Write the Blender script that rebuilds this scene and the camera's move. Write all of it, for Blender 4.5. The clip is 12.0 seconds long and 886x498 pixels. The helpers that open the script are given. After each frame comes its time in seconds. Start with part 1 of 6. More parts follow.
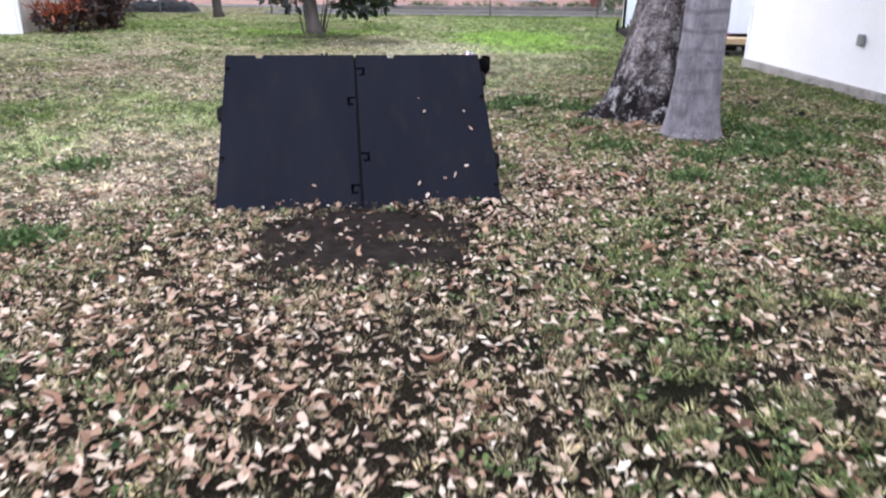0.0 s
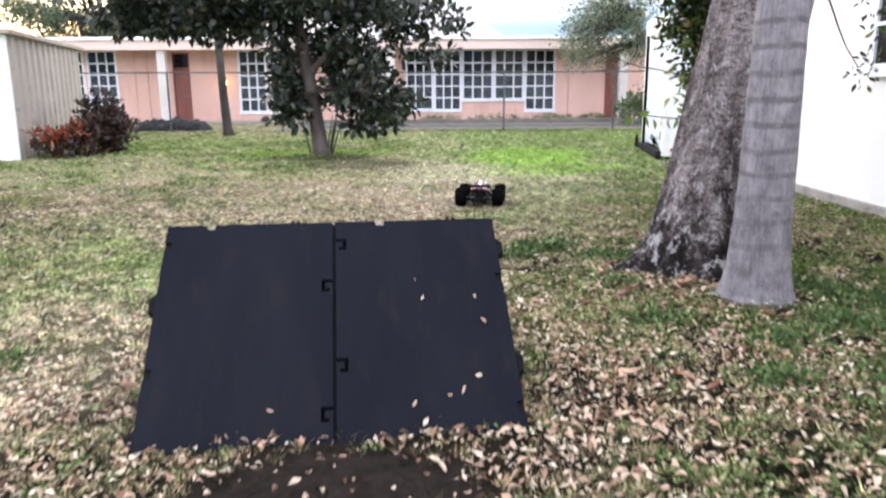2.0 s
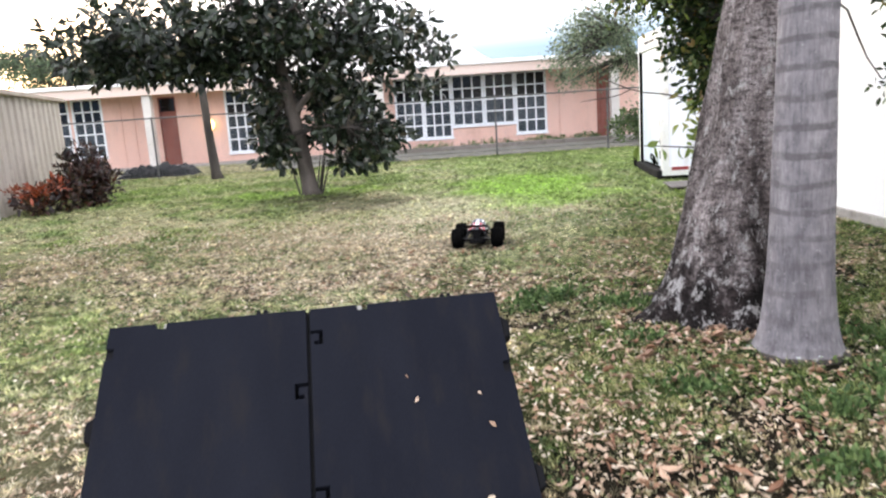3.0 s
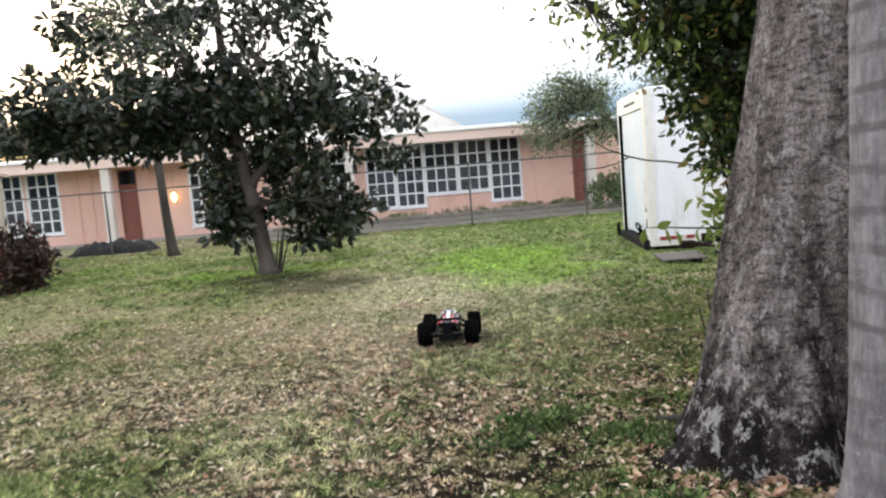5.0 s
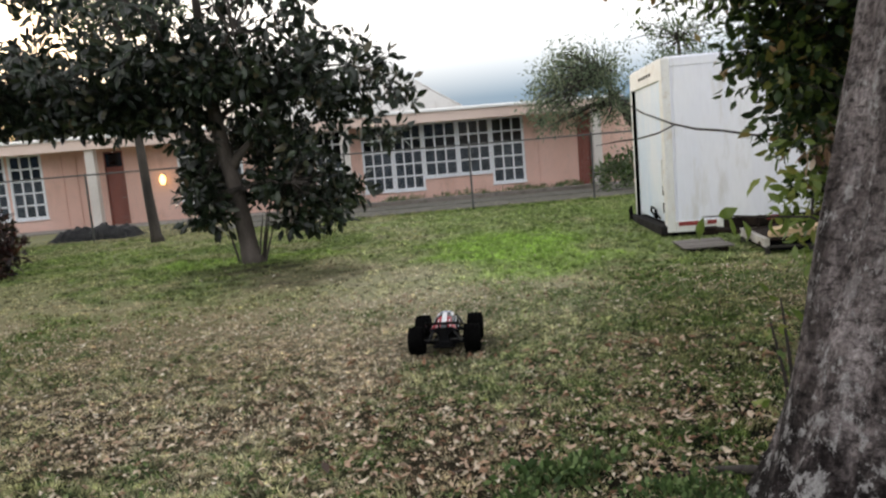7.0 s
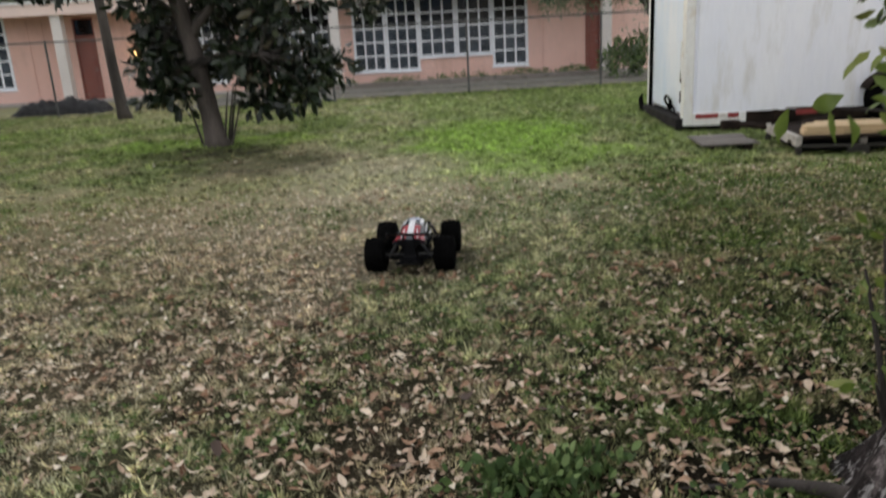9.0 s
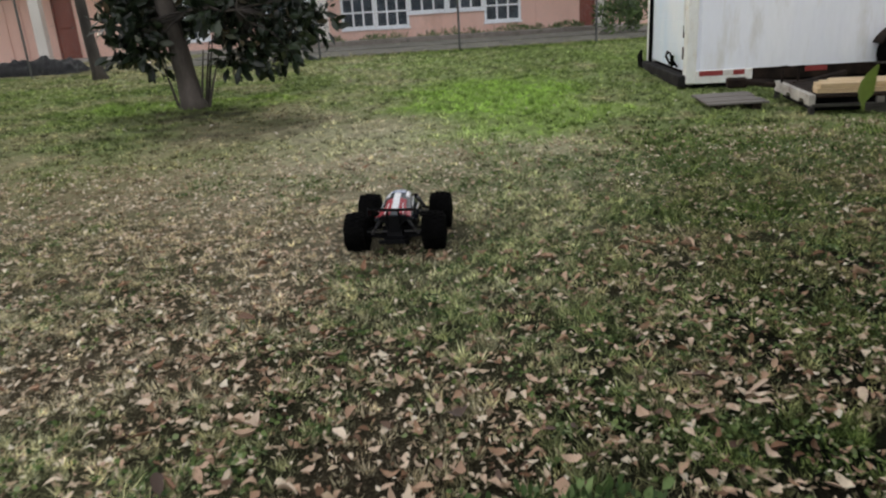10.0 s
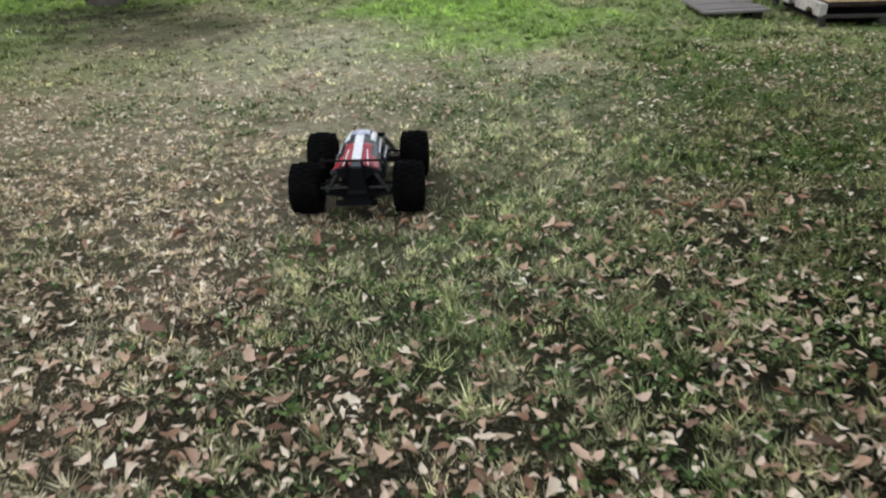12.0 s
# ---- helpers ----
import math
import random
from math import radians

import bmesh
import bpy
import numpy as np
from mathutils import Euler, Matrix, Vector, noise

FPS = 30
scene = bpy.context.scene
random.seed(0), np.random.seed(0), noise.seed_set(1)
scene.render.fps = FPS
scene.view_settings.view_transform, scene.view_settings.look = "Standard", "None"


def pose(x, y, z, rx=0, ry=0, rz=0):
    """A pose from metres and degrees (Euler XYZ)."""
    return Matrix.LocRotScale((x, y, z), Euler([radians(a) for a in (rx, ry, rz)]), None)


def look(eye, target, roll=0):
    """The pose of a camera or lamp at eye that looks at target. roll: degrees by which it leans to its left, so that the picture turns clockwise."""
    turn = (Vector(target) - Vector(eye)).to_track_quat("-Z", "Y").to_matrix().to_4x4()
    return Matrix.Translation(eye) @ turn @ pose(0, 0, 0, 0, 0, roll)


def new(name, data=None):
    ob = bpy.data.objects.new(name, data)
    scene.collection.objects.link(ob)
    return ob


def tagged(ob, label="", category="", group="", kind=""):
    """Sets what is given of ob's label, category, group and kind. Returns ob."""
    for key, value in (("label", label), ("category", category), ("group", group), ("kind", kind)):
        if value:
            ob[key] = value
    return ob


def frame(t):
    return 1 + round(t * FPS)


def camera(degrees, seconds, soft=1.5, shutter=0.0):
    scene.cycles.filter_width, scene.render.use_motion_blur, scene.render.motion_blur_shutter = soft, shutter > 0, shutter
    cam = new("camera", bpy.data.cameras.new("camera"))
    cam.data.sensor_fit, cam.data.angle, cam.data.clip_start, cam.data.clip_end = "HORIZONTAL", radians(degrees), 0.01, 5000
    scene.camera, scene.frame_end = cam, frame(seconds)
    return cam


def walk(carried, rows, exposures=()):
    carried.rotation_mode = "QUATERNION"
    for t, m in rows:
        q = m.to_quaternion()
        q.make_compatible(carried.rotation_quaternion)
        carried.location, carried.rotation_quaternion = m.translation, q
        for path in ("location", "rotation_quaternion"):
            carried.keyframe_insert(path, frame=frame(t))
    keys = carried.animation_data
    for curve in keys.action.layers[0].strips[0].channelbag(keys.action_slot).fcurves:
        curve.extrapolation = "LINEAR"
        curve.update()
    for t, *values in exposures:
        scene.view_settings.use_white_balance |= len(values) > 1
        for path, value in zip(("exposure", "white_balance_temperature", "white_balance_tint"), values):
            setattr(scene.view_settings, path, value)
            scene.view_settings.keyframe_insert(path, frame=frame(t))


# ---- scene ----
cam = camera(62.0, 12.0, soft=2.2, shutter=0.5)
PATH = [
    (0, (-0.135, -0.681, 1.179), (-0.038, 1.193, 0.487), 0.7),
    (0.5, (-0.089, -0.382, 1.205), (-0.007, 1.506, 0.55), 1.1),
    (1, (-0.043, -0.126, 1.265), (0.039, 1.765, 0.618), -0.8),
    (1.5, (-0.037, 0.238, 1.309), (0.042, 2.151, 0.732), -1.0),
    (2, (-0.024, 0.504, 1.359), (0.03, 2.456, 0.929), -0.3),
    (2.5, (-0.007, 0.86, 1.424), (0.079, 2.82, 1.035), -1.5),
    (3, (0.03, 1.101, 1.48), (0.086, 3.066, 1.112), -3.8),
    (3.5, (0.054, 1.414, 1.529), (0.118, 3.385, 1.196), -2.9),
    (3.7, (0.08, 1.549, 1.543), (0.142, 3.526, 1.249), -2.8),
    (5.3, (0.245, 2.542, 1.53), (0.392, 4.526, 1.331), -5.2),
    (5.5, (0.265, 2.659, 1.535), (0.424, 4.642, 1.338), -5.2),
    (6, (0.287, 2.897, 1.522), (0.446, 4.884, 1.359), -5.0),
    (6.5, (0.33, 3.236, 1.489), (0.47, 5.224, 1.311), -4.5),
    (7, (0.334, 3.426, 1.479), (0.457, 5.407, 1.235), -4.8),
    (7.2, (0.343, 3.51, 1.479), (0.443, 5.489, 1.206), -4.1),
    (8.8, (0.581, 4.469, 1.377), (0.683, 6.414, 0.919), -3.0),
    (9, (0.592, 4.566, 1.361), (0.697, 6.487, 0.816), -3.2),
    (9.5, (0.613, 4.819, 1.341), (0.742, 6.705, 0.688), -2.2),
    (10, (0.639, 5.048, 1.315), (0.758, 6.936, 0.666), -3.5),
    (10.5, (0.649, 5.369, 1.25), (0.796, 7.215, 0.496), -3.7),
    (11, (0.61, 5.577, 1.237), (0.859, 7.37, 0.387), -2.3),
    (11.5, (0.572, 5.818, 1.241), (0.825, 7.592, 0.352), -1.2),
    (12, (0.584, 6.04, 1.24), (0.825, 7.812, 0.345), -2.0),
]
EXPOSURES = [(0.0, 1.42, 5750, 20), (1.5, 1.54, 5880, 19), (2.5, 1.55, 6150, 16), (3.7, 1.43, 6300, 13), (5.5, 0.82, 6450, 11), (7.0, 0.42, 6500, 11), (9.0, 0.32, 6500, 12), (10.5, 0.36, 6450, 10), (12.0, 0.72, 6100, 10)]
walk(cam, [(t, look(eye, target, roll)) for t, eye, target, roll in PATH], EXPOSURES)

# ---- light: a pale evening sky with a low, veiled sun ----
SUN_AZ, SUN_EL = 0.53, 0.13
world = bpy.data.worlds.new("evening_sky")
scene.world = world
world.use_nodes = True
wn, wl = world.node_tree.nodes, world.node_tree.links
wn.clear()
w_out = wn.new("ShaderNodeOutputWorld")
w_bg = wn.new("ShaderNodeBackground")
w_sky = wn.new("ShaderNodeTexSky")
w_sky.sky_type, w_sky.sun_disc = "NISHITA", False
w_sky.sun_elevation, w_sky.sun_rotation = SUN_EL, -SUN_AZ
w_sky.air_density, w_sky.dust_density = 1.0, 3.0
w_tc = wn.new("ShaderNodeTexCoord")
w_sep = wn.new("ShaderNodeSeparateXYZ")
w_ramp = wn.new("ShaderNodeValToRGB")
w_ramp.color_ramp.elements[0].position, w_ramp.color_ramp.elements[0].color = 0.075, (1.0, 1.85, 2.8, 1)
w_ramp.color_ramp.elements[1].position, w_ramp.color_ramp.elements[1].color = 0.18, (9.6, 9.4, 9.2, 1)
w_top = w_ramp.color_ramp.elements.new(0.45)
w_top.color = (8.4, 8.3, 8.3, 1)
w_top = w_ramp.color_ramp.elements.new(1.0)
w_top.color = (4.8, 5.0, 5.3, 1)
w_mix = wn.new("ShaderNodeMixRGB")
w_mix.inputs[0].default_value = 0.86
wl.new(w_tc.outputs["Generated"], w_sep.inputs[0])
wl.new(w_sep.outputs["Z"], w_ramp.inputs[0])
wl.new(w_sky.outputs[0], w_mix.inputs[1])
wl.new(w_ramp.outputs[0], w_mix.inputs[2])
w_dot = wn.new("ShaderNodeVectorMath")
w_dot.operation = "DOT_PRODUCT"
wl.new(w_tc.outputs["Generated"], w_dot.inputs[0])
w_dot.inputs[1].default_value = (-math.sin(SUN_AZ) * math.cos(SUN_EL), math.cos(SUN_AZ) * math.cos(SUN_EL), math.sin(SUN_EL))
w_halo = wn.new("ShaderNodeValToRGB")
for stop, (place, tint) in zip([w_halo.color_ramp.elements[0], w_halo.color_ramp.elements[1], w_halo.color_ramp.elements.new(0.985), w_halo.color_ramp.elements.new(0.995)],
                               ((0.955, (0, 0, 0, 1)), (1.0, (14.0, 9.5, 5.0, 1)), (0.983, (3.2, 1.7, 0.3, 1)), (0.994, (9.0, 5.2, 1.6, 1)))):
    stop.position, stop.color = place, tint
wl.new(w_dot.outputs["Value"], w_halo.inputs[0])
w_glow = wn.new("ShaderNodeMixRGB")
w_glow.blend_type = "ADD"
w_glow.inputs[0].default_value = 1.0
wl.new(w_mix.outputs[0], w_glow.inputs[1])
wl.new(w_halo.outputs[0], w_glow.inputs[2])
wl.new(w_glow.outputs[0], w_bg.inputs[0])
w_bg.inputs[1].default_value = 0.15
wl.new(w_bg.outputs[0], w_out.inputs[0])

sun = new("sun", bpy.data.lights.new("sun", "SUN"))
sun.data.energy, sun.data.angle, sun.data.color = 0.8, radians(20), (1.0, 0.86, 0.70)
sun.matrix_world = look((-30 * math.sin(SUN_AZ), 30 * math.cos(SUN_AZ), 30 * math.tan(SUN_EL)), (0, 0, 0))

# ---- helpers for building ----
def link_mesh(name, bm, material, parent=None, label="", smooth=False):
    me = bpy.data.meshes.new(name)
    bm.to_mesh(me)
    bm.free()
    if material:
        me.materials.append(material)
    if smooth:
        me.shade_smooth()
    ob = new(name, me)
    ob.parent = parent
    if label:
        tagged(ob, label)
    return ob


def part(name, bm, material, parent, label="", smooth=False):
    return link_mesh(name, bm, material, parent, label, smooth)


def thing(name, m, label, category, group=""):
    ob = new(name)
    ob.matrix_world = m
    ob.empty_display_size = 0.2
    return tagged(ob, label, category, group)


def add_box(bm, lo, hi, m=None, bevel=0.0):
    c = [(a + b) / 2 for a, b in zip(lo, hi)]
    s = [abs(b - a) for a, b in zip(lo, hi)]
    mat = Matrix.Translation(c) @ Matrix.Diagonal((*s, 1))
    if m is not None:
        mat = m @ mat
    made = bmesh.ops.create_cube(bm, size=1.0, matrix=mat)
    if bevel:
        edges = list({e for v in made["verts"] for e in v.link_edges})
        bmesh.ops.bevel(bm, geom=edges, offset=bevel, segments=1, affect="EDGES", profile=0.7)
    return bm


def box(lo, hi, m=None, bevel=0.0):
    return add_box(bmesh.new(), lo, hi, m, bevel)


def add_tube(bm, points, radii, sides=8, cap=True, wob=0.0, seed=0):
    """A tube along points with a radius at each."""
    rng = random.Random(seed)
    pts = [Vector(p) for p in points]
    rings = []
    up = None
    for i, p in enumerate(pts):
        d = (pts[min(i + 1, len(pts) - 1)] - pts[max(i - 1, 0)]).normalized()
        if up is None:
            up = Vector((1, 0, 0)) if abs(d.x) < 0.8 else Vector((0, 1, 0))
        a = d.cross(up).normalized()
        b = d.cross(a).normalized()
        up = a.cross(d)
        r = radii[i] if hasattr(radii, "__len__") else radii
        ring = []
        for k in range(sides):
            an = 2 * math.pi * k / sides
            rr = r * (1 + wob * (rng.random() - 0.5))
            ring.append(bm.verts.new(p + a * (math.cos(an) * rr) + b * (math.sin(an) * rr)))
        rings.append(ring)
    for r0, r1 in zip(rings, rings[1:]):
        for k in range(sides):
            bm.faces.new((r0[k], r0[(k + 1) % sides], r1[(k + 1) % sides], r1[k]))
    if cap:
        bm.faces.new(rings[0][::-1])
        bm.faces.new(rings[-1])
    return bm


def tube(points, radii, sides=8, cap=True, wob=0.0, seed=0):
    bm = add_tube(bmesh.new(), points, radii, sides, cap, wob, seed)
    bmesh.ops.recalc_face_normals(bm, faces=bm.faces[:])
    return bm


def add_loft(bm, sections, close=True):
    rings = [[bm.verts.new(p) for p in s] for s in sections]
    for r0, r1 in zip(rings, rings[1:]):
        n = len(r0)
        for k in range(n if close else n - 1):
            bm.faces.new((r0[k], r0[(k + 1) % n], r1[(k + 1) % n], r1[k]))
    if close:
        bm.faces.new(rings[0][::-1])
        bm.faces.new(rings[-1])
    bmesh.ops.recalc_face_normals(bm, faces=bm.faces[:])
    return bm


def lathe(profile, sides=24, axis="X"):
    """A body of revolution from (along, radius) pairs."""
    bm = bmesh.new()
    rings = []
    for a, r in profile:
        ring = []
        for k in range(sides):
            an = 2 * math.pi * k / sides
            c, s = math.cos(an) * r, math.sin(an) * r
            ring.append(bm.verts.new((a, c, s) if axis == "X" else (c, s, a)))
        rings.append(ring)
    for r0, r1 in zip(rings, rings[1:]):
        for k in range(sides):
            bm.faces.new((r0[k], r0[(k + 1) % sides], r1[(k + 1) % sides], r1[k]))
    bm.faces.new(rings[0][::-1])
    bm.faces.new(rings[-1])
    bmesh.ops.recalc_face_normals(bm, faces=bm.faces[:])
    return bm


def array_mesh(name, verts, faces, material, smooth=False):
    """A mesh from numpy arrays; faces all with the same number of corners."""
    me = bpy.data.meshes.new(name)
    n, k = faces.shape
    me.vertices.add(len(verts))
    me.vertices.foreach_set("co", verts.astype(np.float32).ravel())
    me.loops.add(n * k)
    me.loops.foreach_set("vertex_index", faces.astype(np.int32).ravel())
    me.polygons.add(n)
    me.polygons.foreach_set("loop_start", np.arange(0, n * k, k, dtype=np.int32))
    me.update(calc_edges=True)
    me.materials.append(material)
    if smooth:
        me.shade_smooth()
    return me


def value_noise(x, y, size, seed):
    """Smooth noise from 0 to 1 on a grid of that size."""
    u, v = x / size, y / size
    i, j = np.floor(u).astype(np.int64), np.floor(v).astype(np.int64)
    fu, fv = u - i, v - j
    fu, fv = fu * fu * (3 - 2 * fu), fv * fv * (3 - 2 * fv)

    def corner(a, b):
        h = (a * 374761393 + b * 668265263 + seed * 974634777) & 0x7FFFFFFF
        h = ((h ^ (h >> 13)) * 1274126177) & 0x7FFFFFFF
        return ((h ^ (h >> 16)) & 0xFFFF) / 65535.0

    return ((corner(i, j) * (1 - fu) + corner(i + 1, j) * fu) * (1 - fv)
            + (corner(i, j + 1) * (1 - fu) + corner(i + 1, j + 1) * fu) * fv)


def blob(x, y, cx, cy, rx, ry):
    """1 in the middle of an oval, 0 outside it."""
    d = ((x - cx) / rx) ** 2 + ((y - cy) / ry) ** 2
    return np.clip(1.5 - 1.5 * d, 0, 1)


# ---- materials ----
def nodes_of(name):
    m = bpy.data.materials.new(name)
    m.use_nodes = True
    nt = m.node_tree
    return m, nt, nt.nodes["Principled BSDF"]


def noise_node(nt, scale, detail=4.0, rough=0.6, coord="Object", stretch=None):
    tc = nt.nodes.new("ShaderNodeTexCoord")
    n = nt.nodes.new("ShaderNodeTexNoise")
    n.inputs["Scale"].default_value, n.inputs["Detail"].default_value, n.inputs["Roughness"].default_value = scale, detail, rough
    if stretch:
        mp = nt.nodes.new("ShaderNodeMapping")
        mp.inputs["Scale"].default_value = stretch
        nt.links.new(tc.outputs[coord], mp.inputs[0])
        nt.links.new(mp.outputs[0], n.inputs["Vector"])
    else:
        nt.links.new(tc.outputs[coord], n.inputs["Vector"])
    return n


def ramp_node(nt, src, stops):
    r = nt.nodes.new("ShaderNodeValToRGB")
    while len(r.color_ramp.elements) < len(stops):
        r.color_ramp.elements.new(0.5)
    for e, (p, c) in zip(r.color_ramp.elements, stops):
        e.position, e.color = p, (*c, 1)
    nt.links.new(src, r.inputs[0])
    return r


def mix_node(nt, fac, a, b, mode="MIX"):
    m = nt.nodes.new("ShaderNodeMixRGB")
    m.blend_type = mode
    for sock, v in zip(m.inputs, (fac, a, b)):
        if isinstance(v, (int, float)):
            sock.default_value = v
        elif isinstance(v, tuple):
            sock.default_value = (*v, 1)
        else:
            nt.links.new(v, sock)
    return m


def bump_node(nt, bsdf, src, strength, dist=0.01):
    b = nt.nodes.new("ShaderNodeBump")
    b.inputs["Strength"].default_value, b.inputs["Distance"].default_value = strength, dist
    nt.links.new(src, b.inputs["Height"])
    nt.links.new(b.outputs[0], bsdf.inputs["Normal"])


def surf(name, ca, cb, large=1.0, fine=30.0, rough=0.7, bump=0.3, dist=0.004, metal=0.0, stain=None, stretch=None, spread=(0.35, 0.65), grainy=0.7, gloss=0.5):
    """A surface of two tones with large blotches, fine grain, and stains if given."""
    m, nt, b = nodes_of(name)
    n1, n2 = noise_node(nt, large, 5, 0.6, stretch=stretch), noise_node(nt, fine, 4, 0.65, stretch=stretch)
    col = ramp_node(nt, n1.outputs[0], [(spread[0], ca), (spread[1], cb)]).outputs[0]
    grain = ramp_node(nt, n2.outputs[0], [(0.3, (0.72, 0.72, 0.72)), (0.7, (1.15, 1.15, 1.15))])
    col = mix_node(nt, grainy, col, grain.outputs[0], "MULTIPLY").outputs[0]
    if stain:
        n3 = noise_node(nt, large * 2.7, 6, 0.7, stretch=stretch)
        f = ramp_node(nt, n3.outputs[0], [(0.52, (0, 0, 0)), (0.68, (1, 1, 1))])
        col = mix_node(nt, f.outputs[0], col, stain).outputs[0]
    nt.links.new(col, b.inputs["Base Color"])
    b.inputs["Roughness"].default_value, b.inputs["Metallic"].default_value = rough, metal
    b.inputs["Specular IOR Level"].default_value = gloss
    if bump:
        bump_node(nt, b, n2.outputs[0], bump, dist)
    return m


def foliage(name, stops, rough=0.45, back=0.25, gloss=0.5):
    """Leaves: a tone for each leaf, a little light through them."""
    m, nt, b = nodes_of(name)
    g = nt.nodes.new("ShaderNodeNewGeometry")
    r = ramp_node(nt, g.outputs["Random Per Island"], stops)
    n = noise_node(nt, 25, 3)
    v = ramp_node(nt, n.outputs[0], [(0.3, (0.75, 0.75, 0.75)), (0.7, (1.15, 1.15, 1.15))])
    c = mix_node(nt, 0.7, r.outputs[0], v.outputs[0], "MULTIPLY")
    nt.links.new(c.outputs[0], b.inputs["Base Color"])
    b.inputs["Roughness"].default_value, b.inputs["Specular IOR Level"].default_value = rough, gloss
    tr = nt.nodes.new("ShaderNodeBsdfTranslucent")
    nt.links.new(c.outputs[0], tr.inputs[0])
    ms = nt.nodes.new("ShaderNodeMixShader")
    ms.inputs[0].default_value = back
    nt.links.new(b.outputs[0], ms.inputs[1])
    nt.links.new(tr.outputs[0], ms.inputs[2])
    nt.links.new(ms.outputs[0], nt.nodes["Material Output"].inputs[0])
    return m


# soil and thatch between the grass, greener where the lawn is; its tones include shade between blades
def lawn_material(name, blades):
    m, nt, b = nodes_of(name)
    at = nt.nodes.new("ShaderNodeAttribute")
    at.attribute_name = "green"
    soil = nt.nodes.new("ShaderNodeAttribute")
    soil.attribute_name = "soil"
    if blades:
        g = nt.nodes.new("ShaderNodeNewGeometry")
        dry = ramp_node(nt, g.outputs["Random Per Island"], [(0.0, (0.055, 0.046, 0.028)), (0.5, (0.34, 0.285, 0.18)), (1.0, (0.68, 0.61, 0.43))])
        wet = ramp_node(nt, g.outputs["Random Per Island"], [(0.0, (0.022, 0.036, 0.012)), (0.6, (0.112, 0.172, 0.046)), (1.0, (0.34, 0.43, 0.16))])
        dry_pale = ramp_node(nt, g.outputs["Random Per Island"], [(0.0, (0.19, 0.17, 0.12)), (0.5, (0.65, 0.57, 0.42)), (1.0, (0.90, 0.85, 0.72))])
        wet_pale = ramp_node(nt, g.outputs["Random Per Island"], [(0.0, (0.11, 0.14, 0.065)), (0.5, (0.44, 0.49, 0.25)), (1.0, (0.76, 0.79, 0.52))])
        earth = (0.035, 0.027, 0.022)
    else:
        n1, n2 = noise_node(nt, 14, 8, 0.75), noise_node(nt, 90, 5, 0.7)
        # near-black base tones carry the shade that the sparse blades hardly cast
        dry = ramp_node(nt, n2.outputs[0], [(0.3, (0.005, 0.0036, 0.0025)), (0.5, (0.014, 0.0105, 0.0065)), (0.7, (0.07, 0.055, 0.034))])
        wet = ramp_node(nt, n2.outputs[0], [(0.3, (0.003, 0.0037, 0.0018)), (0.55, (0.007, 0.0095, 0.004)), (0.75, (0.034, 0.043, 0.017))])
        wet_pale = ramp_node(nt, n2.outputs[0], [(0.3, (0.008, 0.010, 0.005)), (0.5, (0.05, 0.058, 0.027)), (0.7, (0.22, 0.245, 0.12))])
        dry_pale = ramp_node(nt, n2.outputs[0], [(0.3, (0.016, 0.013, 0.008)), (0.5, (0.085, 0.07, 0.044)), (0.7, (0.32, 0.275, 0.18))])
        earth = ramp_node(nt, n1.outputs[0], [(0.3, (0.010, 0.008, 0.0065)), (0.7, (0.045, 0.035, 0.029))]).outputs[0]
        bump_node(nt, b, n2.outputs[0], 0.9, 0.02)
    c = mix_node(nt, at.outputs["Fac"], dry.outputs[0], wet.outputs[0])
    pa = nt.nodes.new("ShaderNodeAttribute")
    pa.attribute_name = "pale"
    bleached = mix_node(nt, at.outputs["Fac"], dry_pale.outputs[0], wet_pale.outputs[0]).outputs[0]
    c = mix_node(nt, pa.outputs["Fac"], c.outputs[0], bleached)
    if not blades:
        cv = nt.nodes.new("ShaderNodeAttribute")
        cv.attribute_name = "cover"
        thick = mix_node(nt, at.outputs["Fac"], (0.34, 0.31, 0.175), (0.19, 0.255, 0.085))
        thick = mix_node(nt, pa.outputs["Fac"], thick.outputs[0], mix_node(nt, at.outputs["Fac"], (0.56, 0.50, 0.35), (0.42, 0.46, 0.25)).outputs[0])
        speck = ramp_node(nt, n1.outputs[0], [(0.3, (0.18, 0.18, 0.17)), (0.5, (0.85, 0.85, 0.85)), (0.7, (1.4, 1.4, 1.4))])
        thick = mix_node(nt, 0.9, thick.outputs[0], speck.outputs[0], "MULTIPLY")
        c = mix_node(nt, cv.outputs["Fac"], c.outputs[0], thick.outputs[0])
    bright = (0.30, 0.48, 0.105)
    if not blades:
        bright = mix_node(nt, 0.9, (0.26, 0.39, 0.09), speck.outputs[0], "MULTIPLY").outputs[0]
    lush = mix_node(nt, 0.0, c.outputs[0], bright)
    la = nt.nodes.new("ShaderNodeAttribute")
    la.attribute_name = "lush"
    nt.links.new(la.outputs["Fac"], lush.inputs[0])
    c = mix_node(nt, soil.outputs["Fac"], lush.outputs[0], earth)
    if blades:
        tn = nt.nodes.new("ShaderNodeAttribute")
        tn.attribute_name = "tone"
        tv = ramp_node(nt, tn.outputs["Fac"], [(0.0, (0.12, 0.12, 0.12)), (0.45, (0.9, 0.9, 0.88)), (1.0, (2.4, 2.3, 2.1))])
        c = mix_node(nt, 1.0, c.outputs[0], tv.outputs[0], "MULTIPLY")
    nt.links.new(c.outputs[0], b.inputs["Base Color"])
    b.inputs["Roughness"].default_value = 0.75 if blades else 0.95
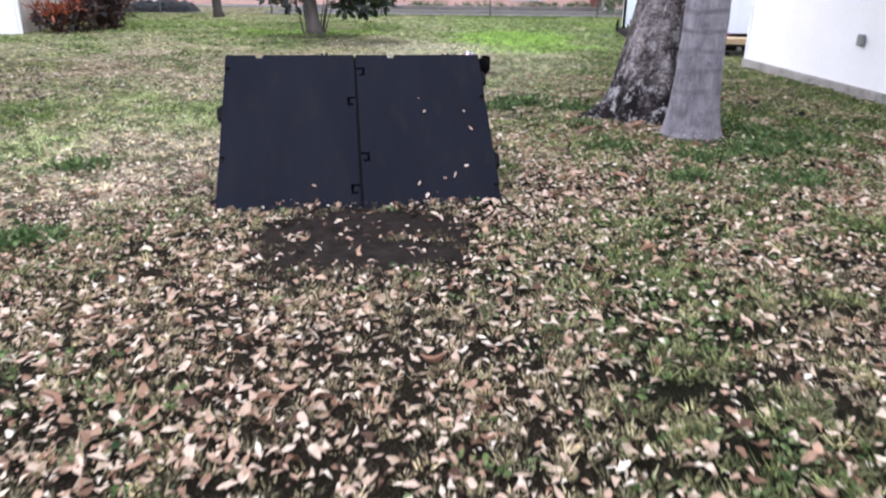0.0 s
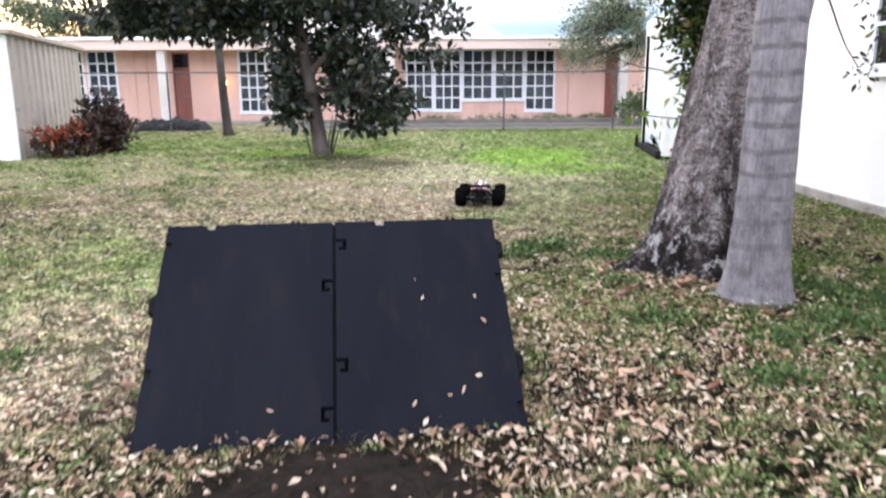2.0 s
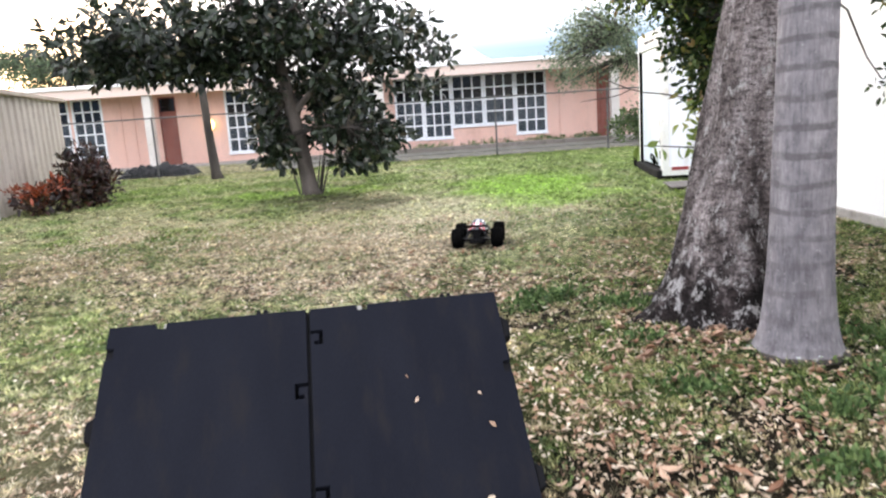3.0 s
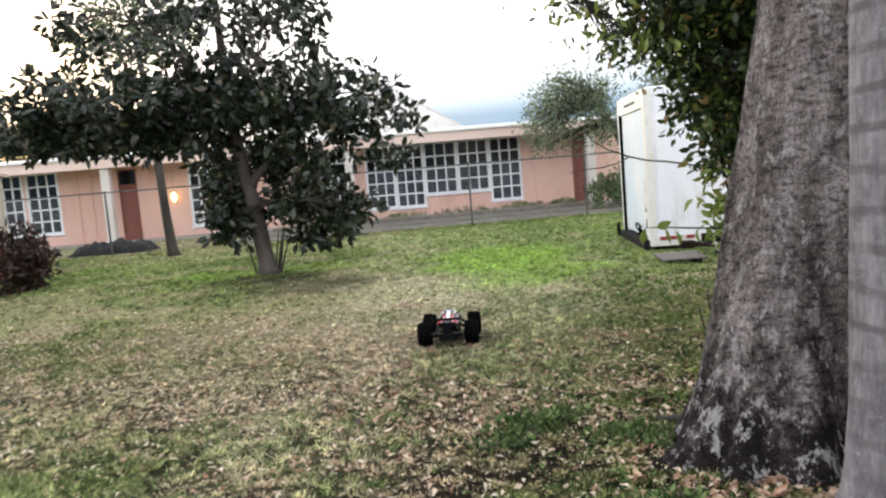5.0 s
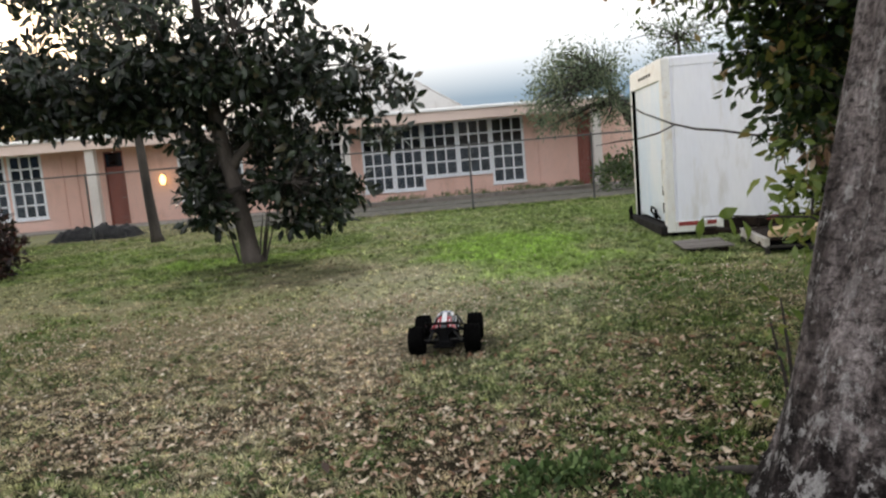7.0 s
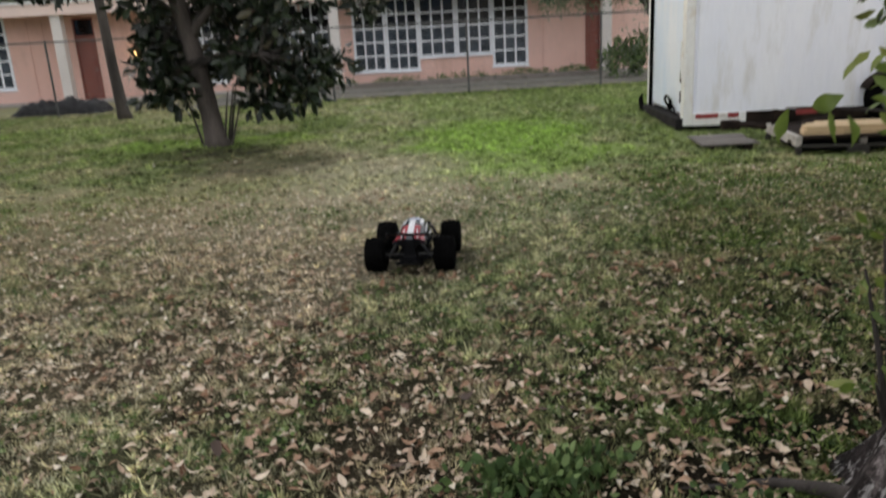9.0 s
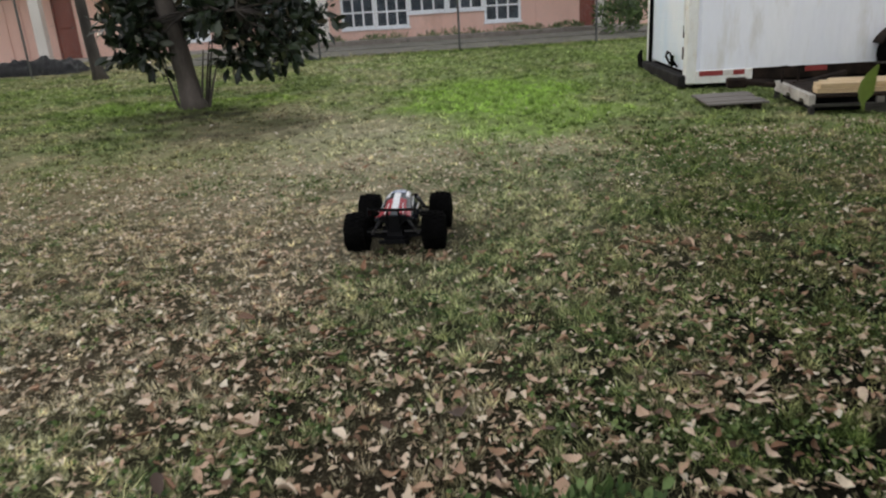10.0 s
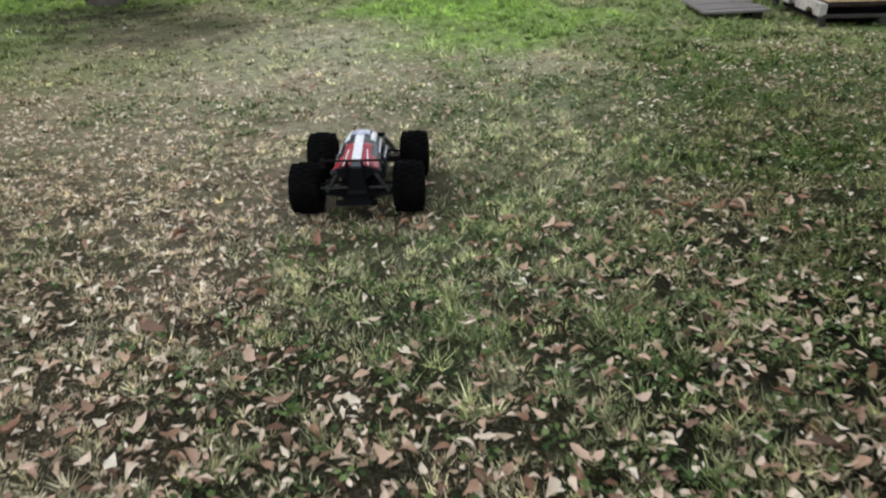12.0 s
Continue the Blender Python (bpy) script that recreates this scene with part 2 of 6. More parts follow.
    if blades:
        tr = nt.nodes.new("ShaderNodeBsdfTranslucent")
        nt.links.new(c.outputs[0], tr.inputs[0])
        ms = nt.nodes.new("ShaderNodeMixShader")
        ms.inputs[0].default_value = 0.35
        nt.links.new(b.outputs[0], ms.inputs[1])
        nt.links.new(tr.outputs[0], ms.inputs[2])
        nt.links.new(ms.outputs[0], nt.nodes["Material Output"].inputs[0])
    b.inputs["Specular IOR Level"].default_value = 0.06
    return m


MAT_GROUND = lawn_material("lawn_soil_with_shade", False)
MAT_GRASS = lawn_material("lawn_grass", True)
LITTER = [(0.0, (0.06, 0.033, 0.02)), (0.2, (0.22, 0.12, 0.07)), (0.42, (0.47, 0.30, 0.195)), (0.7, (0.61, 0.45, 0.33)), (1.0, (0.76, 0.635, 0.485))]
MAT_SCRAP = foliage("leaf_bits", [(0.0, (0.22, 0.15, 0.10)), (0.25, (0.44, 0.33, 0.22)), (0.6, (0.63, 0.505, 0.37)), (1.0, (0.85, 0.765, 0.62))], 0.6, 0.1, 0.15)
MAT_PALE = foliage("bleached_leaves", [(0.0, (0.32, 0.25, 0.18)), (0.5, (0.62, 0.53, 0.42)), (1.0, (0.86, 0.80, 0.70))], 0.6, 0.1, 0.2)
MAT_BROWN = foliage("brown_leaves", [(0.0, (0.22, 0.11, 0.065)), (0.5, (0.46, 0.275, 0.18)), (1.0, (0.68, 0.50, 0.37))], 0.6, 0.1, 0.2)
MAT_PINKISH = foliage("pinkish_dry_leaves", [(0.0, (0.33, 0.20, 0.15)), (0.5, (0.56, 0.39, 0.29)), (1.0, (0.78, 0.63, 0.50))], 0.6, 0.1, 0.2)
MAT_LITTER = foliage("dry_leaves", LITTER, 0.6, 0.1, 0.2)


def litter_single():
    m, nt, b = nodes_of("dry_leaf")
    g = nt.nodes.new("ShaderNodeObjectInfo")
    r = ramp_node(nt, g.outputs["Random"], LITTER)
    n = noise_node(nt, 40, 4)
    v = ramp_node(nt, n.outputs[0], [(0.3, (0.6, 0.6, 0.6)), (0.7, (1.15, 1.15, 1.15))])
    c = mix_node(nt, 0.8, r.outputs[0], v.outputs[0], "MULTIPLY")
    nt.links.new(c.outputs[0], b.inputs["Base Color"])
    b.inputs["Roughness"].default_value = 0.6
    return m


MAT_LEAF = litter_single()
MAT_MAGNOLIA = foliage("magnolia_leaves", [(0.0, (0.006, 0.010, 0.006)), (0.6, (0.015, 0.026, 0.013)), (0.92, (0.04, 0.058, 0.03)), (1.0, (0.11, 0.085, 0.05))], 0.33, 0.10)
MAT_OAKLEAF = foliage("oak_leaves", [(0.0, (0.012, 0.025, 0.008)), (0.55, (0.036, 0.068, 0.017)), (0.88, (0.15, 0.21, 0.045)), (1.0, (0.30, 0.17, 0.06))], 0.4, 0.35)
MAT_SHOOT = foliage("young_leaves", [(0.0, (0.10, 0.16, 0.03)), (0.6, (0.22, 0.30, 0.06)), (1.0, (0.36, 0.36, 0.10))], 0.4, 0.4)
MAT_CROTON = foliage("croton_leaves", [(0.0, (0.013, 0.008, 0.008)), (0.55, (0.035, 0.015, 0.013)), (0.8, (0.09, 0.026, 0.016)), (1.0, (0.035, 0.042, 0.015))], 0.35, 0.15)
MAT_CROTON_RED = foliage("croton_new_leaves", [(0.0, (0.20, 0.04, 0.02)), (0.6, (0.42, 0.10, 0.04)), (1.0, (0.12, 0.05, 0.03))], 0.35, 0.2)
MAT_FAR = foliage("far_leaves", [(0.0, (0.06, 0.09, 0.05)), (0.6, (0.12, 0.17, 0.09)), (1.0, (0.22, 0.25, 0.13))], 0.6, 0.4)
# haze and backlight are mixed into this lighter leaf colour
MAT_HAZY = foliage("haze_paled_leaves", [(0.0, (0.11, 0.14, 0.09)), (0.6, (0.20, 0.25, 0.16)), (1.0, (0.33, 0.36, 0.24))], 0.7, 0.5, 0.2)
MAT_WEED = foliage("weed_leaves", [(0.0, (0.035, 0.065, 0.022)), (0.6, (0.09, 0.15, 0.048)), (1.0, (0.21, 0.29, 0.11))], 0.55, 0.2, 0.2)
MAT_CLOVER = foliage("clover_leaves", [(0.0, (0.02, 0.045, 0.014)), (0.45, (0.085, 0.13, 0.036)), (0.8, (0.16, 0.22, 0.07)), (1.0, (0.28, 0.34, 0.17))], 0.6, 0.15, 0.15)
MAT_BARK = surf("grey_bark", (0.035, 0.03, 0.027), (0.085, 0.072, 0.063), 3, 40, 0.95, 0.8, 0.02, stretch=(1, 1, 0.35))

MAT_TRUNK = surf("brown_grey_bark", (0.05, 0.041, 0.035), (0.115, 0.097, 0.085), 4, 45, 0.95, 0.8, 0.02, stretch=(1, 1, 0.35))


def oak_bark():
    """Mauve-grey bark in upright streaks with cross cracks, a near-black foot and pale lichen."""
    m, nt, b = nodes_of("oak_bark")
    streak = noise_node(nt, 5.5, 6, 0.62, stretch=(1, 1, 0.16))
    blot = noise_node(nt, 7, 7, 0.7, stretch=(1, 1, 0.6))
    crack = noise_node(nt, 16, 7, 0.72, stretch=(1, 1, 2.2))
    fine = noise_node(nt, 60, 5, 0.7, stretch=(1, 1, 0.7))
    flake = noise_node(nt, 15, 9, 0.78, stretch=(1, 1, 0.6))
    patch = noise_node(nt, 9, 8, 0.74, stretch=(1, 1, 0.7))
    col = ramp_node(nt, streak.outputs[0], [(0.36, (0.065, 0.053, 0.050)), (0.5, (0.178, 0.152, 0.148)), (0.64, (0.31, 0.272, 0.268))]).outputs[0]
    bl = ramp_node(nt, blot.outputs[0], [(0.36, (0.45, 0.43, 0.42)), (0.62, (1.35, 1.35, 1.35))])
    col = mix_node(nt, 0.85, col, bl.outputs[0], "MULTIPLY").outputs[0]
    cr = ramp_node(nt, crack.outputs[0], [(0.40, (0.22, 0.205, 0.2)), (0.48, (0.95, 0.95, 0.95)), (0.62, (1.3, 1.3, 1.3))])
    col = mix_node(nt, 0.85, col, cr.outputs[0], "MULTIPLY").outputs[0]
    gr = ramp_node(nt, fine.outputs[0], [(0.40, (0.5, 0.5, 0.5)), (0.60, (1.4, 1.4, 1.4))])
    col = mix_node(nt, 0.8, col, gr.outputs[0], "MULTIPLY").outputs[0]
    tc = nt.nodes.new("ShaderNodeTexCoord")
    sp = nt.nodes.new("ShaderNodeSeparateXYZ")
    nt.links.new(tc.outputs["Object"], sp.inputs[0])
    # darker towards the foot, with an uneven upper edge
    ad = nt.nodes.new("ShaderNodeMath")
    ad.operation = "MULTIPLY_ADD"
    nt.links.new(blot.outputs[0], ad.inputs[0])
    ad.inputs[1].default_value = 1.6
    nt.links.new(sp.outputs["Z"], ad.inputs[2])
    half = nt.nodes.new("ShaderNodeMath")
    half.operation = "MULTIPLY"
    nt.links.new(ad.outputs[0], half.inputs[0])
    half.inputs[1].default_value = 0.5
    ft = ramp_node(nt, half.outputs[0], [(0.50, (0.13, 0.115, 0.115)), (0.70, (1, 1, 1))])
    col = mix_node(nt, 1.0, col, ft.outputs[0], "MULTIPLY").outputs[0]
    # lichen: broad patches low down, small flecks higher up
    low = ramp_node(nt, sp.outputs["Z"], [(0.15, (1, 1, 1)), (1.3, (0.25, 0.25, 0.25))])
    pt = ramp_node(nt, patch.outputs[0], [(0.57, (0, 0, 0)), (0.60, (1, 1, 1))])
    pt = mix_node(nt, 1.0, pt.outputs[0], low.outputs[0], "MULTIPLY")
    fk = ramp_node(nt, flake.outputs[0], [(0.555, (0, 0, 0)), (0.60, (0.85, 0.85, 0.85))])
    li = mix_node(nt, 1.0, pt.outputs[0], fk.outputs[0], "LIGHTEN")
    tone = ramp_node(nt, fine.outputs[0], [(0.35, (0.27, 0.255, 0.25)), (0.6, (0.52, 0.50, 0.49))])
    col = mix_node(nt, li.outputs[0], col, tone.outputs[0]).outputs[0]
    nt.links.new(col, b.inputs["Base Color"])
    b.inputs["Roughness"].default_value, b.inputs["Specular IOR Level"].default_value = 0.95, 0.2
    rel = mix_node(nt, 0.5, crack.outputs[0], fine.outputs[0])
    bump_node(nt, b, rel.outputs[0], 1.0, 0.045)
    return m


MAT_OAK = oak_bark()


def palm_bark():
    """Grey-violet bark with upright streaks and dark rings above the smooth foot."""
    m, nt, b = nodes_of("palm_bark")
    n1, n2 = noise_node(nt, 5, 6, 0.65, stretch=(1, 1, 0.3)), noise_node(nt, 55, 5, 0.7, stretch=(1, 1, 0.12))
    col = ramp_node(nt, n1.outputs[0], [(0.3, (0.14, 0.13, 0.142)), (0.5, (0.22, 0.206, 0.22)), (0.72, (0.31, 0.292, 0.302))]).outputs[0]
    gr = ramp_node(nt, n2.outputs[0], [(0.3, (0.6, 0.6, 0.6)), (0.7, (1.28, 1.28, 1.28))])
    col = mix_node(nt, 0.8, col, gr.outputs[0], "MULTIPLY").outputs[0]
    mott = ramp_node(nt, noise_node(nt, 11, 7, 0.72, stretch=(1, 1, 0.8)).outputs[0], [(0.34, (0.55, 0.54, 0.56)), (0.5, (1, 1, 1)), (0.68, (1.3, 1.28, 1.26))])
    col = mix_node(nt, 0.75, col, mott.outputs[0], "MULTIPLY").outputs[0]
    tc = nt.nodes.new("ShaderNodeTexCoord")
    w = nt.nodes.new("ShaderNodeTexWave")
    w.wave_type, w.bands_direction, w.wave_profile = "BANDS", "Z", "SIN"
    w.inputs["Scale"].default_value, w.inputs["Distortion"].default_value = 2.1, 1.7
    w.inputs["Detail"].default_value, w.inputs["Detail Scale"].default_value = 3.0, 1.6
    nt.links.new(tc.outputs["Object"], w.inputs["Vector"])
    band = ramp_node(nt, w.outputs["Fac"], [(0.76, (0, 0, 0)), (0.95, (1, 1, 1))])
    sp = nt.nodes.new("ShaderNodeSeparateXYZ")
    nt.links.new(tc.outputs["Object"], sp.inputs[0])
    up = ramp_node(nt, sp.outputs["Z"], [(0.05, (0.25, 0.25, 0.25)), (0.9, (0.78, 0.78, 0.78))])
    f = mix_node(nt, 1.0, band.outputs[0], up.outputs[0], "MULTIPLY")
    worn = ramp_node(nt, noise_node(nt, 9, 6, 0.75).outputs[0], [(0.36, (0.2, 0.2, 0.2)), (0.55, (1, 1, 1))])
    f = mix_node(nt, 1.0, f.outputs[0], worn.outputs[0], "MULTIPLY")
    pale = ramp_node(nt, noise_node(nt, 30, 6, 0.75).outputs[0], [(0.58, (0, 0, 0)), (0.68, (0.6, 0.6, 0.6))])
    col = mix_node(nt, pale.outputs[0], col, (0.40, 0.385, 0.385)).outputs[0]
    col = mix_node(nt, f.outputs[0], col, (0.095, 0.087, 0.092)).outputs[0]
    nt.links.new(col, b.inputs["Base Color"])
    b.inputs["Roughness"].default_value, b.inputs["Specular IOR Level"].default_value = 0.92, 0.25
    bump_node(nt, b, n2.outputs[0], 0.6, 0.006)
    return m


MAT_PALM = palm_bark()
MAT_PANEL = surf("black_plastic", (0.0085, 0.0095, 0.0145), (0.012, 0.0132, 0.019), 2.5, 160, 0.8, 0.35, 0.002, stain=(0.0155, 0.0148, 0.017), stretch=(1.3, 0.35, 1), gloss=0.06)
MAT_CLIP = surf("black_clip_plastic", (0.003, 0.003, 0.004), (0.007, 0.007, 0.008), 8, 90, 0.6, 0.1, gloss=0.1)
MAT_CLIPWHITE = surf("pale_clip_plastic", (0.30, 0.29, 0.26), (0.45, 0.44, 0.40), 8, 90, 0.6, 0.1, gloss=0.2)
MAT_PINK = surf("pink_stucco", (0.70, 0.45, 0.375), (0.77, 0.52, 0.45), 0.6, 25, 0.9, 0.3, 0.006, stain=(0.60, 0.38, 0.31), stretch=(1, 1, 0.3), grainy=0.25)
MAT_TRIM = surf("white_trim", (0.76, 0.79, 0.84), (0.82, 0.85, 0.90), 0.8, 20, 0.6, 0.1, grainy=0.2)
MAT_COLUMN = surf("porch_column_paint", (0.60, 0.56, 0.53), (0.68, 0.64, 0.61), 0.8, 20, 0.7, 0.1, grainy=0.2)
MAT_FASCIA = surf("pale_pink_fascia", (0.74, 0.57, 0.51), (0.80, 0.64, 0.58), 0.5, 20, 0.7, 0.1, grainy=0.2)
MAT_SOFFIT = surf("soffit_paint", (0.50, 0.36, 0.30), (0.56, 0.42, 0.36), 0.5, 20, 0.8, 0.1)
MAT_ROOF = surf("white_roof", (0.78, 0.78, 0.78), (0.86, 0.86, 0.86), 0.5, 12, 0.6, 0.2, stain=(0.66, 0.65, 0.64), grainy=0.2)
MAT_DOOR = surf("red_brown_door", (0.20, 0.055, 0.04), (0.27, 0.085, 0.06), 1.2, 30, 0.5, 0.1, stretch=(1, 1, 0.3))
MAT_CONCRETE = surf("concrete", (0.26, 0.24, 0.22), (0.38, 0.36, 0.33), 2, 50, 0.9, 0.4, stain=(0.17, 0.16, 0.14))
MAT_WORN = surf("worn_dirty_concrete", (0.09, 0.086, 0.072), (0.16, 0.15, 0.13), 1.2, 30, 0.95, 0.5, stain=(0.085, 0.085, 0.06))
MAT_DARKWALL = surf("weathered_planter", (0.16, 0.14, 0.12), (0.25, 0.22, 0.20), 2, 40, 0.9, 0.4, stain=(0.09, 0.085, 0.07))
MAT_SIDING = surf("white_siding", (0.84, 0.84, 0.84), (0.89, 0.89, 0.89), 0.7, 18, 0.5, 0.1, grainy=0.12)
MAT_SHED = surf("beige_metal", (0.42, 0.37, 0.32), (0.50, 0.45, 0.39), 1.2, 25, 0.5, 0.1, stain=(0.35, 0.30, 0.26), grainy=0.2)
MAT_SHEDROOF = surf("shed_roof_metal", (0.36, 0.28, 0.22), (0.46, 0.38, 0.31), 1.5, 25, 0.6, 0.1)
MAT_TRAILER = surf("white_trailer_skin", (0.84, 0.865, 0.96), (0.91, 0.925, 0.98), 1.4, 20, 0.4, 0.08, stain=(0.74, 0.74, 0.75), stretch=(1, 1, 0.2), grainy=0.12)
MAT_TRAILER_DOOR = surf("trailer_door_skin", (0.70, 0.82, 0.96), (0.86, 0.91, 0.98), 1.5, 20, 0.35, 0.05, stretch=(1, 1, 0.4), grainy=0.12)
MAT_CREAM = surf("cream_frame", (0.77, 0.77, 0.75), (0.85, 0.85, 0.83), 2, 30, 0.5, 0.1, stain=(0.68, 0.63, 0.56), grainy=0.25)
MAT_DIRT = surf("grey_dirt", (0.09, 0.085, 0.068), (0.18, 0.17, 0.14), 1.3, 14, 0.95, 0.5, 0.02, stain=(0.075, 0.085, 0.05))
MAT_DIRTY = surf("dirty_cream_paint", (0.28, 0.26, 0.24), (0.50, 0.48, 0.44), 4, 40, 0.7, 0.3, stain=(0.16, 0.12, 0.10))
MAT_SILL = surf("dark_worn_sill", (0.009, 0.008, 0.008), (0.03, 0.029, 0.029), 5, 60, 0.85, 0.4, gloss=0.1)
MAT_RUST = surf("rusty_steel", (0.009, 0.007, 0.006), (0.034, 0.023, 0.018), 5, 60, 0.85, 0.4, gloss=0.1)
MAT_BLACK = surf("black_rubber", (0.002, 0.002, 0.002), (0.005, 0.005, 0.005), 10, 90, 0.9, 0.4, gloss=0.03)
MAT_RED = surf("red_reflector", (0.24, 0.03, 0.03), (0.34, 0.06, 0.06), 10, 60, 0.35, 0.05)
MAT_WHITE = surf("white_reflector", (0.68, 0.64, 0.60), (0.78, 0.75, 0.72), 10, 60, 0.4, 0.05)
MAT_LUMBER = surf("sawn_lumber", (0.50, 0.36, 0.20), (0.62, 0.48, 0.30), 4, 40, 0.75, 0.3, stretch=(0.2, 1, 1))
MAT_OLDWOOD = surf("grey_old_wood", (0.10, 0.09, 0.082), (0.24, 0.22, 0.20), 4, 50, 0.9, 0.5, stretch=(0.2, 1, 1))
MAT_SILLWOOD = surf("damp_dark_wood", (0.02, 0.019, 0.017), (0.08, 0.075, 0.068), 5, 50, 0.9, 0.5, gloss=0.15, stretch=(0.2, 1, 1))
MAT_GALV = surf("galvanised_steel", (0.22, 0.22, 0.22), (0.34, 0.34, 0.34), 4, 40, 0.5, 0.1, metal=0.6)
MAT_FENCE = surf("dull_fence_steel", (0.07, 0.07, 0.07), (0.13, 0.13, 0.13), 4, 40, 0.6, 0.1, metal=0.3)
# near-black filler that stands in for shade under the two trailers
MAT_UNDER_SHADE = surf("under_trailer_shade", (0.003, 0.003, 0.004), (0.009, 0.009, 0.010), 4, 40, 0.8, 0.4, 0.02, gloss=0.05)
MAT_SHEET = surf("black_plastic_sheet", (0.004, 0.004, 0.005), (0.011, 0.011, 0.013), 4, 40, 0.5, 0.3, 0.02, gloss=0.12)
MAT_SHELL_WHITE = surf("white_shell_paint", (0.72, 0.72, 0.74), (0.80, 0.80, 0.82), 6, 60, 0.25, 0.0)
MAT_SHELL_RED = surf("red_shell_paint", (0.24, 0.008, 0.018), (0.34, 0.016, 0.03), 8, 60, 0.25, 0.0)
MAT_SHELL_DARK = surf("smoked_shell_window", (0.012, 0.014, 0.02), (0.03, 0.035, 0.045), 8, 60, 0.12, 0.0)
# blue-grey of the sky mirrored in the glossy roof, given as colour
MAT_SHELL_SHEEN = surf("shell_sky_sheen", (0.24, 0.28, 0.38), (0.46, 0.50, 0.60), 25, 60, 0.2, 0.0, stretch=(1, 0.2, 1))
MAT_ALLOY = surf("dark_alloy", (0.12, 0.12, 0.13), (0.22, 0.22, 0.23), 10, 60, 0.4, 0.1, metal=0.8)


def glass_pane(name, ca, cb):
    m, nt, b = nodes_of(name)
    n = noise_node(nt, 2.0, 3)
    r = ramp_node(nt, n.outputs[0], [(0.35, ca), (0.65, cb)])
    nt.links.new(r.outputs[0], b.inputs["Base Color"])
    b.inputs["Roughness"].default_value, b.inputs["Specular IOR Level"].default_value = 0.12, 0.3
    return m


MAT_GLASS = glass_pane("dark_window_glass", (0.004, 0.004, 0.005), (0.014, 0.013, 0.014))
MAT_BLIND = glass_pane("glass_before_pale_blind", (0.022, 0.03, 0.04), (0.06, 0.075, 0.095))
m, nt, b = nodes_of("lamp_glow")
b.inputs["Emission Color"].default_value, b.inputs["Emission Strength"].default_value = (1.0, 0.58, 0.16, 1), 3.0
MAT_GLOW = m

# ---- ground ----
PATCH = (2.0, 14.9, 1.35, 2.6)


def green_field(x, y):
    g = 0.45 * value_noise(x, y, 0.7, 3) + 0.30 * value_noise(x, y, 0.27, 5) + 0.25 * value_noise(x, y, 0.11, 6)
    big = value_noise(x, y, 2.6, 8)
    g = np.clip((g - 0.36) * 2.9 + (big - 0.5) * 0.6, 0, 1)
    g = np.maximum(g, 0.8 * blob(x, y, *PATCH))
    g = g * (1 - 0.5 * blob(x, y, -0.5, 11.0, 2.2, 4.0)) * (1 - 0.38 * np.clip((0.7 - x) / 0.8, 0, 1) * np.clip((y - 6) / 1.5, 0, 1) * np.clip((11 - y) / 2, 0, 1))
    g = np.maximum(g, 0.75 * blob(x, y, 2.6, 4.4, 1.0, 1.2) * value_noise(x, y, 0.5, 19))
    side = np.clip((x - 0.5) / 1.0, 0, 1) * np.clip((y - 2.5) / 2, 0, 1) * (0.45 + 0.75 * value_noise(x, y, 0.45, 23))
    g = np.maximum(g, 1.0 * side * np.clip(2.8 * value_noise(x, y, 0.3, 25) - 0.3, 0, 1))
    far = np.clip((y - 11) / 4, 0, 1) * (0.5 + value_noise(x, y, 1.1, 77)) * (1 - 0.8 * blob(x, y, -1.2, 13.0, 2.6, 2.6))
    g = g * (1 - 0.65 * np.clip((3.9 - y) / 1.2, 0, 1) * np.clip((1.1 - x) / 0.8, 0, 1))
    g = np.maximum(g, 0.75 * blob(x, y, 2.2, 9.2, 1.9, 3.0) * (0.35 + 0.8 * value_noise(x, y, 0.4, 24)))
    return np.clip(g + 0.26 * far, 0, 1) * (1 - 0.55 * np.clip((y - 23.9) / 0.6, 0, 1))


def lush_field(x, y):
    edge = 0.35 + 0.9 * value_noise(x, y, 0.7, 31)
    cx, cy, rx, ry = PATCH
    wx, wy = x + 1.3 * (value_noise(x, y, 0.9, 33) - 0.5), y + 2.0 * (value_noise(x, y, 1.1, 34) - 0.5)
    d = ((wx - cx) / rx) ** 2 + ((wy - cy) / ry) ** 2
    l = 0.8 * np.clip((1.3 - d) * 1.1, 0, 1) * np.clip(0.35 + edge * 0.7, 0, 1)
    l = np.maximum(l, 0.75 * blob(x, y, -2.1, 16.2, 2.3, 0.9) * edge)
    l = np.maximum(l, 0.35 * blob(x, y, -6.0, 18.5, 2.2, 3.0) * edge)
    far = np.clip((y - 12.0) / 4.0, 0, 1) * np.clip((24.2 - y) / 0.6, 0, 1) * np.clip(1 - blob(x, y, -1.4, 13.2, 2.4, 2.2), 0, 1)
    l = np.maximum(l, 0.16 * far * edge)
    l = np.maximum(l, 0.18 * blob(x, y, 0.85, 4.9, 0.6, 1.0) * edge)
    return np.maximum(l, 0.2 * blob(x, y, -2.6, 5.6, 1.4, 2.6) * np.clip(edge - 0.2, 0, 1))


def soil_field(x, y):
    e = 0.5 + value_noise(x, y, 0.22, 41)
    return np.clip(np.maximum.reduce([blob(x, y, -0.33, 2.65, 0.62, 0.62) * e, 0.7 * blob(x, y, -2.0, 15.2, 1.2, 0.9) * e, 0.5 * blob(x + 1.2 * (e - 1), y - 0.8 * (e - 1), -1.1, 13.7, 1.5, 1.0) * e, 0.5 * blob(x, y, 0.7, 9.1, 0.5, 0.4) * e]), 0, 1)


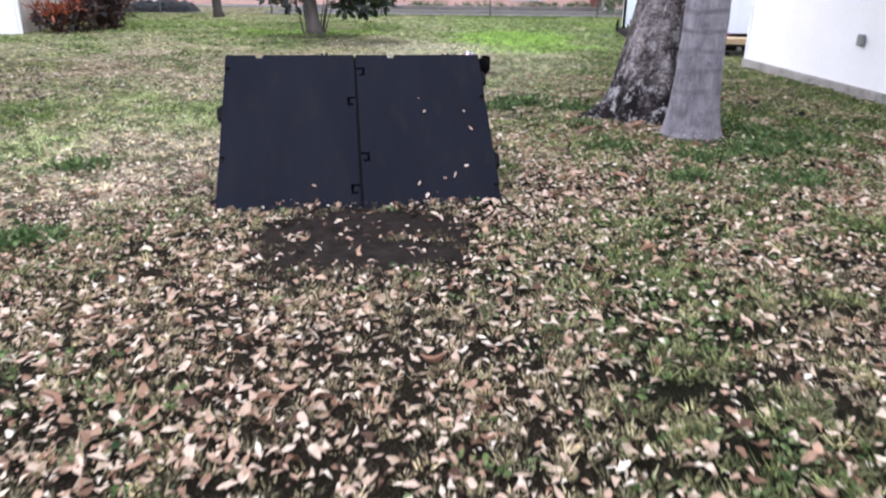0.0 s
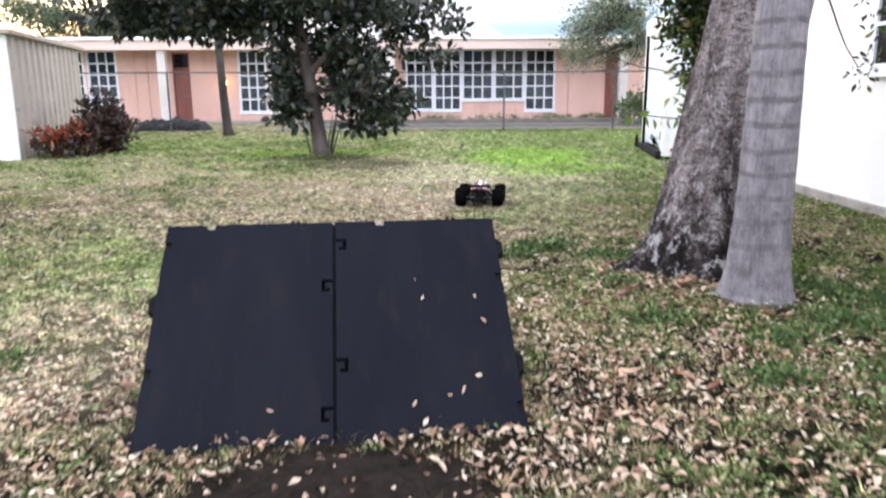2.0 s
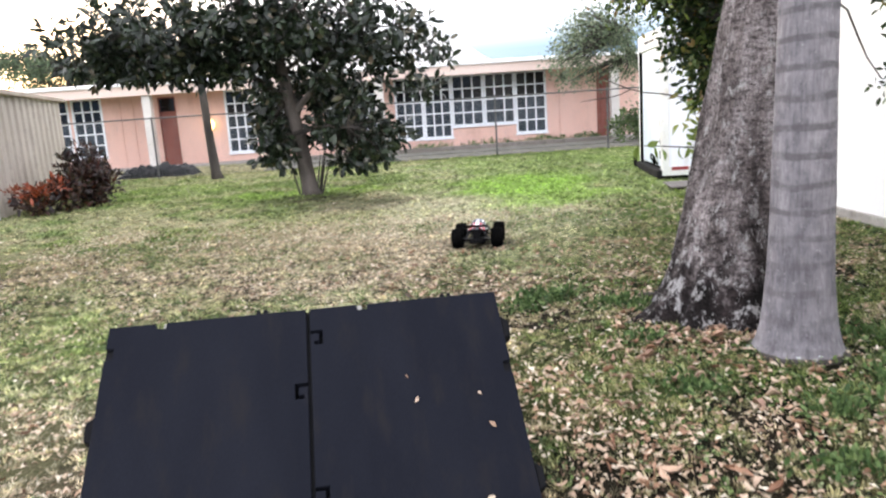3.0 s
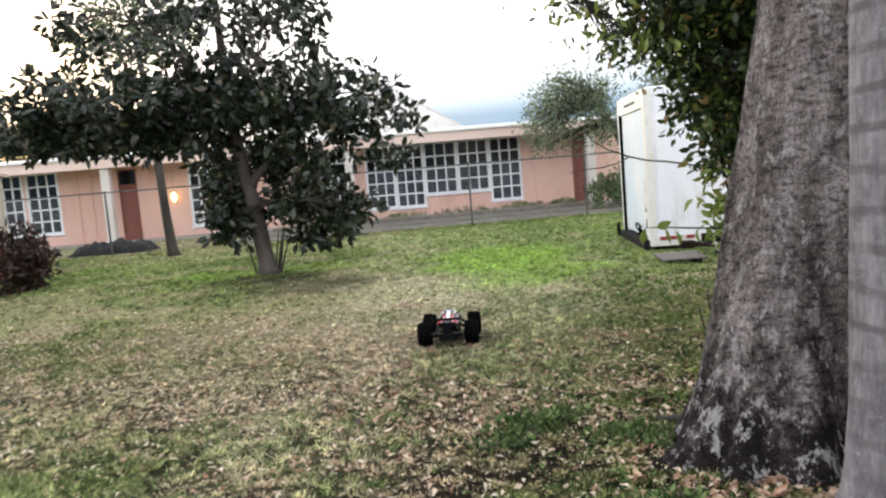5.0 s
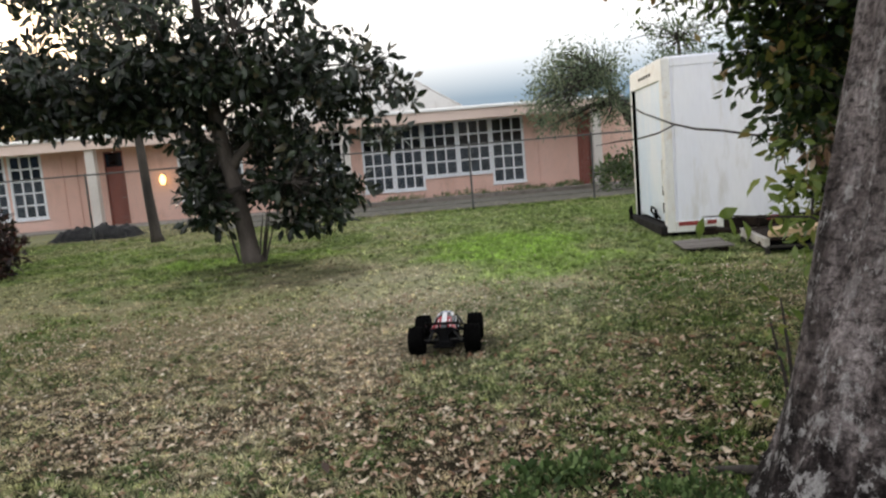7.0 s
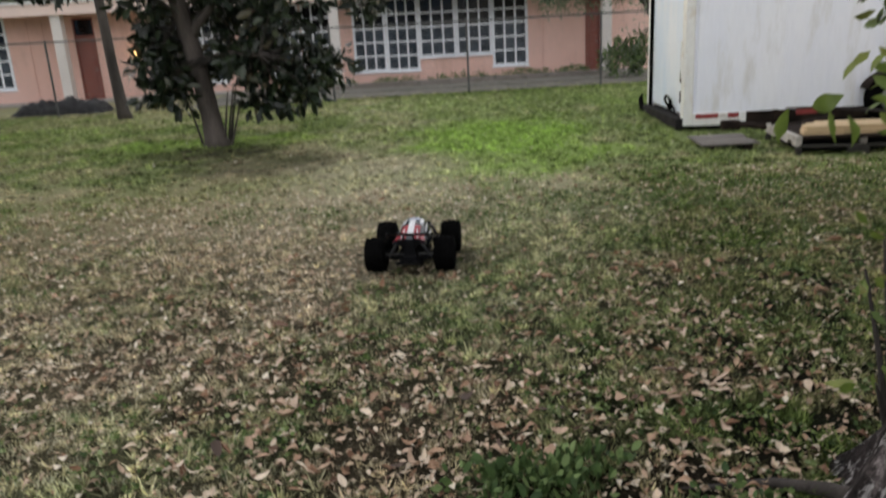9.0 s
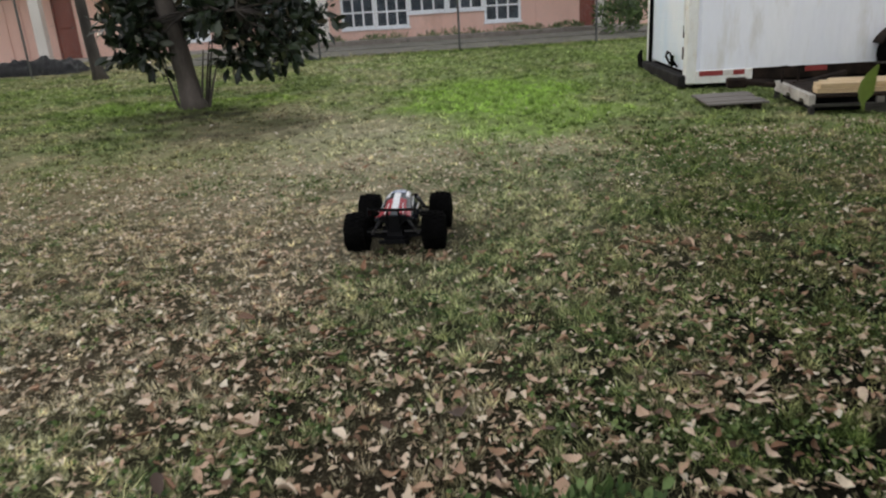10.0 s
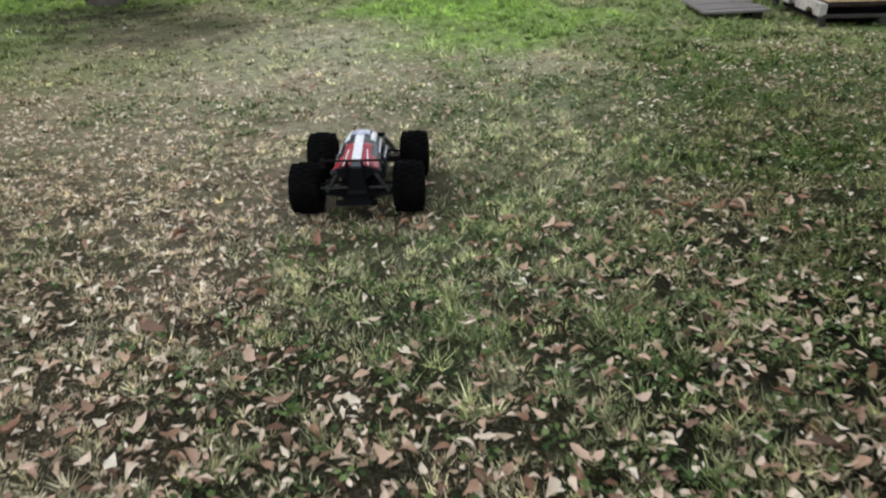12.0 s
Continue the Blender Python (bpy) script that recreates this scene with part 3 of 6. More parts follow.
def pale_field(x, y):
    """Bleached thatch in the middle of the lawn."""
    e = 0.3 + 0.65 * value_noise(x, y, 0.6, 71) + 0.55 * value_noise(x, y, 0.17, 72)
    p = np.maximum.reduce([0.75 * blob(x, y, 0.3, 10.5, 2.2, 4.6), 0.4 * blob(x, y, -1.6, 8.0, 2.6, 3.4), 0.85 * blob(x, y, -0.4, 7.4, 1.2, 2.2), 0.9 * blob(x, y, -1.2, 9.4, 1.4, 1.8), 0.95 * blob(x, y, -2.0, 4.6, 1.3, 1.7)])
    p = np.maximum.reduce([p, 0.95 * blob(x, y, 0.45, 9.0, 1.5, 3.0), 0.9 * blob(x, y, 0.9, 11.0, 2.0, 2.6), 0.5 * blob(x, y, 1.2, 8.6, 1.0, 2.2), 0.45 * np.clip((y - 11) / 2, 0, 1) * np.clip((23.5 - y) / 1.0, 0, 1)])
    p = p * (1 - 0.55 * np.clip((-0.1 - x) / 0.8, 0, 1) * np.clip((y - 8.0) / 1.0, 0, 1))
    p = p * (1 - 0.35 * np.clip((x + 0.6) / 0.6, 0, 1) * np.clip((y - 5.5) / 0.5, 0, 1) * np.clip((9.0 - y) / 1.0, 0, 1))
    strip = np.clip((y - 23.9) / 0.6, 0, 1) * np.clip((31 - y) / 0.5, 0, 1)
    return np.clip(np.maximum(p * e * (1 - 0.45 * np.clip((x - 2.1) / 1.0, 0, 1)), 0.4 * strip * value_noise(x, y, 0.8, 73)), 0, 0.9)


def near_lawn(x, y):
    """The stretch of lawn along the walk, where grass and leaves lie thickest."""
    edge = 0.9 * (value_noise(x, y, 0.5, 83) + value_noise(x, y, 0.17, 84) - 0.9)
    return (np.abs(x - 0.2) + edge < 1.1 + 0.66 * np.maximum(y + 0.7, 0)) & (y + edge > 0.15) & ((x + edge > -5.3) | (y > 10.0))


def cover_field(x, y):
    """How far the grass hides the soil."""
    aside = np.maximum.reduce([np.clip((np.abs(x - 0.2) - 0.5 - 0.66 * np.maximum(y + 0.7, 0)) / 0.8, 0, 1), np.clip((0.2 - y) / 0.5, 0, 1), np.clip((-5.2 - x) / 0.5, 0, 1)])
    return np.clip(np.maximum((y - 8.2) / 4.0, 0.25 * aside), 0, 0.85)


def ground_height(x, y):
    near = np.clip(1.2 - np.hypot(x, y - 9) / 26, 0, 1)
    dip = -0.08 * np.exp(-((x - 5.2) ** 2 + (y - 13.5) ** 2) / 6.0)
    return dip + ((value_noise(x, y, 0.7, 51) - 0.5) * 0.03 + (value_noise(x, y, 0.2, 52) - 0.5) * 0.014) * near


def attributes(me, x, y, domain):
    for key, f in (("green", green_field), ("lush", lush_field), ("soil", soil_field), ("pale", pale_field), ("cover", cover_field)):
        a = me.attributes.new(key, "FLOAT", domain)
        a.data.foreach_set("value", f(x, y).astype(np.float32))


def spread(lo, hi, step, reach):
    core = np.arange(lo, hi + step / 2, step)
    out, gap = [], step
    while (out[-1] if out else 0) < reach:
        gap *= 1.35
        out.append((out[-1] if out else 0) + gap)
    out = np.array(out)
    return np.concatenate([lo - out[::-1], core, hi + out])


gx, gy = spread(-6.0, 6.0, 0.08, 600), spread(0.0, 18.0, 0.08, 600)
X, Yg = np.meshgrid(gx, gy)
X, Yg = X.ravel(), Yg.ravel()
nx, ny = len(gx), len(gy)
idx = np.arange(nx * ny).reshape(ny, nx)
quads = np.stack([idx[:-1, :-1], idx[:-1, 1:], idx[1:, 1:], idx[1:, :-1]], -1).reshape(-1, 4)
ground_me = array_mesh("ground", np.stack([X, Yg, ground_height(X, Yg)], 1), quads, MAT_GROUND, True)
attributes(ground_me, X, Yg, "POINT")
ground = tagged(new("ground", ground_me), "patchy lawn of thin grass, thatch and bare soil", "lawn", kind="structure")


# ---- grass ----
def grass(name, n, each, area, wide, tall, seed, label, outside=False):
    """n blades in tufts of each, one triangle a blade, over an area x0, x1, y0, y1 that narrows towards the eye."""
    rng = np.random.default_rng(seed)
    x0, x1, y0, y1 = area
    k = n // each
    y, x = rng.uniform(y0, y1, k * 4), rng.uniform(x0, x1, k * 4)
    gr, so = green_field(x, y), soil_field(x, y)
    keep = (near_lawn(x, y) != outside) & (rng.random(len(x)) < (0.7 + 0.3 * gr) * (1 - 0.9 * so) * (1 - 0.85 * np.clip((y - 23.9 - 0.7 * value_noise(x, y, 0.6, 82)) / 0.6, 0, 1) * np.clip((x + 5.3) / 0.6, 0, 1)) * np.clip((value_noise(x, y, 0.12, 81) - 0.24) * 3.0, 0.24 if y0 < 5 else 0.5, 1))
    x, y = x[keep][:k], y[keep][:k]
    k = len(x)
    reach = (0.35 + 0.65 * rng.random(k)) * tall * 0.75
    high = rng.uniform(0.45, 1.25, k) * np.where(rng.random(k) < 0.06, 1.5, 1.0)
    tone = np.clip(rng.normal(0.5, 0.27 if y0 < 5 else 0.19, k), 0, 1)
    x, y, reach, high, tone = (np.repeat(v, each) for v in (x, y, reach, high, tone))
    n = len(x)
    la, off = rng.uniform(0, 2 * np.pi, n), np.sqrt(rng.random(n)) * reach
    x, y = x + np.cos(la) * off, y + np.sin(la) * off
    gr, lu = green_field(x, y), lush_field(x, y)
    h = tall * high * rng.uniform(0.5, 1.1, n) * (0.65 + 0.5 * gr + 0.5 * lu)
    w = wide * rng.uniform(0.6, 1.3, n)
    a = rng.uniform(0, 2 * np.pi, n)
    la = la + rng.normal(0, 0.9, n)
    lean = h * rng.uniform(0.2, 1.4, n)
    z = ground_height(x, y) - 0.004
    p0 = np.stack([x - np.cos(a) * w / 2, y - np.sin(a) * w / 2, z], 1)
    p1 = np.stack([x + np.cos(a) * w / 2, y + np.sin(a) * w / 2, z], 1)
    p2 = np.stack([x + np.cos(la) * lean, y + np.sin(la) * lean, z + h], 1)
    v = np.stack([p0, p1, p2], 1).reshape(-1, 3)
    me = array_mesh(name, v, np.arange(3 * n).reshape(-1, 3), MAT_GRASS)
    attributes(me, np.repeat(x, 3), np.repeat(y, 3), "POINT")
    at = me.attributes.new("tone", "FLOAT", "POINT")
    at.data.foreach_set("value", np.repeat(tone, 3).astype(np.float32))
    return tagged(new(name, me), label, "grass", kind="stuff")


grass("lawn_grass", 860000, 18, (-5.5, 6.0, 0.0, 10.0), 0.0074, 0.039, 11, "short thin green and straw-coloured lawn grass")
grass("distant_grass", 370000, 12, (-10.0, 8.0, 10.0, 28.5), 0.015, 0.045, 12, "short green grass of the lawn farther off")
grass("side_grass", 150000, 12, (-9.0, 4.7, -9.0, 12.0), 0.02, 0.045, 14, "short patchy grass of the lawn behind and beside the ramp", True)


def ground_weeds(name, n, area, size, seed):
    """Small rounded leaves of clover-like weeds, low between the grass."""
    rng = np.random.default_rng(seed)
    x0, x1, y0, y1 = area
    k = n // 9
    x, y = rng.uniform(x0, x1, k * 4), rng.uniform(y0, y1, k * 4)
    keep = (np.abs(x - 0.2) < 0.9 + 0.66 * np.maximum(y + 0.7, 0)) & (rng.random(k * 4) < green_field(x, y) ** 1.2 * (1 - soil_field(x, y)))
    x, y = np.repeat(x[keep][:k], 9), np.repeat(y[keep][:k], 9)
    n = len(x)
    x, y = x + rng.normal(0, 0.022, n), y + rng.normal(0, 0.022, n)
    s = size * rng.uniform(0.55, 1.3, n)
    yaw, pit, rol = rng.uniform(0, 2 * np.pi, n), rng.normal(0, 0.45, n), rng.normal(0, 0.45, n)
    disc = np.array([(-0.5, 0, 0), (-0.15, -0.42, 0.1), (0.35, -0.32, 0.12), (0.5, 0, 0.02), (0.35, 0.32, 0.12), (-0.15, 0.42, 0.1)])
    v = turn_all(np.repeat(disc[None], n, 0) * s[:, None, None], yaw, pit, rol)
    v = v + np.stack([x, y, ground_height(x, y) + rng.uniform(0.008, 0.03, n)], 1)[:, None, :]
    f = (np.array([(0, 1, 2, 3), (0, 3, 4, 5)])[None] + (np.arange(n) * 6)[:, None, None]).reshape(-1, 4)
    return tagged(new(name, array_mesh(name, v.reshape(-1, 3), f, MAT_CLOVER)), "low clover-like weeds through the lawn", "weeds", kind="stuff")


# ---- fallen leaves ----
def litter_density(x, y):
    d = 0.55 * value_noise(x, y, 0.8, 61) + 0.45 * value_noise(x, y, 0.3, 62)
    d = np.clip((d - 0.34) * 2.4, 0, 1)
    d *= 1 - 0.65 * green_field(x, y) * (1 - blob(x, y, 1.2, 4.3, 1.4, 2.4))
    d = np.maximum(d, 0.8 * blob(x, y, 1.7, 5.5, 0.9, 0.45))
    d = np.maximum(d, 0.75 * blob(x, y, -1.0, 3.0, 0.9, 0.5) * value_noise(x, y, 0.3, 63))
    d *= (1 - 0.8 * lush_field(x, y)) * (1 - 0.6 * blob(x, y, -2.1, 5.2, 1.2, 1.6)) * (1 - 0.75 * blob(x, y, 0.9, 5.3, 0.6, 1.2))
    d = np.maximum(d, 0.65 * blob(x, y, 1.5, 4.2, 1.4, 1.6) * np.clip(value_noise(x, y, 0.35, 66) * 1.8 - 0.5, 0, 1))
    d *= 1 - np.clip((y - 5.8) / 0.8, 0, 1) * (0.78 - 0.5 * np.clip((x - 0.5) / 1.0, 0, 1) * np.clip((8.6 - y) / 0.8, 0, 1)) * (1 - 0.4 * blob(x, y, 0.4, 6.9, 2.0, 1.2))
    d = np.maximum(d, 0.8 * blob(x, y, 1.9, 7.5, 0.6, 0.7) * value_noise(x, y, 0.25, 64))
    d = np.maximum(d, 1.1 * blob(x, y, 1.9, 6.7, 0.8, 0.7) * value_noise(x, y, 0.3, 65))
    d = np.maximum(d, 0.42 * np.clip((3.4 - y) / 0.6, 0, 1) * np.clip((1.3 - x) / 0.7, 0.35, 1) * np.clip(value_noise(x, y, 0.4, 68) * 1.6 - 0.15, 0, 1))
    d *= np.clip(1.3 - 0.12 * np.maximum(y - 3.0, 0), 0.16, 1)
    d *= np.clip(1.0 - 0.22 * np.maximum(-x - 1.5, 0), 0.25, 1) * np.clip(1 - 1.1 * soil_field(x, y), 0.05, 1)
    return np.clip(d + 0.03, 0, 1)


def leaf_shape(rng, k=5, least=0.1):
    """A curled leaf of unit length: points on both edges and the midrib."""
    t = np.linspace(0, 1, k + 1)
    w = np.sin(np.pi * np.clip(t, 0.03, 0.97) ** 0.85) * rng.uniform(0.17, 0.30) * (1 + 0.14 * rng.standard_normal(k + 1) * (t > 0.1) * (t < 0.9))
    curl, fold = rng.uniform(-1.9, 1.9), rng.uniform(least, least + 0.75)
    mid_z = curl * (t - 0.5) ** 2 * 0.8
    bend = rng.uniform(-0.18, 0.18) * (t - 0.5) ** 2
    rows = []
    for s in (-1, 0, 1):
        rows.append(np.stack([t - 0.5, bend + s * w * math.cos(fold * 0.8), mid_z + abs(s) * w * fold], 1))
    v = np.concatenate(rows)
    f = []
    m = k + 1
    for i in range(k):
        f += [(i, i + 1, m + i + 1, m + i), (m + i, m + i + 1, 2 * m + i + 1, 2 * m + i)]
    return v, np.array(f)


SHAPES = [leaf_shape(np.random.default_rng(100 + i)) for i in range(24)]
SCRAPS = [leaf_shape(np.random.default_rng(200 + i), 2) for i in range(16)]


LOBED = [leaf_shape(np.random.default_rng(300 + i), 7, 0.9) for i in range(14)]


def drift_density(x, y):
    """Loose drifts of the larger leaves, mostly on the oak's side."""
    d = np.clip(value_noise(x, y, 0.33, 69) * 3.2 - 1.9, 0, 1) * (0.25 + 0.75 * np.clip((x - 0.2) / 0.8, 0, 1))
    return np.maximum(d * (1 - soil_field(x, y)), 0.5 * blob(x, y, 1.65, 5.42, 0.7, 0.3))


def foot_density(x, y):
    """The heap of leaves blown against the oak's foot, thinning towards the ramp."""
    lump = np.clip(value_noise(x, y, 0.22, 93) * 2.6 - 0.9, 0, 1)
    d = np.maximum(blob(x, y, 1.6, 5.38, 0.7, 0.26) * (0.3 + 0.7 * lump), 0.2 * blob(x, y, 1.3, 4.7, 0.8, 0.8) * lump)
    return np.clip(d, 0, 1)


def scrap_density(x, y):
    d = 0.25 + 0.75 * value_noise(x, y, 0.25, 67)
    d = d * (1 + 0.5 * blob(x, y, -0.8, 8.6, 1.5, 2.5)) * (1 - 0.3 * np.clip((y - 4.8) / 1.0, 0, 1) * (1 - blob(x, y, 1.8, 7.0, 1.5, 1.5)))
    return np.clip(d * (0.55 + 0.45 * (1 - green_field(x, y))) * np.clip(1 - 1.05 * soil_field(x, y), 0.08, 1) * np.clip(0.6 + 0.06 * y, 0.6, 1), 0, 1)


def scatter_leaves(n, area, size, seed, density=litter_density):
    rng = np.random.default_rng(seed)
    x0, x1, y0, y1 = area
    x, y = rng.uniform(x0, x1, n * 8), rng.uniform(y0, y1, n * 8)
    inside = near_lawn(x, y)
    keep = inside & (rng.random(n * 8) < density(x, y)) if density else ~inside & (rng.random(n * 8) < 0.4 + 0.6 * value_noise(x, y, 0.8, 61))
    keep &= np.hypot(x - 2.08, y - 5.94) > 0.42
    x, y = x[keep][:n], y[keep][:n]
    n = len(x)
    s = np.minimum(size * np.exp(rng.normal(0, 0.42, n)), 2.0 * size)
    yaw, pit, rol = rng.uniform(0, 2 * np.pi, n), rng.normal(0, 0.24, n), rng.normal(0, 0.27, n)
    z = ground_height(x, y) + rng.uniform(0.0, 0.024, n) + 0.12 * s
    return x, y, z, s, yaw, pit, rol, rng


def turn_all(v, yaw, pit, rol):
    cy, sy, cp, sp, cr, sr = (f(a)[:, None] for a in (yaw, pit, rol) for f in (np.cos, np.sin))
    x, y, z = v[..., 0], v[..., 1], v[..., 2]
    y, z = y * cr - z * sr, y * sr + z * cr
    x, z = x * cp + z * sp, -x * sp + z * cp
    return np.stack([x * cy - y * sy, x * sy + y * cy, z], -1)


def leaf_litter(name, n, area, size, seed, label, shapes=SHAPES, density=litter_density, material=MAT_LITTER):
    x, y, z, s, yaw, pit, rol, rng = scatter_leaves(n, area, size, seed, density)
    pick = rng.integers(0, len(shapes), len(x))
    vs, fs, base = [], [], 0
    for i, (v, f) in enumerate(shapes):
        sel = np.nonzero(pick == i)[0]
        if not len(sel):
            continue
        w = turn_all(np.repeat(v[None], len(sel), 0) * s[sel][:, None, None], yaw[sel], pit[sel], rol[sel])
        w = w + np.stack([x[sel], y[sel], z[sel]], 1)[:, None, :]
        vs.append(w.reshape(-1, 3))
        fs.append((f[None] + (base + np.arange(len(sel)) * len(v))[:, None, None]).reshape(-1, 4))
        base += len(sel) * len(v)
    me = array_mesh(name, np.concatenate(vs), np.concatenate(fs), material, True)
    return tagged(new(name, me), label, "fallen leaves", kind="stuff")


ground_weeds("lawn_weeds", 56000, (-4.5, 5.5, 0.0, 11.0), 0.019, 13)
leaf_litter("fallen_leaves", 21000, (-5.0, 6.0, 0.0, 11.5), 0.030, 21, "dry tan and brown fallen leaves strewn on the lawn")
leaf_litter("leaf_fragments", 44000, (-5.0, 6.0, 0.0, 12.0), 0.025, 24, "small pale bits of dry leaf between the grass", SCRAPS, scrap_density, MAT_SCRAP)
leaf_litter("large_brown_leaves", 520, (-1.5, 4.0, 1.2, 9.0), 0.05, 27, "large curled brown leaves in loose drifts", LOBED, drift_density, MAT_BROWN)
leaf_litter("pinkish_leaves", 440, (0.4, 2.9, 3.6, 6.1), 0.052, 28, "large pinkish-tan curled leaves heaped at the oak's foot", LOBED, foot_density, MAT_PINKISH)
leaf_litter("side_fallen_leaves", 6500, (-6.0, 4.7, -7.0, 8.0), 0.045, 25, "dry leaves strewn behind and beside the ramp", SHAPES, None)
leaf_litter("side_leaf_fragments", 12000, (-6.0, 4.7, -7.0, 8.0), 0.032, 26, "small pale bits of dry leaf behind and beside the ramp", SCRAPS, None, MAT_SCRAP)
leaf_litter("distant_fallen_leaves", 2600, (-9.0, 8.0, 10.5, 21.0), 0.036, 22, "scattered dry leaves on the far lawn", SCRAPS, material=MAT_PALE)


# ---- school building ----
FACE, EAVE_Y = 31.28, 30.0
FRONT_WINDOWS = [(-14.65, -13.5, 0.5, 5), (-13.4, -12.2, 0.5, 5), (-7.4, -6.25, 0.35, 5), (-6.18, -5.05, 0.35, 5), (-3.5, -2.45, 0.4, 5), (-2.4, -1.35, 0.4, 5),
                 (-0.66, 0.48, 0.40, 5), (0.485, 1.625, 0.38, 5), (1.63, 2.93, 0.80, 4), (2.935, 4.19, 0.80, 4), (4.195, 5.46, 0.36, 5)]
DOORS = [(-10.0, -9.32), (7.5, 8.04)]
WIN_TOP = 2.82


def facade():
    """The wall in upright strips round its openings."""
    bm = bmesh.new()
    cuts = sorted([(a, b, z, WIN_TOP) for a, b, z, _ in FRONT_WINDOWS] + [(a, b, -0.3, 2.72) for a, b in DOORS])
    x = -30.0
    for a, b, z0, z1 in cuts:
        if a > x:
            add_box(bm, (x, FACE, -0.3), (a, FACE + 0.25, 3.0))
        if z0 > -0.3:
            add_box(bm, (a, FACE, -0.3), (b, FACE + 0.25, z0))
        add_box(bm, (a, FACE, z1), (b, FACE + 0.25, 3.0))
        x = b
    add_box(bm, (x, FACE, -0.3), (11.4, FACE + 0.25, 3.0))
    add_box(bm, (-30.0, FACE + 8.0, -0.3), (11.4, FACE + 8.25, 3.0))
    add_box(bm, (11.15, FACE + 0.25, -0.3), (11.4, FACE + 8.0, 3.0))
    add_box(bm, (-30.0, FACE + 0.25, -0.3), (-29.75, FACE + 8.0, 3.0))
    return bm


school = tagged(new("school_building"), "long single-storey pink stucco building with a white flat roof", "building")
part("wall", facade(), MAT_PINK, school)
part("floor_slab", box((-29.7, FACE + 0.3, -0.1), (9.0, FACE + 7.9, 0.02)), MAT_CONCRETE, school)
bm = bmesh.new()
add_box(bm, (-30.5, EAVE_Y + 0.06, 2.86), (8.75, FACE + 8.6, 2.96))
part("soffit", bm, MAT_SOFFIT, school, "pale soffit over the walkway")
part("fascia", box((-30.5, EAVE_Y - 0.02, 2.78), (8.78, EAVE_Y + 0.06, 3.14), bevel=0.01), MAT_FASCIA, school, "pale pink fascia board")
bm = bmesh.new()
add_loft(bm, [[(-30.7, EAVE_Y - 0.1, 3.14), (-30.7, EAVE_Y - 0.1, 3.21), (-30.7, 35.5, 3.62), (-30.7, 40.2, 3.14)], [(8.95, EAVE_Y - 0.1, 3.14), (8.95, EAVE_Y - 0.1, 3.21), (8.95, 35.5, 3.62), (8.95, 40.2, 3.14)]])
part("roof", bm, MAT_ROOF, school, "white low-pitched roof")
for cx in (-10.05, -1.2, 7.95):
    bm = bmesh.new()
    add_box(bm, (cx - 0.16, EAVE_Y + 0.1, -0.3), (cx + 0.16, EAVE_Y + 0.42, 2.86), bevel=0.015)
    add_box(bm, (cx - 0.19, EAVE_Y + 0.07, -0.3), (cx + 0.19, EAVE_Y + 0.45, 0.15), bevel=0.01)
    part("column", bm, MAT_COLUMN, school, "white square porch column")
for a, b, z0, rows in FRONT_WINDOWS:
    bm = bmesh.new()
    for lo, hi in (((a, z0), (a + 0.085, WIN_TOP)), ((b - 0.085, z0), (b, WIN_TOP)), ((a + 0.085, z0), (b - 0.085, z0 + 0.09)), ((a + 0.085, WIN_TOP - 0.05), (b - 0.085, WIN_TOP))):
        add_box(bm, (lo[0], FACE - 0.02, lo[1]), (hi[0], FACE + 0.12, hi[1]))
    win = part("window", bm, MAT_TRIM, school, "white multi-paned window")
    part("sill", box((a - 0.04, FACE - 0.07, z0 - 0.05), (b + 0.04, FACE - 0.003, z0 + 0.01), bevel=0.008), MAT_TRIM, win)
    w, h = (b - a - 0.12) / 3, (WIN_TOP - z0 - 0.12) / rows
    for i in (1, 2):
        part("muntin", box((a + 0.06 + i * w - 0.03, FACE + 0.01, z0 + 0.07), (a + 0.06 + i * w + 0.03, FACE + 0.055, WIN_TOP - 0.05)), MAT_TRIM, win)
    for j in range(1, rows):
        part("muntin", box((a + 0.06, FACE + 0.012, z0 + 0.07 + j * h - 0.03), (b - 0.06, FACE + 0.053, z0 + 0.07 + j * h + 0.03)), MAT_TRIM, win)
    for i in range(3):
        for j in range(rows):
            part("pane", box((a + 0.06 + i * w + 0.005, FACE + 0.06, z0 + 0.07 + j * h + 0.005), (a + 0.06 + (i + 1) * w - 0.005, FACE + 0.072, z0 + 0.07 + (j + 1) * h - 0.005)), MAT_GLASS if j >= rows - 2 else MAT_BLIND, win)
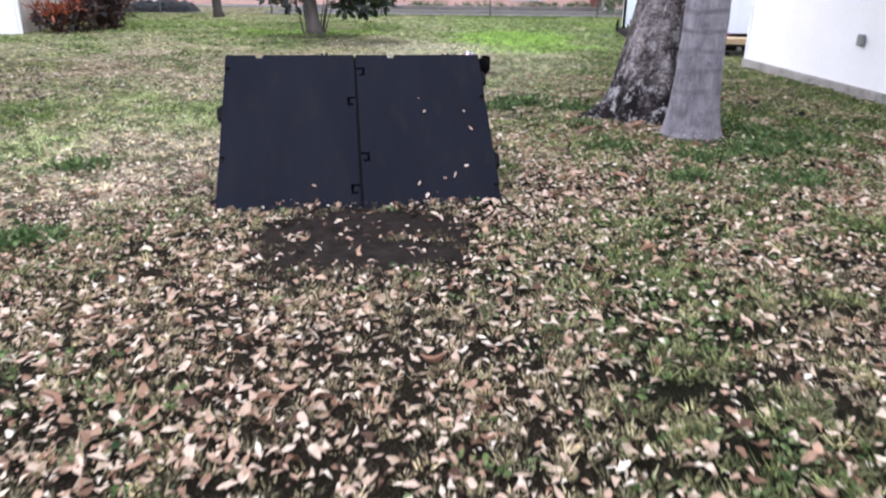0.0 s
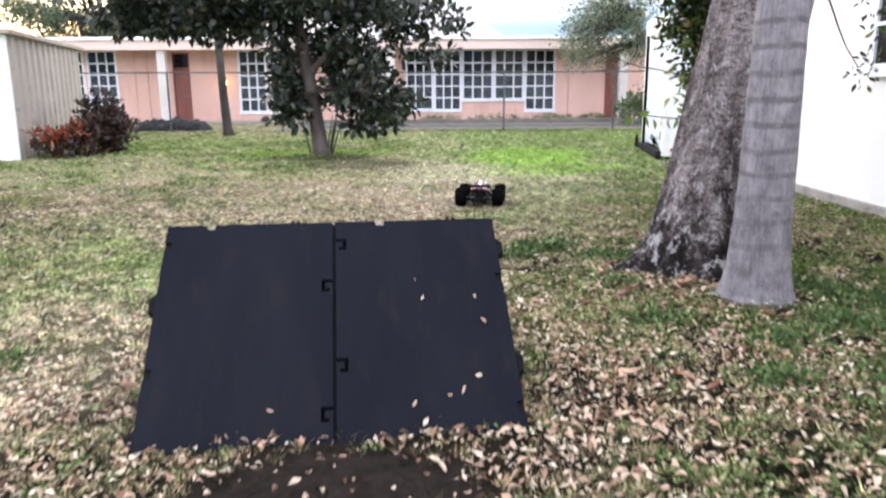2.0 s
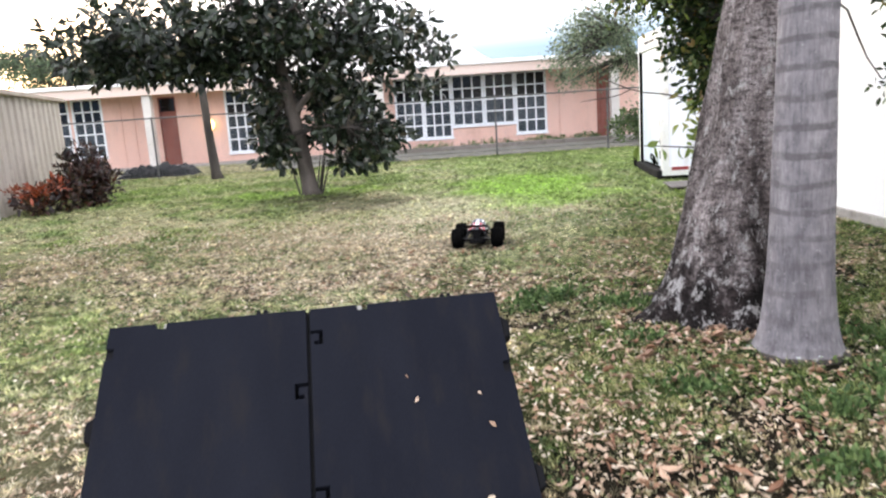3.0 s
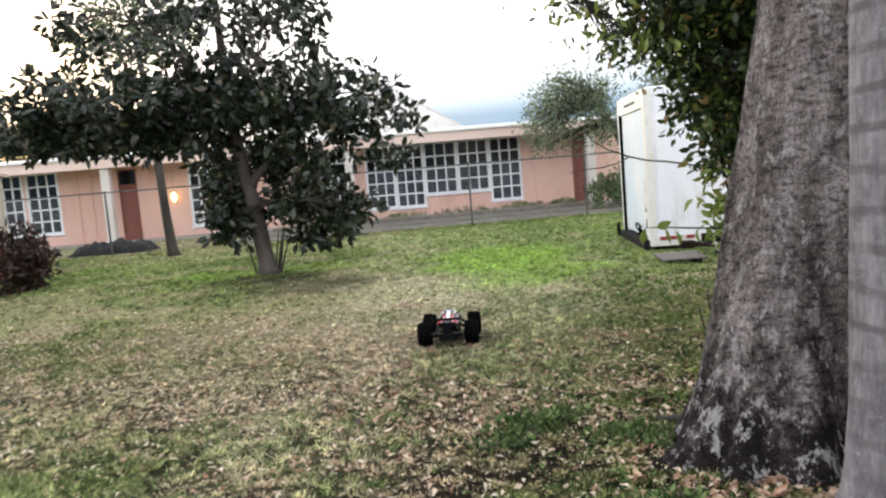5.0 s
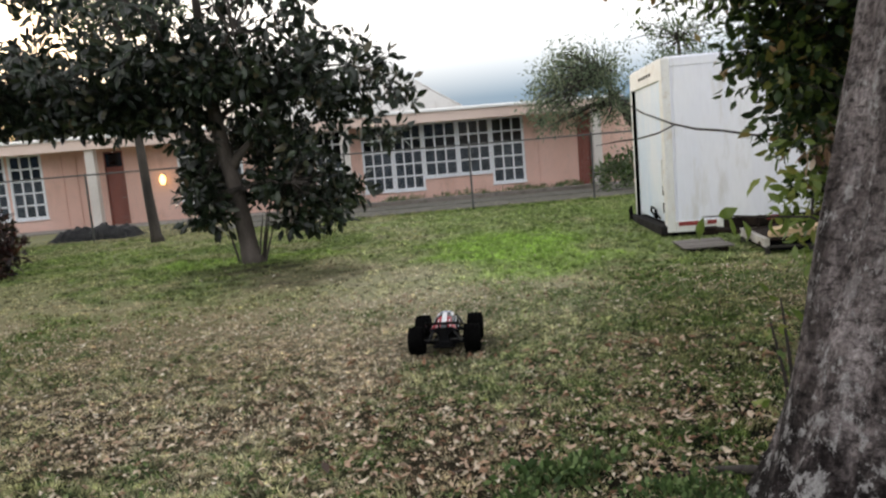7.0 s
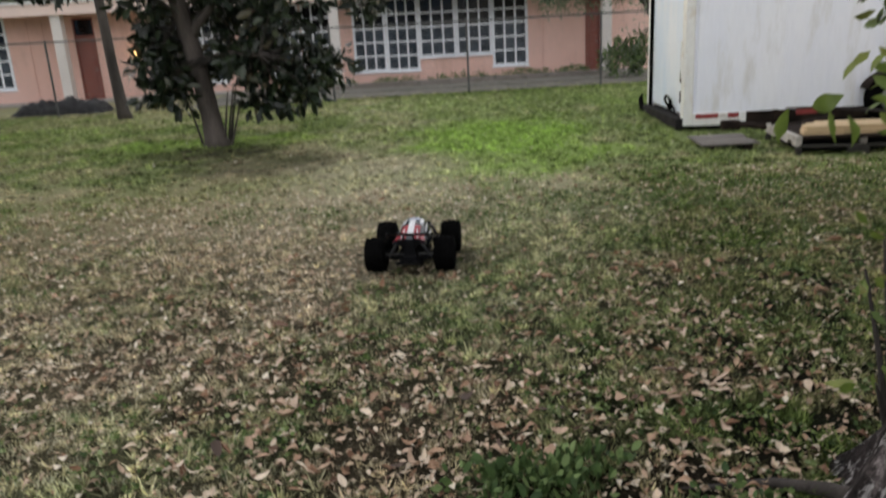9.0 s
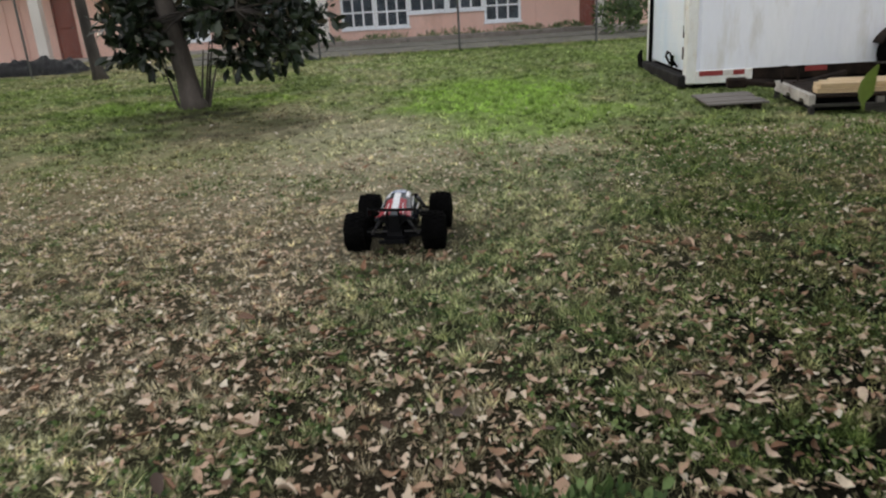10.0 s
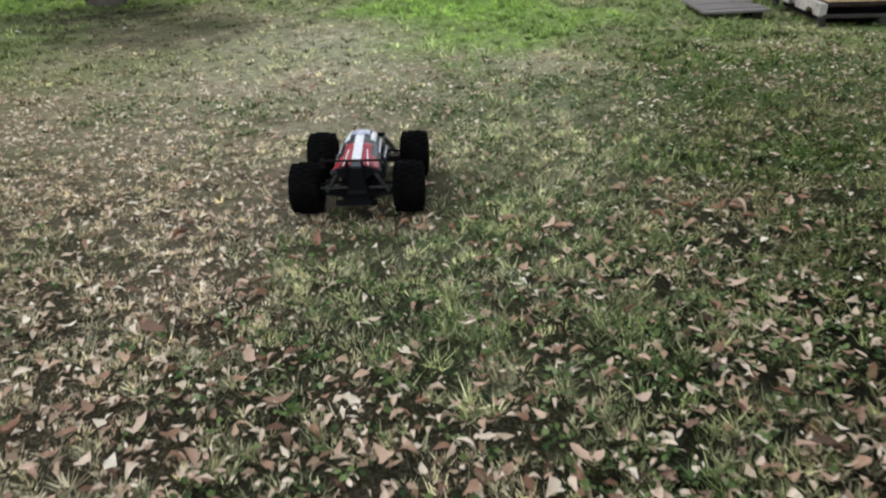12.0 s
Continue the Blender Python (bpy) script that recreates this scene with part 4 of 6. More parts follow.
for a, b in DOORS:
    door = part("door", box((a + 0.04, FACE + 0.05, 0.0), (b - 0.04, FACE + 0.1, 2.10), bevel=0.006), MAT_DOOR, school, "red-brown painted door")
    bm = bmesh.new()
    for z0, z1 in ((0.2, 0.9), (1.0, 1.95)):
        add_box(bm, (a + 0.16, FACE + 0.035, z0), (b - 0.16, FACE + 0.052, z1), bevel=0.008)
    part("raised_panel", bm, MAT_DOOR, door)
    for k in range(6):
        part("louvre", box((a + 0.2, FACE + 0.022, 0.3 + k * 0.09), (b - 0.2, FACE + 0.034, 0.36 + k * 0.09)), MAT_DOOR, door)
    bm = bmesh.new()
    add_tube(bm, [(b - 0.1, FACE + 0.05, 1.02), (b - 0.1, FACE - 0.01, 1.02), (b - 0.19, FACE - 0.01, 1.02)], 0.012, 6)
    part("handle", bm, MAT_GALV, door)
    bm = bmesh.new()
    for lo, hi in (((a, 0), (a + 0.04, 2.72)), ((b - 0.04, 0), (b, 2.72)), ((a + 0.04, 2.10), (b - 0.04, 2.16)), ((a + 0.04, 2.67), (b - 0.04, 2.72))):
        add_box(bm, (lo[0], FACE - 0.015, lo[1]), (hi[0], FACE + 0.12, hi[1]))
    part("door_frame", bm, MAT_DOOR, school)
    part("transom_pane", box((a + 0.04, FACE + 0.06, 2.16), (b - 0.04, FACE + 0.08, 2.67)), MAT_GLASS if a < 0 else MAT_DOOR, school, "dark transom above the door")
for px in (-11.5, -11.0, 6.0):
    part("wall_conduit", tube([(px, FACE - 0.02, -0.1), (px, FACE - 0.02, 2.86)], 0.018, 6), MAT_PINK, school)

tagged(link_mesh("walkway", box((-30.5, EAVE_Y - 0.35, -0.25), (9.2, FACE - 0.005, 0.05), bevel=0.01), MAT_CONCRETE), "concrete walkway along the building", "walkway", kind="structure")
tagged(link_mesh("dirt_border", box((-4.8, 24.4, -0.1), (9.5, EAVE_Y - 0.36, 0.02), bevel=0.02), MAT_DIRT), "bare grey dirt between the fence and the walkway", "dirt strip", kind="structure")
tagged(link_mesh("footpath", box((-4.5, 26.3, -0.1), (8.5, 27.2, 0.045), bevel=0.012), MAT_WORN), "worn grey concrete footpath", "footpath", kind="structure")
tagged(link_mesh("planter_edge", box((-4.0, 28.6, -0.2), (7.4, 28.85, 0.16), bevel=0.02), MAT_DARKWALL), "low weathered edging in front of the walkway", "edging", kind="structure")

lamp = thing("wall_lamp", pose(-7.95, FACE, 1.55), "lit wall lamp with a warm yellow glow", "lamp")
part("back_plate", box((-0.09, -0.03, -0.22), (0.09, -0.002, 0.22), bevel=0.01), MAT_GALV, lamp)
part("globe", lathe([(-0.2, 0.025), (-0.16, 0.07), (-0.06, 0.115), (0.07, 0.11), (0.15, 0.065), (0.19, 0.025)], 16, "Z"), MAT_GLOW, lamp, "warm glowing glass", True).location = (0, -0.17, 0)
spk = thing("wall_speaker", pose(6.15, FACE, 2.5), "small dark box fixed high on the pink wall", "speaker")
part("case", box((-0.11, -0.16, -0.13), (0.11, -0.002, 0.13), bevel=0.02), MAT_CLIP, spk)
part("bracket", box((-0.02, -0.1, 0.13), (0.02, -0.002, 0.2)), MAT_GALV, spk)

# ---- gabled house behind the school ----
gable = thing("gabled_house", pose(0.1, 45.0, 0), "house with a tall pale gable seen over the roof", "house")
bm = bmesh.new()
add_loft(bm, [[(-4.6, 0, -0.2), (4.6, 0, -0.2), (4.6, 0, 4.2), (0, 0, 7.1), (-4.6, 0, 4.2)], [(-4.6, 9, -0.2), (4.6, 9, -0.2), (4.6, 9, 4.2), (0, 9, 7.1), (-4.6, 9, 4.2)]])
part("wall", bm, MAT_ROOF, gable)
for s in (-1, 1):
    bm = bmesh.new()
    add_loft(bm, [[(s * 4.75, y, 4.12), (s * 4.75, y, 4.18), (0, y, 7.22), (0, y, 7.13)] for y in (-0.03, 9.3)])
    part("roof", bm, MAT_ROOF, gable, "white roof slope")

# ---- chain-link fence ----
FENCE_Y = 23.9
fence = tagged(new("chain_link_fence"), "grey chain-link fence with a top rail across the lawn", "fence")
for k in range(-7, 5):
    px = 2.55 + 3.45 * k
    part("post", tube([(px, FENCE_Y, -0.2), (px, FENCE_Y, 1.86)], 0.028, 8), MAT_FENCE, fence)
part("top_rail", tube([(-20.8, FENCE_Y, 1.80), (-8.0, FENCE_Y, 1.82), (2.55, FENCE_Y, 1.79), (17.2, FENCE_Y, 1.80)], 0.021, 8), MAT_FENCE, fence)
wires = []
xs = np.arange(-20.5, 17.0, 0.075)
for sgn in (-1, 1):
    for x in xs:
        wires.append([(x, 0.0), (x + sgn * 1.78, 1.78)])
wires = np.array(wires)
t0, t1 = wires[:, 0], wires[:, 1]
V = np.stack([np.stack([t0[:, 0] - .0012, np.full(len(t0), FENCE_Y - .001), t0[:, 1]], 1), np.stack([t0[:, 0] + .0012, np.full(len(t0), FENCE_Y + .001), t0[:, 1]], 1),
              np.stack([t1[:, 0] + .0012, np.full(len(t0), FENCE_Y + .001), t1[:, 1]], 1), np.stack([t1[:, 0] - .0012, np.full(len(t0), FENCE_Y - .001), t1[:, 1]], 1)], 1).reshape(-1, 3)
mesh_ob = new("wire_mesh", array_mesh("wire_mesh", V, np.arange(len(V)).reshape(-1, 4), MAT_GALV))
mesh_ob.parent = fence
tagged(mesh_ob, "diamond wire mesh", kind="stuff")

# ---- trees ----
def leaf_cloud(centres, per, radius, size, seed, slim=0.42, droop=0.25):
    """Folded leaves, four triangles each, in tufts round the centres."""
    rng = np.random.default_rng(seed)
    c = np.repeat(np.array(centres), per, 0)
    n = len(c)
    d = rng.normal(size=(n, 3))
    d /= np.linalg.norm(d, axis=1)[:, None]
    r = radius * rng.random(n)[:, None] ** 0.6
    at = c + d * r * np.array([1, 1, 0.8])
    way = d + rng.normal(scale=0.55, size=(n, 3))
    way[:, 2] -= droop
    way /= np.linalg.norm(way, axis=1)[:, None]
    side = np.cross(way, rng.normal(size=(n, 3)))
    side /= np.linalg.norm(side, axis=1)[:, None]
    up = np.cross(side, way)
    s = (size * rng.uniform(0.6, 1.25, n))[:, None]
    a, b = at, at + way * s
    m1, m2 = at + way * s * 0.38, at + way * s * 0.72
    w1, w2 = s * slim * 0.5, s * slim * 0.4
    lift = up * s * 0.06
    v = np.stack([a, m1 - side * w1 + lift, m1 + side * w1 + lift, m2 - side * w2 + lift, m2 + side * w2 + lift, b - up * s * 0.08, m1, m2], 1).reshape(-1, 3)
    f = np.array([(0, 1, 6), (0, 6, 2), (1, 3, 7), (1, 7, 6), (6, 7, 4), (6, 4, 2), (3, 5, 7), (7, 5, 4)])
    return v, (f[None] + (np.arange(n) * 8)[:, None, None]).reshape(-1, 3)


def in_blobs(blobs, n, seed, shell=0.35):
    """Centres of tufts in a union of ovals, mostly towards their skins."""
    rng = np.random.default_rng(seed)
    vol = np.array([b[3] * b[4] * b[5] for b in blobs]) ** 0.75
    out = []
    for b, k in zip(blobs, np.maximum(1, np.round(n * vol / vol.sum())).astype(int)):
        d = rng.normal(size=(k, 3))
        d /= np.linalg.norm(d, axis=1)[:, None]
        r = (shell + (1 - shell) * rng.random(k)) ** 0.7
        out.append(np.array(b[:3]) + d * r[:, None] * np.array(b[3:]))
    return np.concatenate(out)


def crown(name, parent, centres, per, radius, size, material, seed, slim=0.42, droop=0.25, label=""):
    v, f = leaf_cloud(centres, per, radius, size, seed, slim, droop)
    ob = new(name, array_mesh(name, v, f, material))
    ob.parent = parent
    return tagged(ob, label) if label else ob


def limb(start, end, r0, r1, seed, sag=0.1, steps=6):
    rng = random.Random(seed)
    s, e = Vector(start), Vector(end)
    ln = (e - s).length
    pts, rad = [], []
    for i in range(steps + 1):
        t = i / steps
        p = s.lerp(e, t) + Vector((rng.uniform(-1, 1), rng.uniform(-1, 1), rng.uniform(-1, 1))) * ln * 0.035 * (0 < i < steps)
        p.z += sag * ln * math.sin(math.pi * t)
        pts.append(p)
        rad.append(r0 + (r1 - r0) * t)
    return pts, rad


def twigs(bm, centres, hubs, r, seed):
    for i, c in enumerate(centres):
        h = min(hubs, key=lambda q: (Vector(q) - Vector(c)).length)
        pts, rad = limb(h, c, r, r * 0.35, seed + i, 0.04, 3)
        add_tube(bm, pts, rad, 4, False)


# magnolia in the middle of the lawn
T = Vector((-2.15, 15.95, 0))
tree = thing("magnolia_tree", Matrix.Translation(T), "broad dark evergreen tree with glossy leaves down to the ground", "tree")
trunk_pts = [(0.06, 0, -0.1), (0.03, 0, 0.12), (0, 0, 0.5), (-0.08, 0, 1.1), (-0.22, 0, 1.9), (-0.32, 0, 2.6), (-0.38, 0.05, 3.6), (-0.42, 0.1, 4.8), (-0.4, 0.1, 6.0)]
part("trunk", tube(trunk_pts, [0.25, 0.17, 0.14, 0.13, 0.12, 0.105, 0.085, 0.06, 0.02], 14, True, 0.10, 3), MAT_TRUNK, tree, smooth=True)
FORKS = [(-0.2, 0, 1.9), (-0.32, 0, 2.6), (-0.38, 0, 3.6), (-0.42, 0, 4.6)]
BOUGHS = [((-0.2, 0, 1.8), (-2.0, -0.4, 3.0), 0.085), ((-0.28, 0, 2.3), (-3.2, 0.4, 3.4), 0.055), ((-0.16, 0, 1.5), (0.9, -0.3, 2.7), 0.085), ((-0.3, 0, 2.4), (1.9, 0.4, 3.2), 0.05),
         ((-0.36, 0, 3.2), (-1.8, -0.9, 4.6), 0.045), ((-0.38, 0, 3.6), (0.9, 0.8, 5.0), 0.04), ((-0.33, 0, 2.8), (0.4, -1.3, 3.6), 0.045), ((-0.33, 0, 2.8), (-0.9, 1.4, 3.8), 0.045), ((-0.1, 0, 1.2), (0.9, -0.5, 1.3), 0.03)]
for i, (a, b, r) in enumerate(BOUGHS):
    pts, rad = limb(a, b, r, 0.015, 40 + i, 0.06)
    part("limb", tube(pts, rad, 8), MAT_TRUNK, tree, smooth=True)
    FORKS += [tuple(p) for p in pts[2:]]
for i, (dx, dy, h) in enumerate(((0.22, -0.05, 0.8), (0.3, 0.12, 1.0), (-0.26, 0.1, 0.75), (0.36, -0.05, 0.7), (-0.16, 0.1, 0.9), (0.27, 0.05, 0.9))):
    part("sucker", tube([(dx * 0.7, dy, -0.05), (dx * 1.05, dy * 1.2, h * 0.5), (dx * 1.4, dy * 1.4, h)], [0.022, 0.016, 0.008], 6), MAT_BARK, tree)
CROWN = [(-2.6, 0, 3.3, 1.9, 1.6, 0.95), (-1.2, 0, 3.6, 1.6, 1.8, 1.2), (0.4, 0, 3.2, 1.6, 1.7, 1.1), (1.5, 0.1, 2.9, 1.4, 1.3, 0.8), (-0.3, 0, 4.9, 2.2, 1.9, 1.2),
         (-3.6, 0, 3.0, 1.2, 1.1, 0.75), (-2.2, 0, 4.5, 1.7, 1.5, 0.8), (1.15, -0.1, 1.35, 0.85, 0.85, 0.7), (1.6, -0.1, 1.0, 0.55, 0.6, 0.5), (-0.72, 0.0, 1.25, 0.45, 0.5, 0.42), (0.3, 0.8, 1.9, 0.9, 0.6, 0.6), (2.3, 0, 2.3, 0.7, 0.7, 0.5), (-0.66, 0.15, 0.95, 0.4, 0.4, 0.38), (0.85, -0.05, 0.8, 0.5, 0.5, 0.42), (-0.6, 0, 3.3, 1.2, 1.4, 0.9), (-1.5, 0, 2.6, 1.1, 0.9, 0.45), (-0.45, 0.45, 1.3, 0.5, 0.4, 0.6), (0.6, 0.5, 1.4, 0.6, 0.4, 0.8), (-0.6, -0.1, 0.88, 0.4, 0.4, 0.3), (1.2, 0.1, 0.85, 0.8, 0.6, 0.4), (-0.6, 0.1, 2.0, 0.55, 0.5, 0.4), (0.65, 0.0, 2.05, 0.65, 0.5, 0.45), (0.35, 0.25, 1.2, 0.35, 0.3, 0.5), (-2.4, -0.1, 2.75, 1.0, 0.8, 0.35)]
tufts = in_blobs(CROWN, 1050, 7, 0.15)
sparse = np.random.default_rng(70).random(len(tufts)) < np.clip((tufts[:, 2] - 3.0) / 0.9, 0, 1) * np.where(tufts[:, 0] < 0.9, 0.6, 0.12)
tufts = tufts[~sparse]
thin_side = (tufts[:, 0] < -1.0) & (tufts[:, 2] > 2.9) & (np.random.default_rng(71).random(len(tufts)) < 0.3)
tufts = tufts[~thin_side]
chance = np.random.default_rng(72).random(len(tufts))
gaps = ((tufts[:, 0] > 0.5) & (tufts[:, 2] > 1.7) & (tufts[:, 2] < 3.4) & (chance < 0.4)) | ((tufts[:, 2] <= 1.7) & (tufts[:, 0] > 0.3) & (chance < 0.3)) | ((tufts[:, 0] < -0.6) & (tufts[:, 2] > 3.6) & (chance < 0.45))
tufts = tufts[~gaps]
bm = bmesh.new()
twigs(bm, tufts, FORKS, 0.014, 200)
tagged(part("twig_tangle", bm, MAT_BARK, tree), kind="stuff")
crown("crown", tree, tufts, 24, 0.24, 0.205, MAT_MAGNOLIA, 8)

# thin straight trunk by the fence
thin = thing("slender_tree", pose(-5.62, 22.2, 0), "slender bare-trunked tree beside the fence", "tree")
part("trunk", tube([(0.05, 0, -0.1), (0, 0, 0.2), (-0.06, 0, 1.2), (-0.1, 0, 2.4), (-0.2, 0, 4.0), (-0.3, 0, 6.2)], [0.20, 0.14, 0.115, 0.105, 0.095, 0.06], 12, True, 0.08, 5), MAT_BARK, thin, smooth=True)
tufts = in_blobs([(-0.3, 0, 6.2, 1.6, 1.5, 1.1), (0.5, 0, 5.6, 1.0, 1.0, 0.7), (-1.2, 0, 5.5, 1.0, 1.0, 0.7)], 70, 9)
bm = bmesh.new()
twigs(bm, tufts, [(-0.2, 0, 4.4), (-0.25, 0, 5.2), (-0.3, 0, 6.0)], 0.02, 400)
tagged(part("twig_tangle", bm, MAT_BARK, thin), kind="stuff")
crown("crown", thin, tufts, 50, 0.42, 0.15, MAT_FAR, 10)

# oak with a flared foot
def oak_section(z):
    """Middle, radius and flare of the trunk at a height."""
    return Vector((2.07 + 0.185 * z, 5.94 + 0.02 * z, z)), 0.342 + 0.12 * math.exp(-z / 0.65) - 0.006 * z, 0.34 * math.exp(-z / 0.2)


ROOTS = [(math.radians(a), w, s) for a, w, s in ((199, 0.16, 1.15), (228, 0.24, 0.8), (262, 0.24, 0.8), (300, 0.26, 0.7), (345, 0.3, 0.9), (40, 0.3, 0.8), (100, 0.3, 0.9), (150, 0.25, 0.3))]
oak_bm = bmesh.new()
rings = []
SIDES = 72
for z in (-0.06, 0.0, 0.05, 0.1, 0.16, 0.23, 0.32, 0.43, 0.56, 0.7, 0.9, 1.1, 1.35, 1.6, 1.9, 2.3, 2.8, 3.4, 4.2, 5.2, 6.2):
    c, r, fl = oak_section(max(z, 0.0))
    c.z = z
    ring = []
    for k in range(SIDES):
        a = 2 * math.pi * k / SIDES
        out = 0.0
        for ra, w, s in ROOTS:
            da = (a - ra + math.pi) % (2 * math.pi) - math.pi
            out += s * math.exp(-(da / w) ** 2)
        rough = 0.022 * noise.noise(Vector((math.cos(a) * 6, math.sin(a) * 6, z * 2.2))) + 0.035 * noise.noise(Vector((math.cos(a) * 2, math.sin(a) * 2, z * 1.1)))
        rr = r + fl * (0.12 + 0.85 * out) * 0.62 + 0.05 * (out - 0.6) * math.exp(-z / 0.5) + rough
        ring.append(oak_bm.verts.new((c.x + math.cos(a) * rr, c.y + math.sin(a) * rr, z)))
    rings.append(ring)
for r0, r1 in zip(rings, rings[1:]):
    for k in range(SIDES):
        oak_bm.faces.new((r0[k], r0[(k + 1) % SIDES], r1[(k + 1) % SIDES], r1[k]))
oak_bm.faces.new(rings[-1])
oak = tagged(new("oak_tree"), "large oak with rough grey lichen-spotted bark and leafy side shoots", "tree")
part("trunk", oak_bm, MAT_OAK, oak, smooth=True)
part("root", tube([(1.92, 5.9, 0.16), (1.74, 5.86, 0.10), (1.6, 5.83, 0.05), (1.48, 5.81, 0.015), (1.38, 5.80, -0.002), (1.27, 5.78, -0.02)], [0.20, 0.13, 0.088, 0.056, 0.036, 0.012], 14, True, 0.16, 8), MAT_OAK, oak, "dark tapering surface root", True)
part("root", tube([(1.9, 6.2, 0.06), (1.78, 6.38, 0.03), (1.66, 6.46, 0.012), (1.5, 6.47, 0.006), (1.36, 6.5, -0.01)], [0.05, 0.024, 0.017, 0.013, 0.006], 8, True, 0.2, 9), MAT_BARK, oak, "thin dark surface root", True)
# side branches low on the trunk, towards the lawn
SHOOTS = [((2.5, 6.45, 2.6), (2.45, 7.0, 2.35), 0.022), ((2.45, 6.45, 2.2), (2.5, 7.05, 1.6), 0.018), ((2.4, 6.45, 1.7), (2.4, 6.95, 1.05), 0.014), ((2.4, 6.4, 2.75), (1.5, 6.95, 2.55), 0.018),
          ((2.8, 6.2, 2.4), (3.7, 6.5, 1.9), 0.018), ((2.75, 6.3, 2.2), (3.6, 6.7, 1.5), 0.013), ((2.5, 6.4, 2.9), (2.8, 7.1, 2.5), 0.02), ((2.55, 6.45, 1.9), (2.75, 7.0, 1.4), 0.016)]
FORKS = []
for i, (a, b, r) in enumerate(SHOOTS):
    pts, rad = limb(a, b, r, 0.005, 70 + i, 0.10)
    part("branch", tube(pts, rad, 6), MAT_BARK, oak)
    FORKS += [tuple(p) for p in pts[1:]]
# a sagging cable built as branches; its upper arm stands for a faint shadow
cable = [(2.6, 7.0, 1.44), (2.42, 7.15, 1.45), (2.26, 7.2, 1.46), (2.07, 7.2, 1.5), (1.93, 7.2, 1.52), (1.81, 7.2, 1.555), (1.66, 7.2, 1.62), (1.58, 7.2, 1.67), (1.53, 7.2, 1.75)]
part("branch", tube(cable, [0.007, 0.0065, 0.006, 0.006, 0.0055, 0.005, 0.004, 0.003, 0.002], 6), MAT_BARK, oak, "thin dark sagging cable, its upper arm a shadow")
part("branch", tube([(1.82, 7.2, 1.55), (1.74, 7.21, 1.515), (1.64, 7.22, 1.495), (1.54, 7.24, 1.49), (1.42, 7.26, 1.475)], [0.005, 0.0045, 0.0045, 0.004, 0.002], 5), MAT_BARK, oak)
tufts = in_blobs([(2.5, 6.95, 2.3, 0.40, 0.4, 0.55), (2.45, 6.95, 1.7, 0.30, 0.35, 0.4), (2.65, 7.0, 1.4, 0.28, 0.3, 0.4), (2.45, 6.95, 2.95, 0.55, 0.55, 0.4), (2.15, 6.95, 2.45, 0.32, 0.35, 0.4), (2.25, 7.0, 1.9, 0.25, 0.25, 0.3), (2.6, 6.75, 2.2, 0.3, 0.3, 0.6), (2.55, 6.7, 2.7, 0.35, 0.3, 0.5), (2.75, 6.75, 2.3, 0.3, 0.3, 0.7)], 1080, 11, 0.0)
bm = bmesh.new()
twigs(bm, tufts, FORKS, 0.005, 600)
tagged(part("twig_tangle", bm, MAT_BARK, oak), kind="stuff")
crown("leaves", oak, tufts, 16, 0.14, 0.068, MAT_OAKLEAF, 12, 0.48)
tufts = in_blobs([(3.65, 6.5, 1.95, 0.2, 0.3, 0.25), (3.7, 6.7, 1.5, 0.12, 0.2, 0.15), (3.3, 6.4, 2.3, 0.3, 0.3, 0.2)], 22, 13)
crown("leaves", oak, tufts, 10, 0.12, 0.075, MAT_OAKLEAF, 14, 0.4)
tufts = in_blobs([(1.65, 6.95, 2.45, 0.4, 0.25, 0.25), (1.95, 6.95, 2.2, 0.3, 0.25, 0.3)], 30, 15)
crown("young_leaves", oak, tufts, 6, 0.12, 0.085, MAT_SHOOT, 16, 0.38, label="pale yellow-green young leaves")
tufts = in_blobs([(1.85, 7.0, 2.62, 0.5, 0.3, 0.3), (2.05, 7.0, 2.25, 0.3, 0.3, 0.3), (1.75, 7.0, 2.3, 0.25, 0.25, 0.2), (2.2, 7.0, 2.7, 0.3, 0.3, 0.3), (1.6, 7.0, 2.8, 0.4, 0.3, 0.22)], 330, 91, 0.0)
bm = bmesh.new()
twigs(bm, tufts, FORKS, 0.004, 900)
tagged(part("twig_tangle", bm, MAT_BARK, oak), kind="stuff")
crown("leaves", oak, tufts, 6, 0.13, 0.055, MAT_OAKLEAF, 92, 0.42)
tufts = in_blobs([(2.42, 6.88, 1.1, 0.2, 0.22, 0.22), (2.5, 6.9, 0.85, 0.14, 0.15, 0.2), (2.25, 6.85, 1.3, 0.15, 0.15, 0.12)], 34, 18)
crown("young_leaves", oak, tufts, 8, 0.11, 0.085, MAT_SHOOT, 19, 0.4, label="pale yellow-green young leaves")
tufts = in_blobs([(2.45, 6.85, 1.38, 0.12, 0.12, 0.1)], 8, 28)
crown("dead_leaves", oak, tufts, 7, 0.08, 0.08, MAT_LITTER, 29, 0.4, label="withered brown leaves still on a shoot")

tufts = in_blobs([(1.45, 7.0, 2.5, 0.38, 0.3, 0.2), (1.75, 7.0, 2.15, 0.25, 0.25, 0.22), (1.25, 7.0, 2.7, 0.3, 0.3, 0.15)], 75, 94, 0.0)
bm = bmesh.new()
twigs(bm, tufts, FORKS, 0.0035, 950)
tagged(part("twig_tangle", bm, MAT_BARK, oak), kind="stuff")
crown("leaves", oak, tufts, 4, 0.12, 0.05, MAT_OAKLEAF, 95, 0.42)
